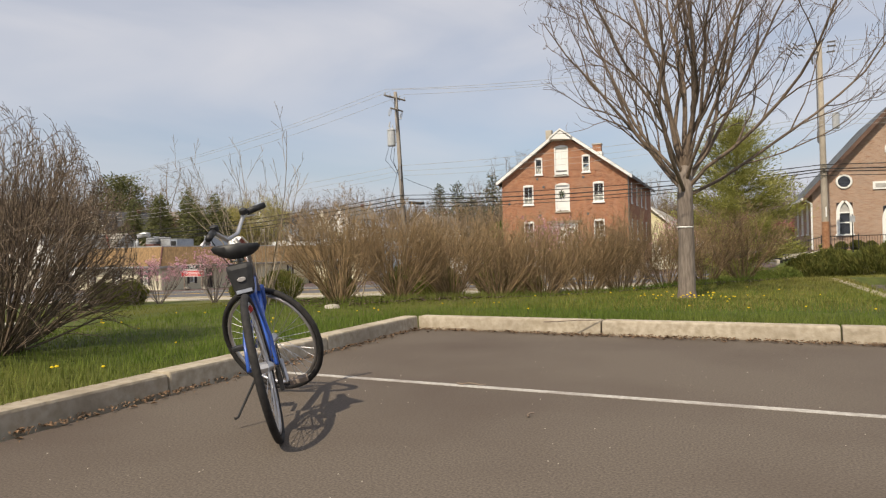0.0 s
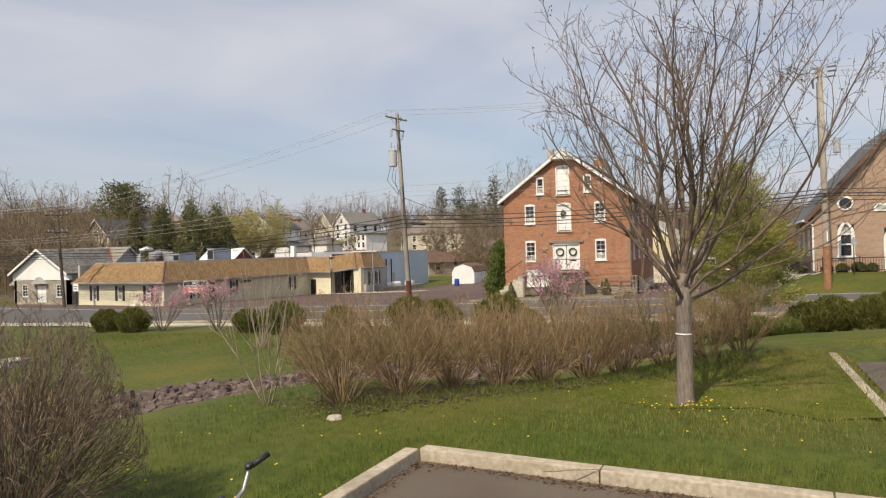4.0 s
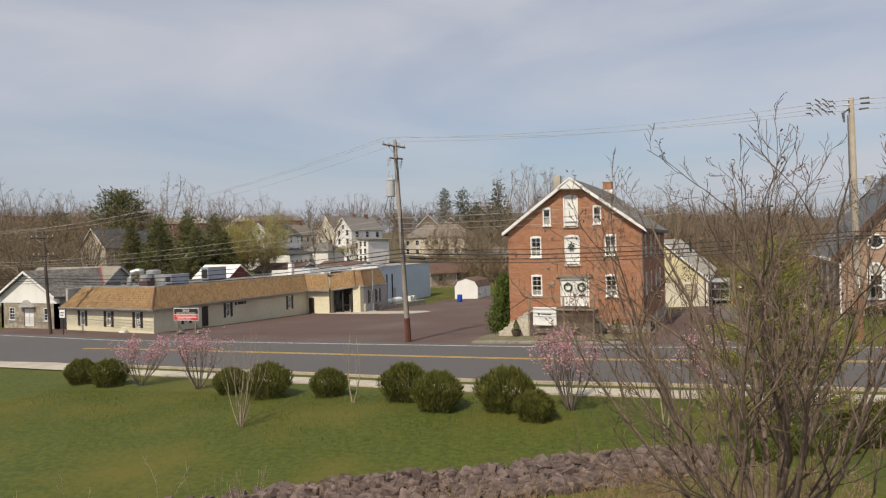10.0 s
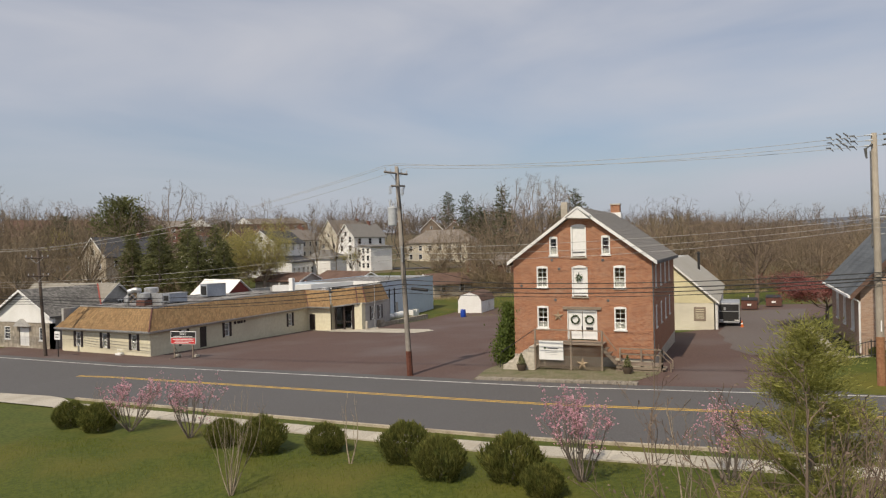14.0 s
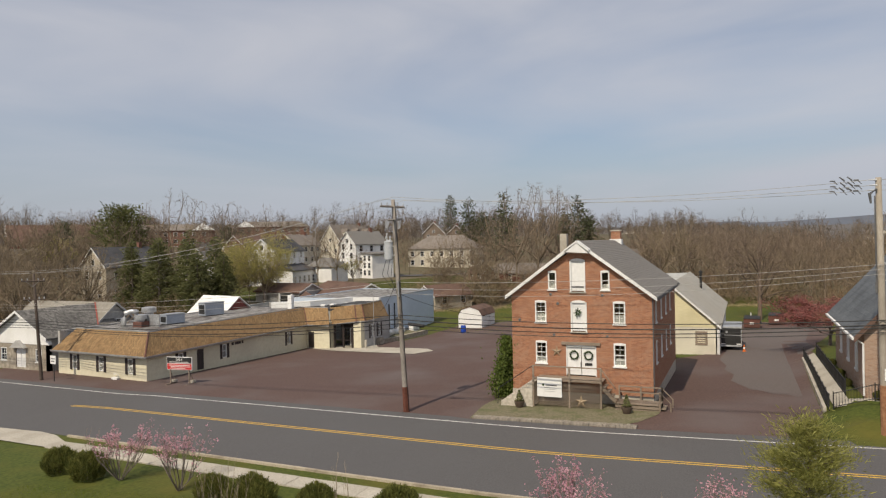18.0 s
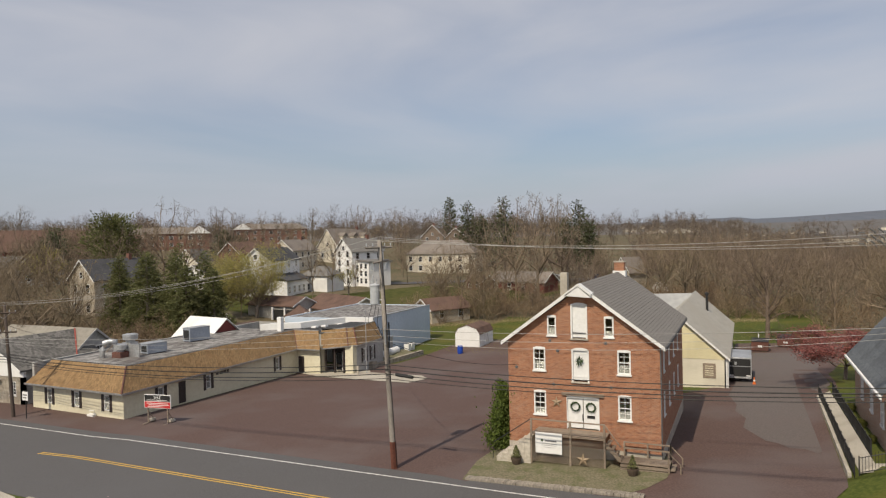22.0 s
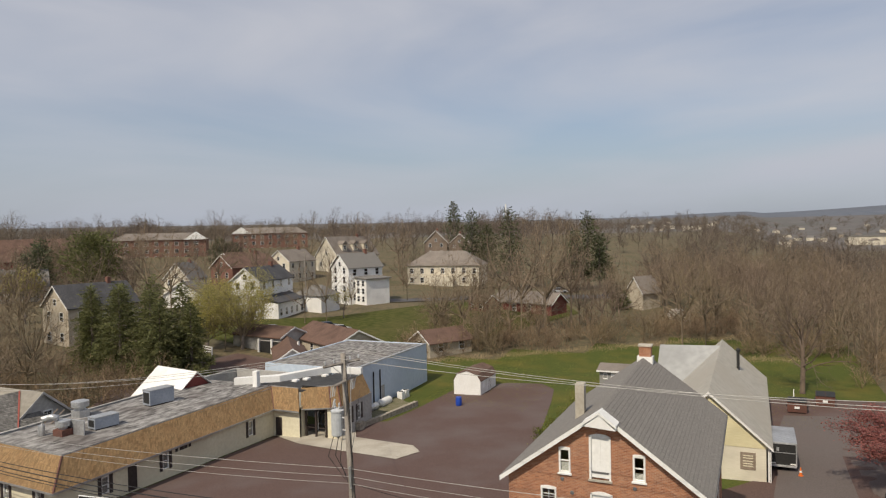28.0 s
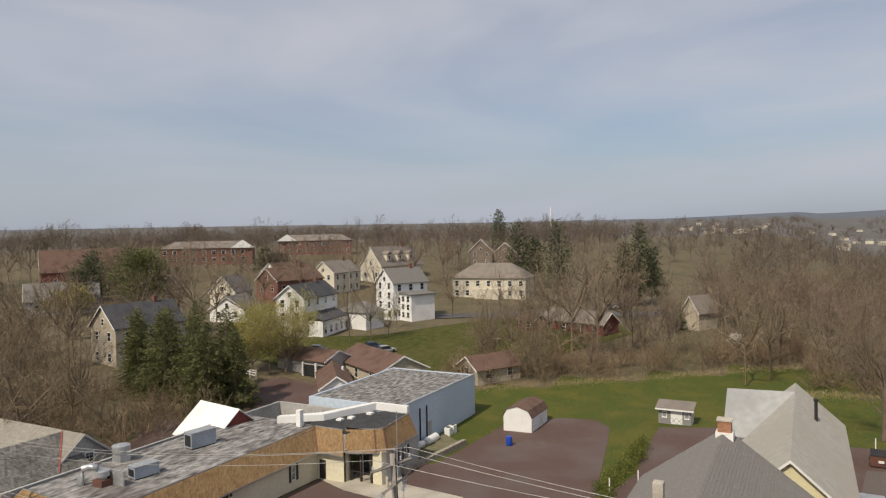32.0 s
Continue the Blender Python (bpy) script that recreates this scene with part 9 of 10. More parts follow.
house(-174, 207, 9, 19, 4.6, 8.2, 0, SIDING_W, BROWN_R, "long white house with red-brown roof", (2, 1), (5, 1))
house(-133, 295, 10, 12, 6.5, 11.5, 20, BROWN_S, ROOF_T, "brown shingled house with white-trimmed gable", (2, 2), (3, 2))
house(-122.5, 297, 9, 11, 6.5, 10.5, 20, BROWN_S, ROOF_T, "brown shingled house with a white-trimmed gable", (2, 2), (3, 2))
house(-122.5, 105, 8.6, 14, 7.6, 11.4, -8, STUCCO_T, ROOF_B, "tan stone house with steep dark roof", (2, 2), (3, 2), z=-0.9)
house(-118, 120, 7, 16, 3.2, 5.0, 70, STUCCO_T, ROOF_G, "low grey-roofed outbuilding behind trees", (0, 0), (3, 1), chimney=False)
house(-236, 164, 13, 26, 6.0, 13, -31, FAR_RED, BROWN_R, "dark red barn with a brown roof", (2, 1), (3, 1), "barn", False)
house(-198, 136, 11, 18, 4.0, 8.4, -33, GREYW, ROOF_G, "grey-roofed house half hidden by trees", (2, 1), (3, 1))
house(-153.5, 164.8, 7.5, 11, 5.6, 10.0, 18, SIDING_C, ROOF_G, "cream house with grey roof", (2, 2), (3, 2))
house(-139, 152, 9, 13, 3.4, 6.4, 24, SIDING_W, ROOF_G, "low white bungalow with grey roof", (2, 1), (3, 1), chimney=False)
gh = thing("garage", (-101.5, 158, land(-101.5, 158)), "small white garage with a hipped grey roof", "garage", rz=-8)
part("wall", bx(-4.2, -3.2, -1.5, 4.2, 3.2, 3.9), SIDING_W, gh)
part("roof", Mesh().prism([(-4.7, -3.7, 3.9), (4.7, -3.7, 3.9), (4.7, 3.7, 3.9), (-4.7, 3.7, 3.9)], [(-1.6, -0.1, 6.2), (1.6, -0.1, 6.2), (1.6, 0.1, 6.2), (-1.6, 0.1, 6.2)]), ROOF_G, gh, "hipped grey roof")
vp = thing("utility_pole", (-108.3, 162.9, land(-108.3, 162.9)), "slim grey pole in the village street", "pole")
part("shaft", Mesh().tube([(0, 0, -0.3), (0, 0, 14.5)], [0.2, 0.13], 7), WOODP, vp)
part("crossarm", bx(-1.1, -0.06, 13.6, 1.1, 0.06, 13.75), WOODP, vp)
house(-80.5, 120, 6.5, 12, 3.0, 4.4, 82, GREYW, BROWN_R, "weathered open-bay garage with brown roof", (0, 0), (0, 0), "garage", False, z=-1.9, win=(1, 1))
gb = thing("garage_bays", (-81.0, 116.2, -1.9), "white posts with dark panels for the shade of open bays", "garage", rz=-4)
for i in range(4):
    part("post", bx(-4.6 + 3 * i, -0.15, -0.5, -4.3 + 3 * i, 0.15, 2.7), SIDING_W, gb)
    # solid dark panel stands in for the shade inside each bay
    if i < 3:
        part("bay", bx(-4.3 + 3 * i, 0.1, -0.5, -1.6 + 3 * i, 0.2, 2.3), DARK, gb, "dark panel painted as the shade inside an open bay")
house(-66.5, 119, 9, 17, 3.0, 5.2, 60, STUCCO_T, BROWN_R, "long low shed with red-brown roof", (1, 1), (3, 1), "shed", False, z=-2.6)
house(-71.5, 107.5, 5, 14, 2.2, 3.9, 40, SIDING_W, BROWN_R, "low white gabled store with brown roof", (0, 0), (0, 0), "shed", False, z=-2.8)
house(-58.5, 126.5, 6, 9, 2.4, 4.2, -30, STUCCO_T, BROWN_R, "small white store with brown roof", (1, 1), (2, 1), "shed", False)
house(-31, 185.5, 4.6, 6.5, 5.0, 8.4, -30, STUCCO_T, ROOF_T, "narrow tan stone springhouse among trees", (0, 0), (0, 0), "outbuilding", False, z=-1.0)
house(-46, 173.5, 6, 17, 3.2, 5.4, 70, FAR_RED, ROOF_T, "low dark red shed among the trees", (0, 0), (4, 1), "shed", False, z=-1.0)
house(-62, 172, 4.5, 5, 2.4, 3.8, 70, FAR_RED, BROWN_R, "small red shed among the trees", (0, 0), (2, 1), "shed", False)
for x, y, n, e in ((-235.5, 236.5, 38, 1), (-223, 295, 36, -1)):
    ap = thing("apartment_block", (x, y, land(x, y) - 2.2), "red brick apartment block with white gabled end", "building", rz=38)
    part("wall", bx(-n / 2, 0, -3, n / 2, 13, 9.4), BRICK_F, ap)
    part("roof", Mesh().prism([(-n / 2 - 0.5, -0.6, 9.4), (n / 2 + 0.5, -0.6, 9.4), (n / 2 + 0.5, 13.6, 9.4), (-n / 2 - 0.5, 13.6, 9.4)], [(-n / 2 + 5, 6.4, 12.4), (n / 2 - 5, 6.4, 12.4), (n / 2 - 5, 6.6, 12.4), (-n / 2 + 5, 6.6, 12.4)]), ROOF_T, ap)
    part("gable", Mesh().prism([(e * (n / 2 + 0.6), -1.0, 9.4), (e * (n / 2 - 9), -1.0, 9.4), (e * (n / 2 - 4.2), -1.0, 12.6)], [(e * (n / 2 + 0.6), 3, 9.4), (e * (n / 2 - 9), 3, 9.4), (e * (n / 2 - 4.2), 6, 12.6)]), WHITE, ap, "white gabled front", fix=True)
    for i in range(n // 4):
        for j in range(3):
            far_window(ap, pose(-n / 2 + 2 + 4 * i, 0, 0.9 + 3 * j), 1.5, 1.5)
fr8 = random.Random(88)
for i in range(34):
    ang, r = radians(fr8.uniform(-10, 9)), fr8.uniform(900, 1900)
    x, y = -5 - r * math.sin(ang), 20 + r * math.cos(ang)
    w, d, e = fr8.uniform(8, 11), fr8.uniform(9, 13), fr8.uniform(2, 3.4)
    z = land(x, y) + relief(x, y) + fr8.uniform(1.5, 5)
    f8 = thing("distant_house", (x, y, z), "small pale house far off among woods", "house", "distant houses", rz=fr8.uniform(0, 90))
    part("wall", bx(-w / 2, -d / 2, -12, w / 2, d / 2, e), fr8.choice((SIDING_C, SIDING_C, STUCCO_T)), f8)
    part("roof", Mesh().prism([(-w / 2 - 0.4, -d / 2, e), (w / 2 + 0.4, -d / 2, e), (0, -d / 2, e + 3)], [(-w / 2 - 0.4, d / 2, e), (w / 2 + 0.4, d / 2, e), (0, d / 2, e + 3)]), fr8.choice((ROOF_T, ROOF_G)), f8, fix=True)
lw = thing("distant_store", (150, 1100, -6), "long white flat-roofed building far off", "building", rz=8)
part("wall", bx(-40, -10, -10, 40, 10, 8), SIDING_C, lw)
part("roof", bx(-41, -11, 8, 41, 11, 9.5), ROOF_G, lw)
mast = thing("radio_mast", (-299, 874, 0), "slim white mast on the skyline", "mast")
part("shaft", Mesh().tube([(0, 0, 0), (0, 0, 54)], [1.0, 0.8], 8), WHITE, mast)


def car(x, y, rz, paint, label):
    c = thing("parked_car", (x, y, land(x, y) + 0.05), label, "car", rz=rz)
    part("body", Mesh().prism([(-2.2, -0.88, 0.25), (2.2, -0.88, 0.25), (2.2, 0.88, 0.25), (-2.2, 0.88, 0.25)], [(-2.15, -0.85, 0.85), (2.05, -0.85, 0.8), (2.05, 0.85, 0.8), (-2.15, 0.85, 0.85)]), paint, c, bevel=0.1)
    part("cabin", Mesh().prism([(-1.7, -0.8, 0.82), (1.1, -0.8, 0.82), (1.1, 0.8, 0.82), (-1.7, 0.8, 0.82)], [(-1.2, -0.65, 1.42), (0.4, -0.65, 1.42), (0.4, 0.65, 1.42), (-1.2, 0.65, 1.42)]), GLASS, c, bevel=0.06)
    part("roof_panel", bx(-1.2, -0.66, 1.41, 0.4, 0.66, 1.47), paint, c, bevel=0.02)
    for wx in (-1.35, 1.35):
        for wy in (-0.86, 0.86):
            part("wheel", Mesh().tube([(wx, wy - 0.1, 0.32), (wx, wy + 0.1, 0.32)], [0.32, 0.32], 12), RUBBER, c)


CAR_B = mat("car_dark_blue", (0.03, 0.05, 0.10), (0.05, 0.07, 0.13), 3, 0.25, spec=0.6)
CAR_W = mat("car_silver", (0.4, 0.41, 0.42), (0.5, 0.5, 0.51), 3, 0.3, 0.3)
car(-93.5, 131, 20, CAR_B, "dark blue saloon car parked on grass")
car(-86.5, 128, 35, CAR_W, "silver estate car parked on grass")
car(-85.5, 138.5, 60, CAR_B, "dark saloon car parked behind the houses")
car(-81.5, 137, 65, CAR_W, "silver car parked behind the houses")
car(-56, 213, 10, CAR_W, "silver car parked in the far lot")
car(-41, 205, 80, CAR_B, "dark car parked in the far lot")
car(-37, 206, 80, CAR_W, "pale car parked in the far lot")
sheet("back_lot", [(-92, 100), (-74, 97), (-66, 104), (-76, 113), (-88, 114)], LOT, "reddish gravel yard behind the restaurant", 0.06)
sheet("side_yard", [(-80, 76), (-68, 76), (-67.5, 95), (-80, 98), (-92, 92)], LOT, "reddish earth yard behind the stone shop", 0.05)
sheet("village_green", [(-112, 124), (-84, 117), (-62, 126), (-50, 152), (-42, 176), (-52, 196), (-78, 182), (-92, 150), (-110, 138)], VGRASS, "green grass round the village houses", 0.12, cell=6)
sheet("village_street", [(-150, 182), (-118, 168), (-90, 178), (-62, 197), (-36, 200), (-34, 208), (-64, 206), (-92, 186), (-118, 176), (-148, 190)], ROAD, "narrow grey village street", 0.2, "road", cell=6)
vf = thing("plank_fence", (-96.5, 112.2, land(-96.5, 112.2)), "white plank fence beside the yard", "fence", rz=-17)
for i in range(4):
    part("post", bx(2.1 * i - 0.08, -0.08, -0.3, 2.1 * i + 0.08, 0.08, 1.3), WHITE, vf)
for z in (0.3, 0.75, 1.15):
    part("plank", bx(0, -0.05, z, 6.3, 0.0, z + 0.15), WHITE, vf)


def fast_mesh(name, verts, tris, material, label, category):
    me = bpy.data.meshes.new(name)
    me.vertices.add(len(verts))
    me.vertices.foreach_set("co", np.ascontiguousarray(verts, dtype=np.float32).ravel())
    me.loops.add(len(tris) * 3)
    me.loops.foreach_set("vertex_index", np.ascontiguousarray(tris, dtype=np.int32).ravel())
    me.polygons.add(len(tris))
    me.polygons.foreach_set("loop_start", np.arange(0, len(tris) * 3, 3, dtype=np.int32))
    me.update(calc_edges=True)
    me.materials.append(material)
    return tagged(new(name, me), label, category, "", "stuff")


def rounded(v, centre, radii, soft=0.22):
    """Draws in what sticks out of a rounded crown."""
    q = (v - np.array(centre)) / np.array(radii)
    rho = np.maximum(np.linalg.norm(q, axis=1), 1e-6)
    k = np.where(rho > 1 - soft, (1 - soft + soft * (1 - np.exp(-np.maximum(rho - 1 + soft, 0) / soft * 0.8))) / rho, 1.0)
    return np.array(centre) + q * k[:, None] * np.array(radii)


def wild_tree(seed, fan, limbs_n, kids, twig, trunk=0.3, reach=0.62, thick=0.011, up=0.35, angle=0.6):
    """A bare tree one unit high: round limbs, and fine twigs as slim blades."""
    rnd, limbs, top = random.Random(seed), [], len(kids)
    limbs.append(([Vector((0, 0, -0.05)), Vector((rnd.gauss(0, 0.01), 0, trunk))], [thick, thick * 0.8], top + 1))
    for i in range(limbs_n):
        u = (i + 0.4) / limbs_n
        a, tilt = 2.4 * i + rnd.uniform(-0.3, 0.3), 0.08 + fan * u ** 0.75
        ramify(rnd, limbs, Vector((0, 0, trunk * rnd.uniform(0.72, 1.0))), Vector((math.sin(tilt) * math.cos(a), math.sin(tilt) * math.sin(a), math.cos(tilt))), reach * rnd.uniform(0.85, 1.12) * (1.08 - 0.3 * u), thick * 0.6, top, kids, angle, up, 0.2, 4, twig, 0.2, 0.5)
    m = Mesh()
    for pts, rad, dep in limbs:
        if dep <= 1:
            p, q = pts[0], pts[-1]
            e = (q - p).cross(Vector((rnd.gauss(0, 1), rnd.gauss(0, 1), rnd.gauss(0, 1)))).normalized() * max(rad[0], twig) * 1.4
            m.add([p - e, p + e, q], [(0, 1, 2)])
        else:
            o = len(m.f)
            m.tube(pts if dep >= top else [pts[0], pts[-1]], rad if dep >= top else [rad[0], rad[-1]], 3, cap=False)
            m.f = m.f[:o] + [t for f in m.f[o:] for t in ((f[0], f[1], f[2]), (f[0], f[2], f[3]))]
    v = np.array([tuple(v) for v in m.v])
    v[:, 2] /= np.sort(v[:, 2])[int(len(v) * 0.97)]
    wide = np.sort(np.hypot(v[:, 0], v[:, 1]))[int(len(v) * 0.93)]
    return rounded(v, (0, 0, 0.5), (wide, wide, 0.53)), np.array(m.f)


def forest(name, kinds, places, material, label):
    vs, qs, o = [], [], 0
    for k, (x, y, z, h, w, a) in enumerate(places):
        v, q = kinds[k % len(kinds)]
        c, s = math.cos(a), math.sin(a)
        vs.append(np.stack([x + w * (v[:, 0] * c - v[:, 1] * s), y + w * (v[:, 0] * s + v[:, 1] * c), z + h * v[:, 2]], 1))
        qs.append(q + o)
        o += len(v)
    return fast_mesh(name, np.concatenate(vs), np.concatenate(qs), material, label, "woods")


KEEP_OUT = [(-104, 176, 11), (-108, 146, 13), (-106, 154, 10), (-149, 211, 11), (-150, 244, 15), (-97, 228, 14), (-161, 190, 10), (-174, 216, 12), (-122, 111, 10), (-81, 118, 8), (-68, 119, 10), (-72, 107, 9), (-31, 187, 5), (-46, 172, 8), (-236, 240, 22), (-223, 300, 22), (-85, 130, 12), (-153, 170, 9), (-138, 158, 10), (-133, 300, 12), (-143, 180, 11), (-215, 150, 12), (-236, 164, 16), (-198, 138, 13), (-178, 127, 9), (-163, 117, 7), (-28.5, 174, 6), (-26.5, 164, 5), (-25.5, 157, 4), (-100, 99, 6), (-92, 98, 6), (-84, 95, 5), (-85, 104, 8), (-44, 205, 9), (-98, 89, 9), (-89, 88, 8), (-107, 92, 7), (-83, 86, 8), (-80, 92, 8), (-215, 214, 18), (-203, 265, 16), (-190, 190, 12), (-165, 170, 10), (-140, 140, 9)]
fo = random.Random(77)


def wood_places(n, r0, r1, tall, want, left=62, right=-13):
    out = []
    while len(out) < n:
        ang, r = radians(fo.uniform(right, left)), math.sqrt(fo.uniform(r0 * r0, r1 * r1))
        x, y = -5 - r * math.sin(ang), 15 + r * math.cos(ang)
        if any(math.hypot(x - a, y - b) < c for a, b, c in KEEP_OUT) or fo.random() > want(x, y):
            continue
        h = tall * (fo.uniform(0.6, 1.05) if fo.random() < 0.85 else fo.uniform(1.08, 1.25))
        z = land(x, y) - (14 * sm(150, 500, y) * sm(-40, 60, x) if y > 150 else 0)
        out.append((x, y, z, h, h * fo.uniform(0.75, 1.1), fo.uniform(0, 6.28)))
    return out


def edge(x):
    return 127 + 0.72 * (x + 54) if x < -8 else 140


def right_wood(x, y):
    if x > 8:
        return 1.0 if y > 112 + 0.2 * x else 0
    if y < edge(x):
        return 0
    if x > -66:
        return 0.6 if y < edge(x) + 24 and x < -12 else (1.0 if x > -26 else 0.4)
    return 0


def left_wood(x, y):
    if x > -74 or y < 58:
        return 0
    if -x + y > 250:
        return 0.6 if x < -185 and y < 200 else 0.08
    return 0.9 if y < 92 and x < -86 else (0.6 if x < -150 and y < 140 else (0.25 if x < -126 else (0.1 if y > 112 else 0.0)))


kinds_big = [wild_tree(200 + i, 0.95, 9, (4, 5, 5), 0.0011, 0.3, 0.6, 0.011, 0.12, 0.78) for i in range(5)]
kinds_round = [wild_tree(260 + i, 1.2, 9, (4, 5, 5), 0.0011, 0.28, 0.56, 0.011, 0.14, 0.8) for i in range(5)]
kinds_far = [wild_tree(220 + i, 1.15, 8, (6, 7), 0.0019, 0.26, 0.58, 0.011, 0.12, 0.8) for i in range(6)]
kinds_dim = [wild_tree(230 + i, 1.15, 7, (5, 6), 0.0024, 0.26, 0.58, 0.011, 0.12, 0.8) for i in range(4)]
kinds_brush = [wild_tree(240 + i, 1.0, 8, (4, 5), 0.0034, 0.05, 0.8, 0.010, 0.15, 0.7) for i in range(4)]
forest("woods_near", kinds_big + kinds_round, wood_places(260, 105, 215, 13, right_wood), WOOD_B, "bare brown woodland trees in early spring")
forest("woods_left", kinds_big + kinds_round, wood_places(190, 75, 300, 14.5, left_wood), WOOD_B, "bare brown trees behind the shops")
TALL = [(-48.2, 152, 25), (-42.5, 150, 26), (-39, 156, 24.7), (-57.5, 165, 21.6), (-124.2, 128, 25), (-124.9, 135, 22.7), (-131.7, 130, 22), (-138.4, 165, 23), (-133, 175, 22.5), (-127.6, 92, 22), (-125.5, 95, 20), (-125, 100, 20), (-130, 104, 19), (-130, 118, 18.6), (-154, 230, 22), (-147.5, 252, 23), (-131.8, 235, 23.6), (-124.8, 244, 22.6), (-103.6, 246, 22.6), (-16.3, 140, 18.8), (-13, 145, 19.3), (-212, 207, 17), (-204, 199, 15), (-219, 213, 16), (-207, 210, 13), (-206, 268, 14), (-197, 275, 15), (-201, 282, 13), (-232, 196, 17), (-226, 190, 16), (-243, 200, 18)]
forest("tall_trees", kinds_round, [(x, y, land(x, y), h * 0.98, h * 0.85, 1.7 * i) for i, (x, y, h) in enumerate(TALL)], WOOD_B, "tall bare trees standing above the woods")
forest("woods_far", kinds_far, wood_places(560, 205, 520, 15, lambda x, y: 1.0 if x > -50 else (0.1 if -x + y < 400 else 0.7)), WOOD_F, "distant bare woodland on the valley floor")
forest("woods_distant", kinds_dim, wood_places(300, 500, 1050, 16, lambda x, y: 1.0), WOOD_F, "distant bare woodland to the horizon")
forest("woods_ridge", kinds_far, [(x, y, z, h, w, a) for x, y, z, h, w, a in wood_places(240, 330, 640, 17, lambda x, y: 1.0 if not (-170 < x < -90 and y < 330) else 0.2, 60, 14)], WOOD_F, "bare trees along the rise behind the village")
far_trees = [(x, y, land(x, y) + relief(x, y) - 2, h, h * 2.2, a) for x, y, z, h, w, a in wood_places(320, 900, 2300, 22, lambda x, y: 1.0, 50)]
forest("woods_horizon", kinds_dim, far_trees, WOOD_F, "bare woodland on the far plain")
brush = []
while len(brush) < 290:
    x = fo.uniform(-64, 26)
    y = edge(x) + abs(fo.gauss(0, 10)) - 1 if x < 6 else fo.uniform(116, 150)
    if y < 190:
        h = fo.uniform(2.2, 6.0)
        brush.append((x, y, land(x, y) - 0.1, h, h * 1.1, fo.uniform(0, 6.28)))
for i in range(150):
    x, y = fo.uniform(-170, -80), fo.uniform(62, 98)
    if not any(math.hypot(x - a, y - b) < c for a, b, c in KEEP_OUT):
        h = fo.uniform(2, 5.5)
        brush.append((x, y, land(x, y) - 0.1, h, h * 1.1, fo.uniform(0, 6.28)))
for i in range(130):
    x, y = fo.uniform(-116, -80), fo.uniform(66, 92)
    h = fo.uniform(2.5, 6.0)
    brush.append((x, y, land(x, y) - 0.1, h, h * 1.1, fo.uniform(0, 6.28)))
for i in range(60):
    x, y = fo.uniform(-66, -44), fo.uniform(134, 168)
    h = fo.uniform(2.5, 6.5)
    if y > edge(x) - 6 and math.hypot(x + 46, y - 173) > 8:
        brush.append((x, y, land(x, y) - 0.1, h, h * 1.1, fo.uniform(0, 6.28)))
forest("undergrowth", kinds_brush, brush, BRUSH, "tan brush and briars at the wood edge")
blades("field_grass", 26000, lambda r: (lambda x: (x, (lambda e: e - 3 - (e - 101 - 0.25 * max(0, -30 - x)) * r.random())(edge(x))))(r.choice((r.uniform(-46, -31), r.uniform(-29, 1)))), 0.13, THIN, "pale spring grass in the back field", 0.2, 0.7)
blades("field_edge_grass", 9000, lambda r: (lambda x: (x, edge(x) - 2.2 + r.gauss(0, 1.5)))(r.uniform(-60, 2)), 0.32, REED, "tan dead grass along the wood edge", 0.12)
for i, (x, y, h, r) in enumerate(((-103, 97, 13.5, 4.2), (-98.5, 99, 14, 4.6), (-95, 95.5, 14.5, 4.8), (-91.5, 99, 15.5, 5.0), (-88.5, 95.5, 14, 4.8), (-86, 99.5, 14.5, 4.0), (-84.5, 93.5, 12.5, 3.8), (-82.5, 97.5, 12, 3.4), (-106, 99.5, 12, 3.2))):
    conifer("spruce_tree", x, y, land(x, y) - 0.2, 300 + i, h, r * 0.98, "tall dark green spruce behind the restaurant", SPRUCE, 6500, 0.55, 0.03, -0.4, 0.35, 0.8, 0.9, 0.16)
for i, (x, y, h, r) in enumerate(((-72.8, 218, 25, 5.0), (-50.5, 224.7, 23.5, 4.6), (-53.5, 221, 18, 4.2), (-131, 311, 24, 5.5), (-97, 248, 24, 5.0), (-92, 250, 19, 4.5), (-190, 150, 15, 4.5), (-200, 158, 16, 5), (-184, 142, 13, 4), (-193, 226, 11, 5), (-190, 230, 9, 4.5), (-46.5, 222, 17, 3.6))):
    conifer("fir_tree", x, y, land(x, y) - 0.2, 320 + i, h, r, "dark green fir standing above bare trees", FIR, 1700, 0.95, 0.2, -0.15, 0.55, 0.6)


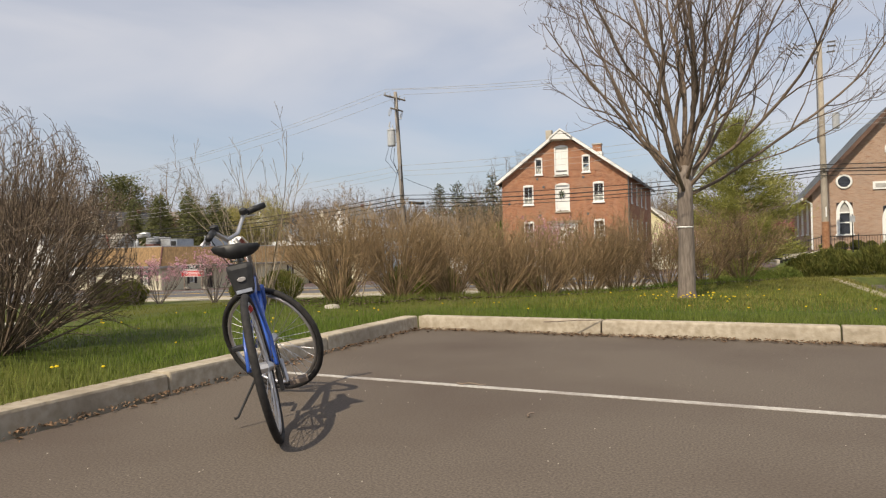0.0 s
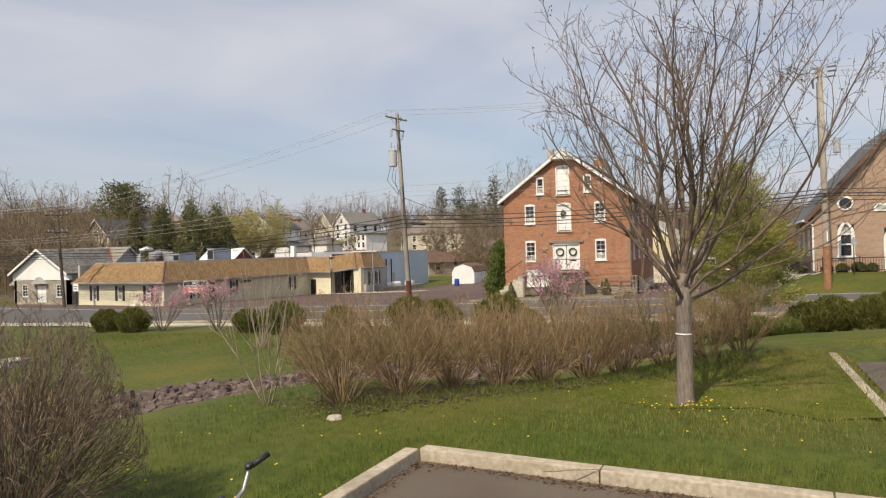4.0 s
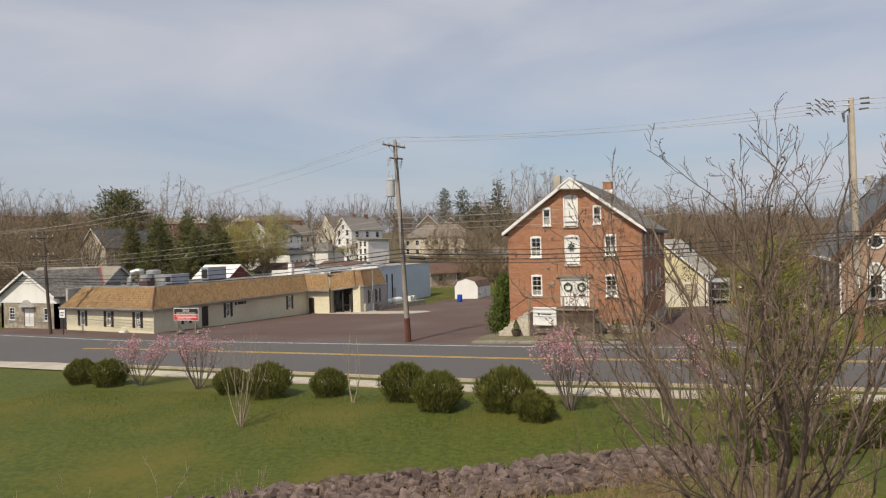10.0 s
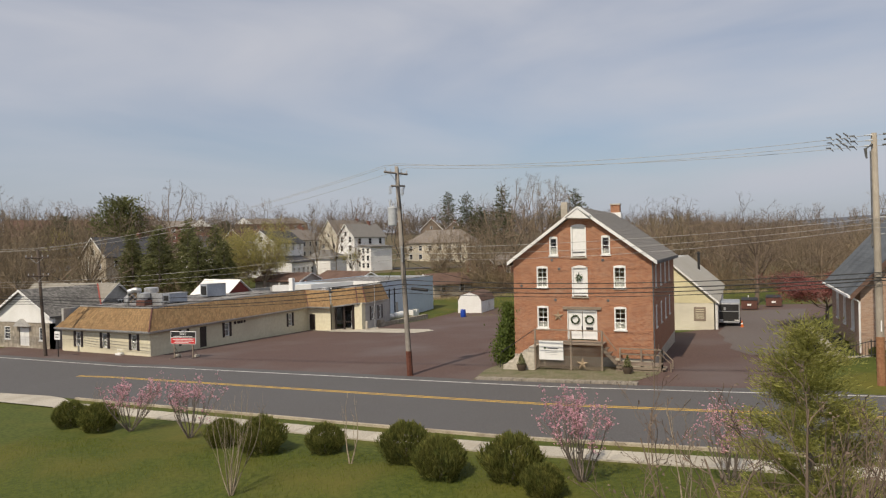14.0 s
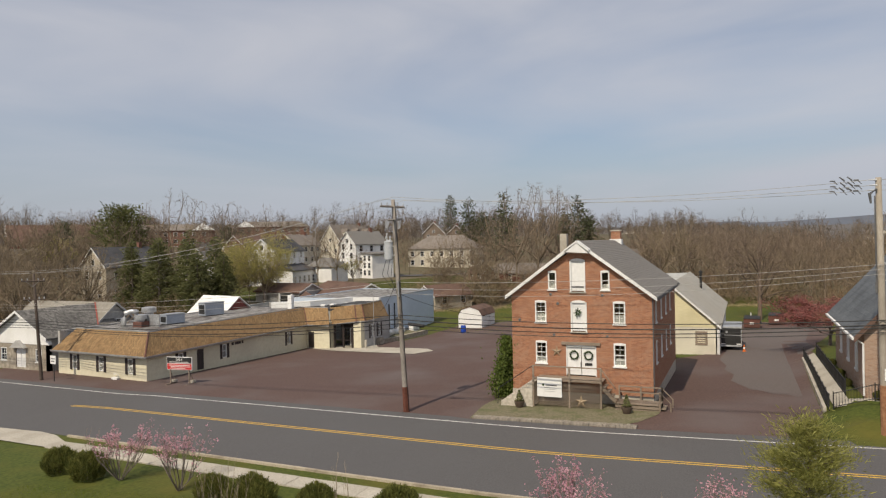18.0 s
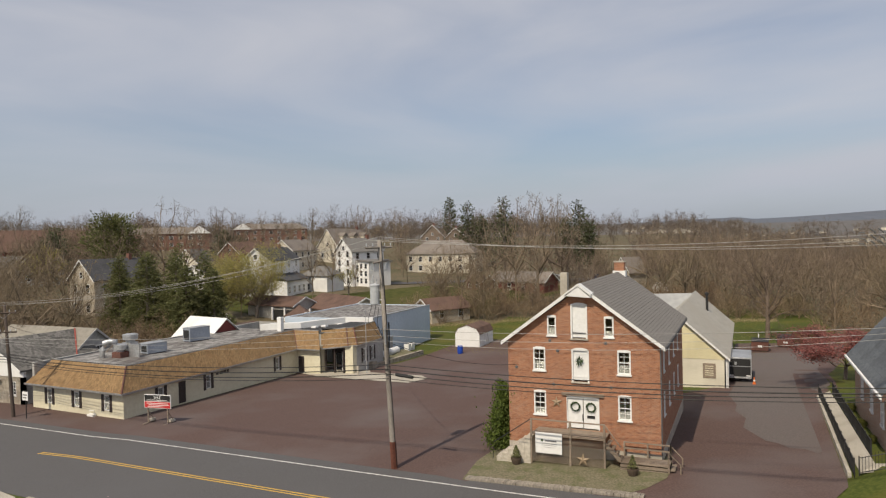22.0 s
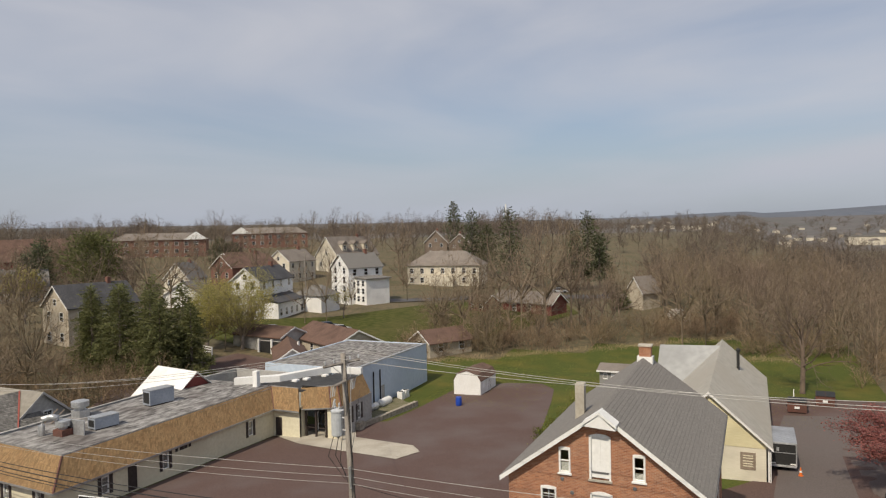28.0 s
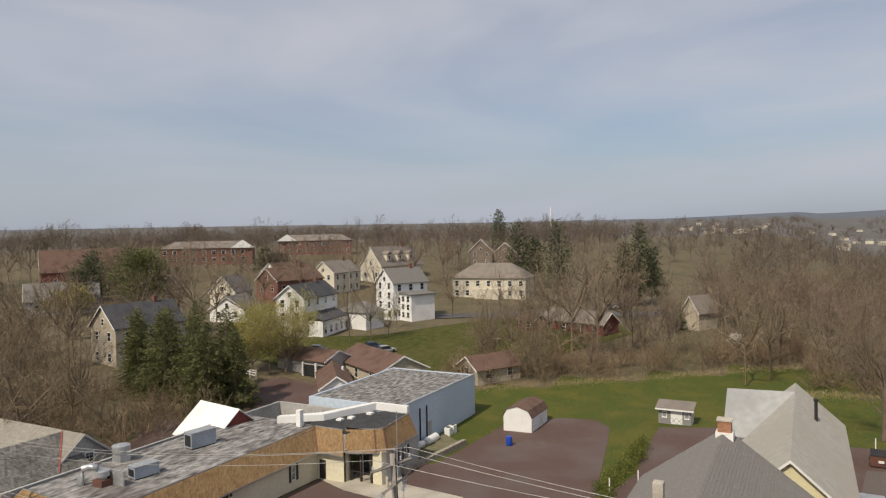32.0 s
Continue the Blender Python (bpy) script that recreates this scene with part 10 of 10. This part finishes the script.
def willow_tree(x, y, seed, h):
    """Upright stems that part low down into a haze of hanging shoots in first leaf."""
    rnd, limbs = random.Random(seed), []
    t = thing("willow_tree", (x, y, land(x, y)), "willow in fresh yellow-green leaf", "tree")
    part("trunk", Mesh().tube([(0, 0, -0.3), (0, 0, 0.2), (0.1, 0, h * 0.15)], [0.5, 0.36, 0.3], 9), BARK, t, smooth=True)
    for i in range(12):
        a, tilt = 2.4 * i, 0.06 + 0.75 * math.sqrt(i / 12)
        ramify(rnd, limbs, Vector((0.05, 0, h * rnd.uniform(0.1, 0.16))), Vector((math.sin(tilt) * math.cos(a), math.sin(tilt) * math.sin(a), math.cos(tilt))), h * rnd.uniform(0.6, 0.84) * (1 - 0.25 * tilt), 0.11, 2, (7, 11), 0.6, 0.12, 0.1, 5, 0.012, 0.12, 0.42)
    part("crown", limb_mesh(limbs, (3, 3, 4)), BARK_L, t, "slim yellowish branches")
    tips = [q for l in limbs if l[2] <= 1 for q in l[0][1:]]
    def inside():
        return rnd.choice(tips) + Vector((rnd.gauss(0, 0.35), rnd.gauss(0, 0.35), rnd.gauss(-0.2, 0.4))), Vector((rnd.gauss(0, 0.3), rnd.gauss(0, 0.3), -1)).normalized()
    part("foliage", sprays(rnd, 17000, inside, 0.22, 0.28, 0.0), WILLOW, t, "fine yellow-green spring leaves")


willow_tree(-89.5, 117, 41, 17.0)
willow_tree(-94.5, 113.5, 47, 14.0)
leaf_tree("leafing_tree", -89, 150, 42, 8, 1, "small tree with pale spring buds", WILLOW, 900, 0.2, 0.15, 0.9)
leaf_tree("leafing_tree", -150, 118, 43, 14, 1, "tall tree with green spring buds", WILLOW, 2600, 0.5, 0.3, 0.8)
leaf_tree("blossom_tree", -19.5, 164, 44, 4.6, 1, "white blossoming tree at the wood edge", WHITE_BL, 1200, 0.35, 0.15, 0.9)
conifer("arborvitae", -33.5, 184.2, land(-33.5, 184.2), 360, 4.6, 1.6, "dark clipped evergreen beside the stone springhouse", SPRUCE, 2200, 0.35, 0.02, 0.1, 0.2, 0.5)
conifer("arborvitae", -35.2, 184.8, land(-35.2, 184.8), 361, 3.8, 1.5, "dark clipped evergreen beside the stone springhouse", SPRUCE, 1800, 0.35, 0.02, 0.1, 0.2, 0.5)
conifer("pine_tree", -137, 125, land(-137, 125), 362, 18.5, 6.4, "tall green pine above bare trees", SPRUCE, 4200, 0.8, 0.45, 0.2, 0.4, 0.3, 1.8)
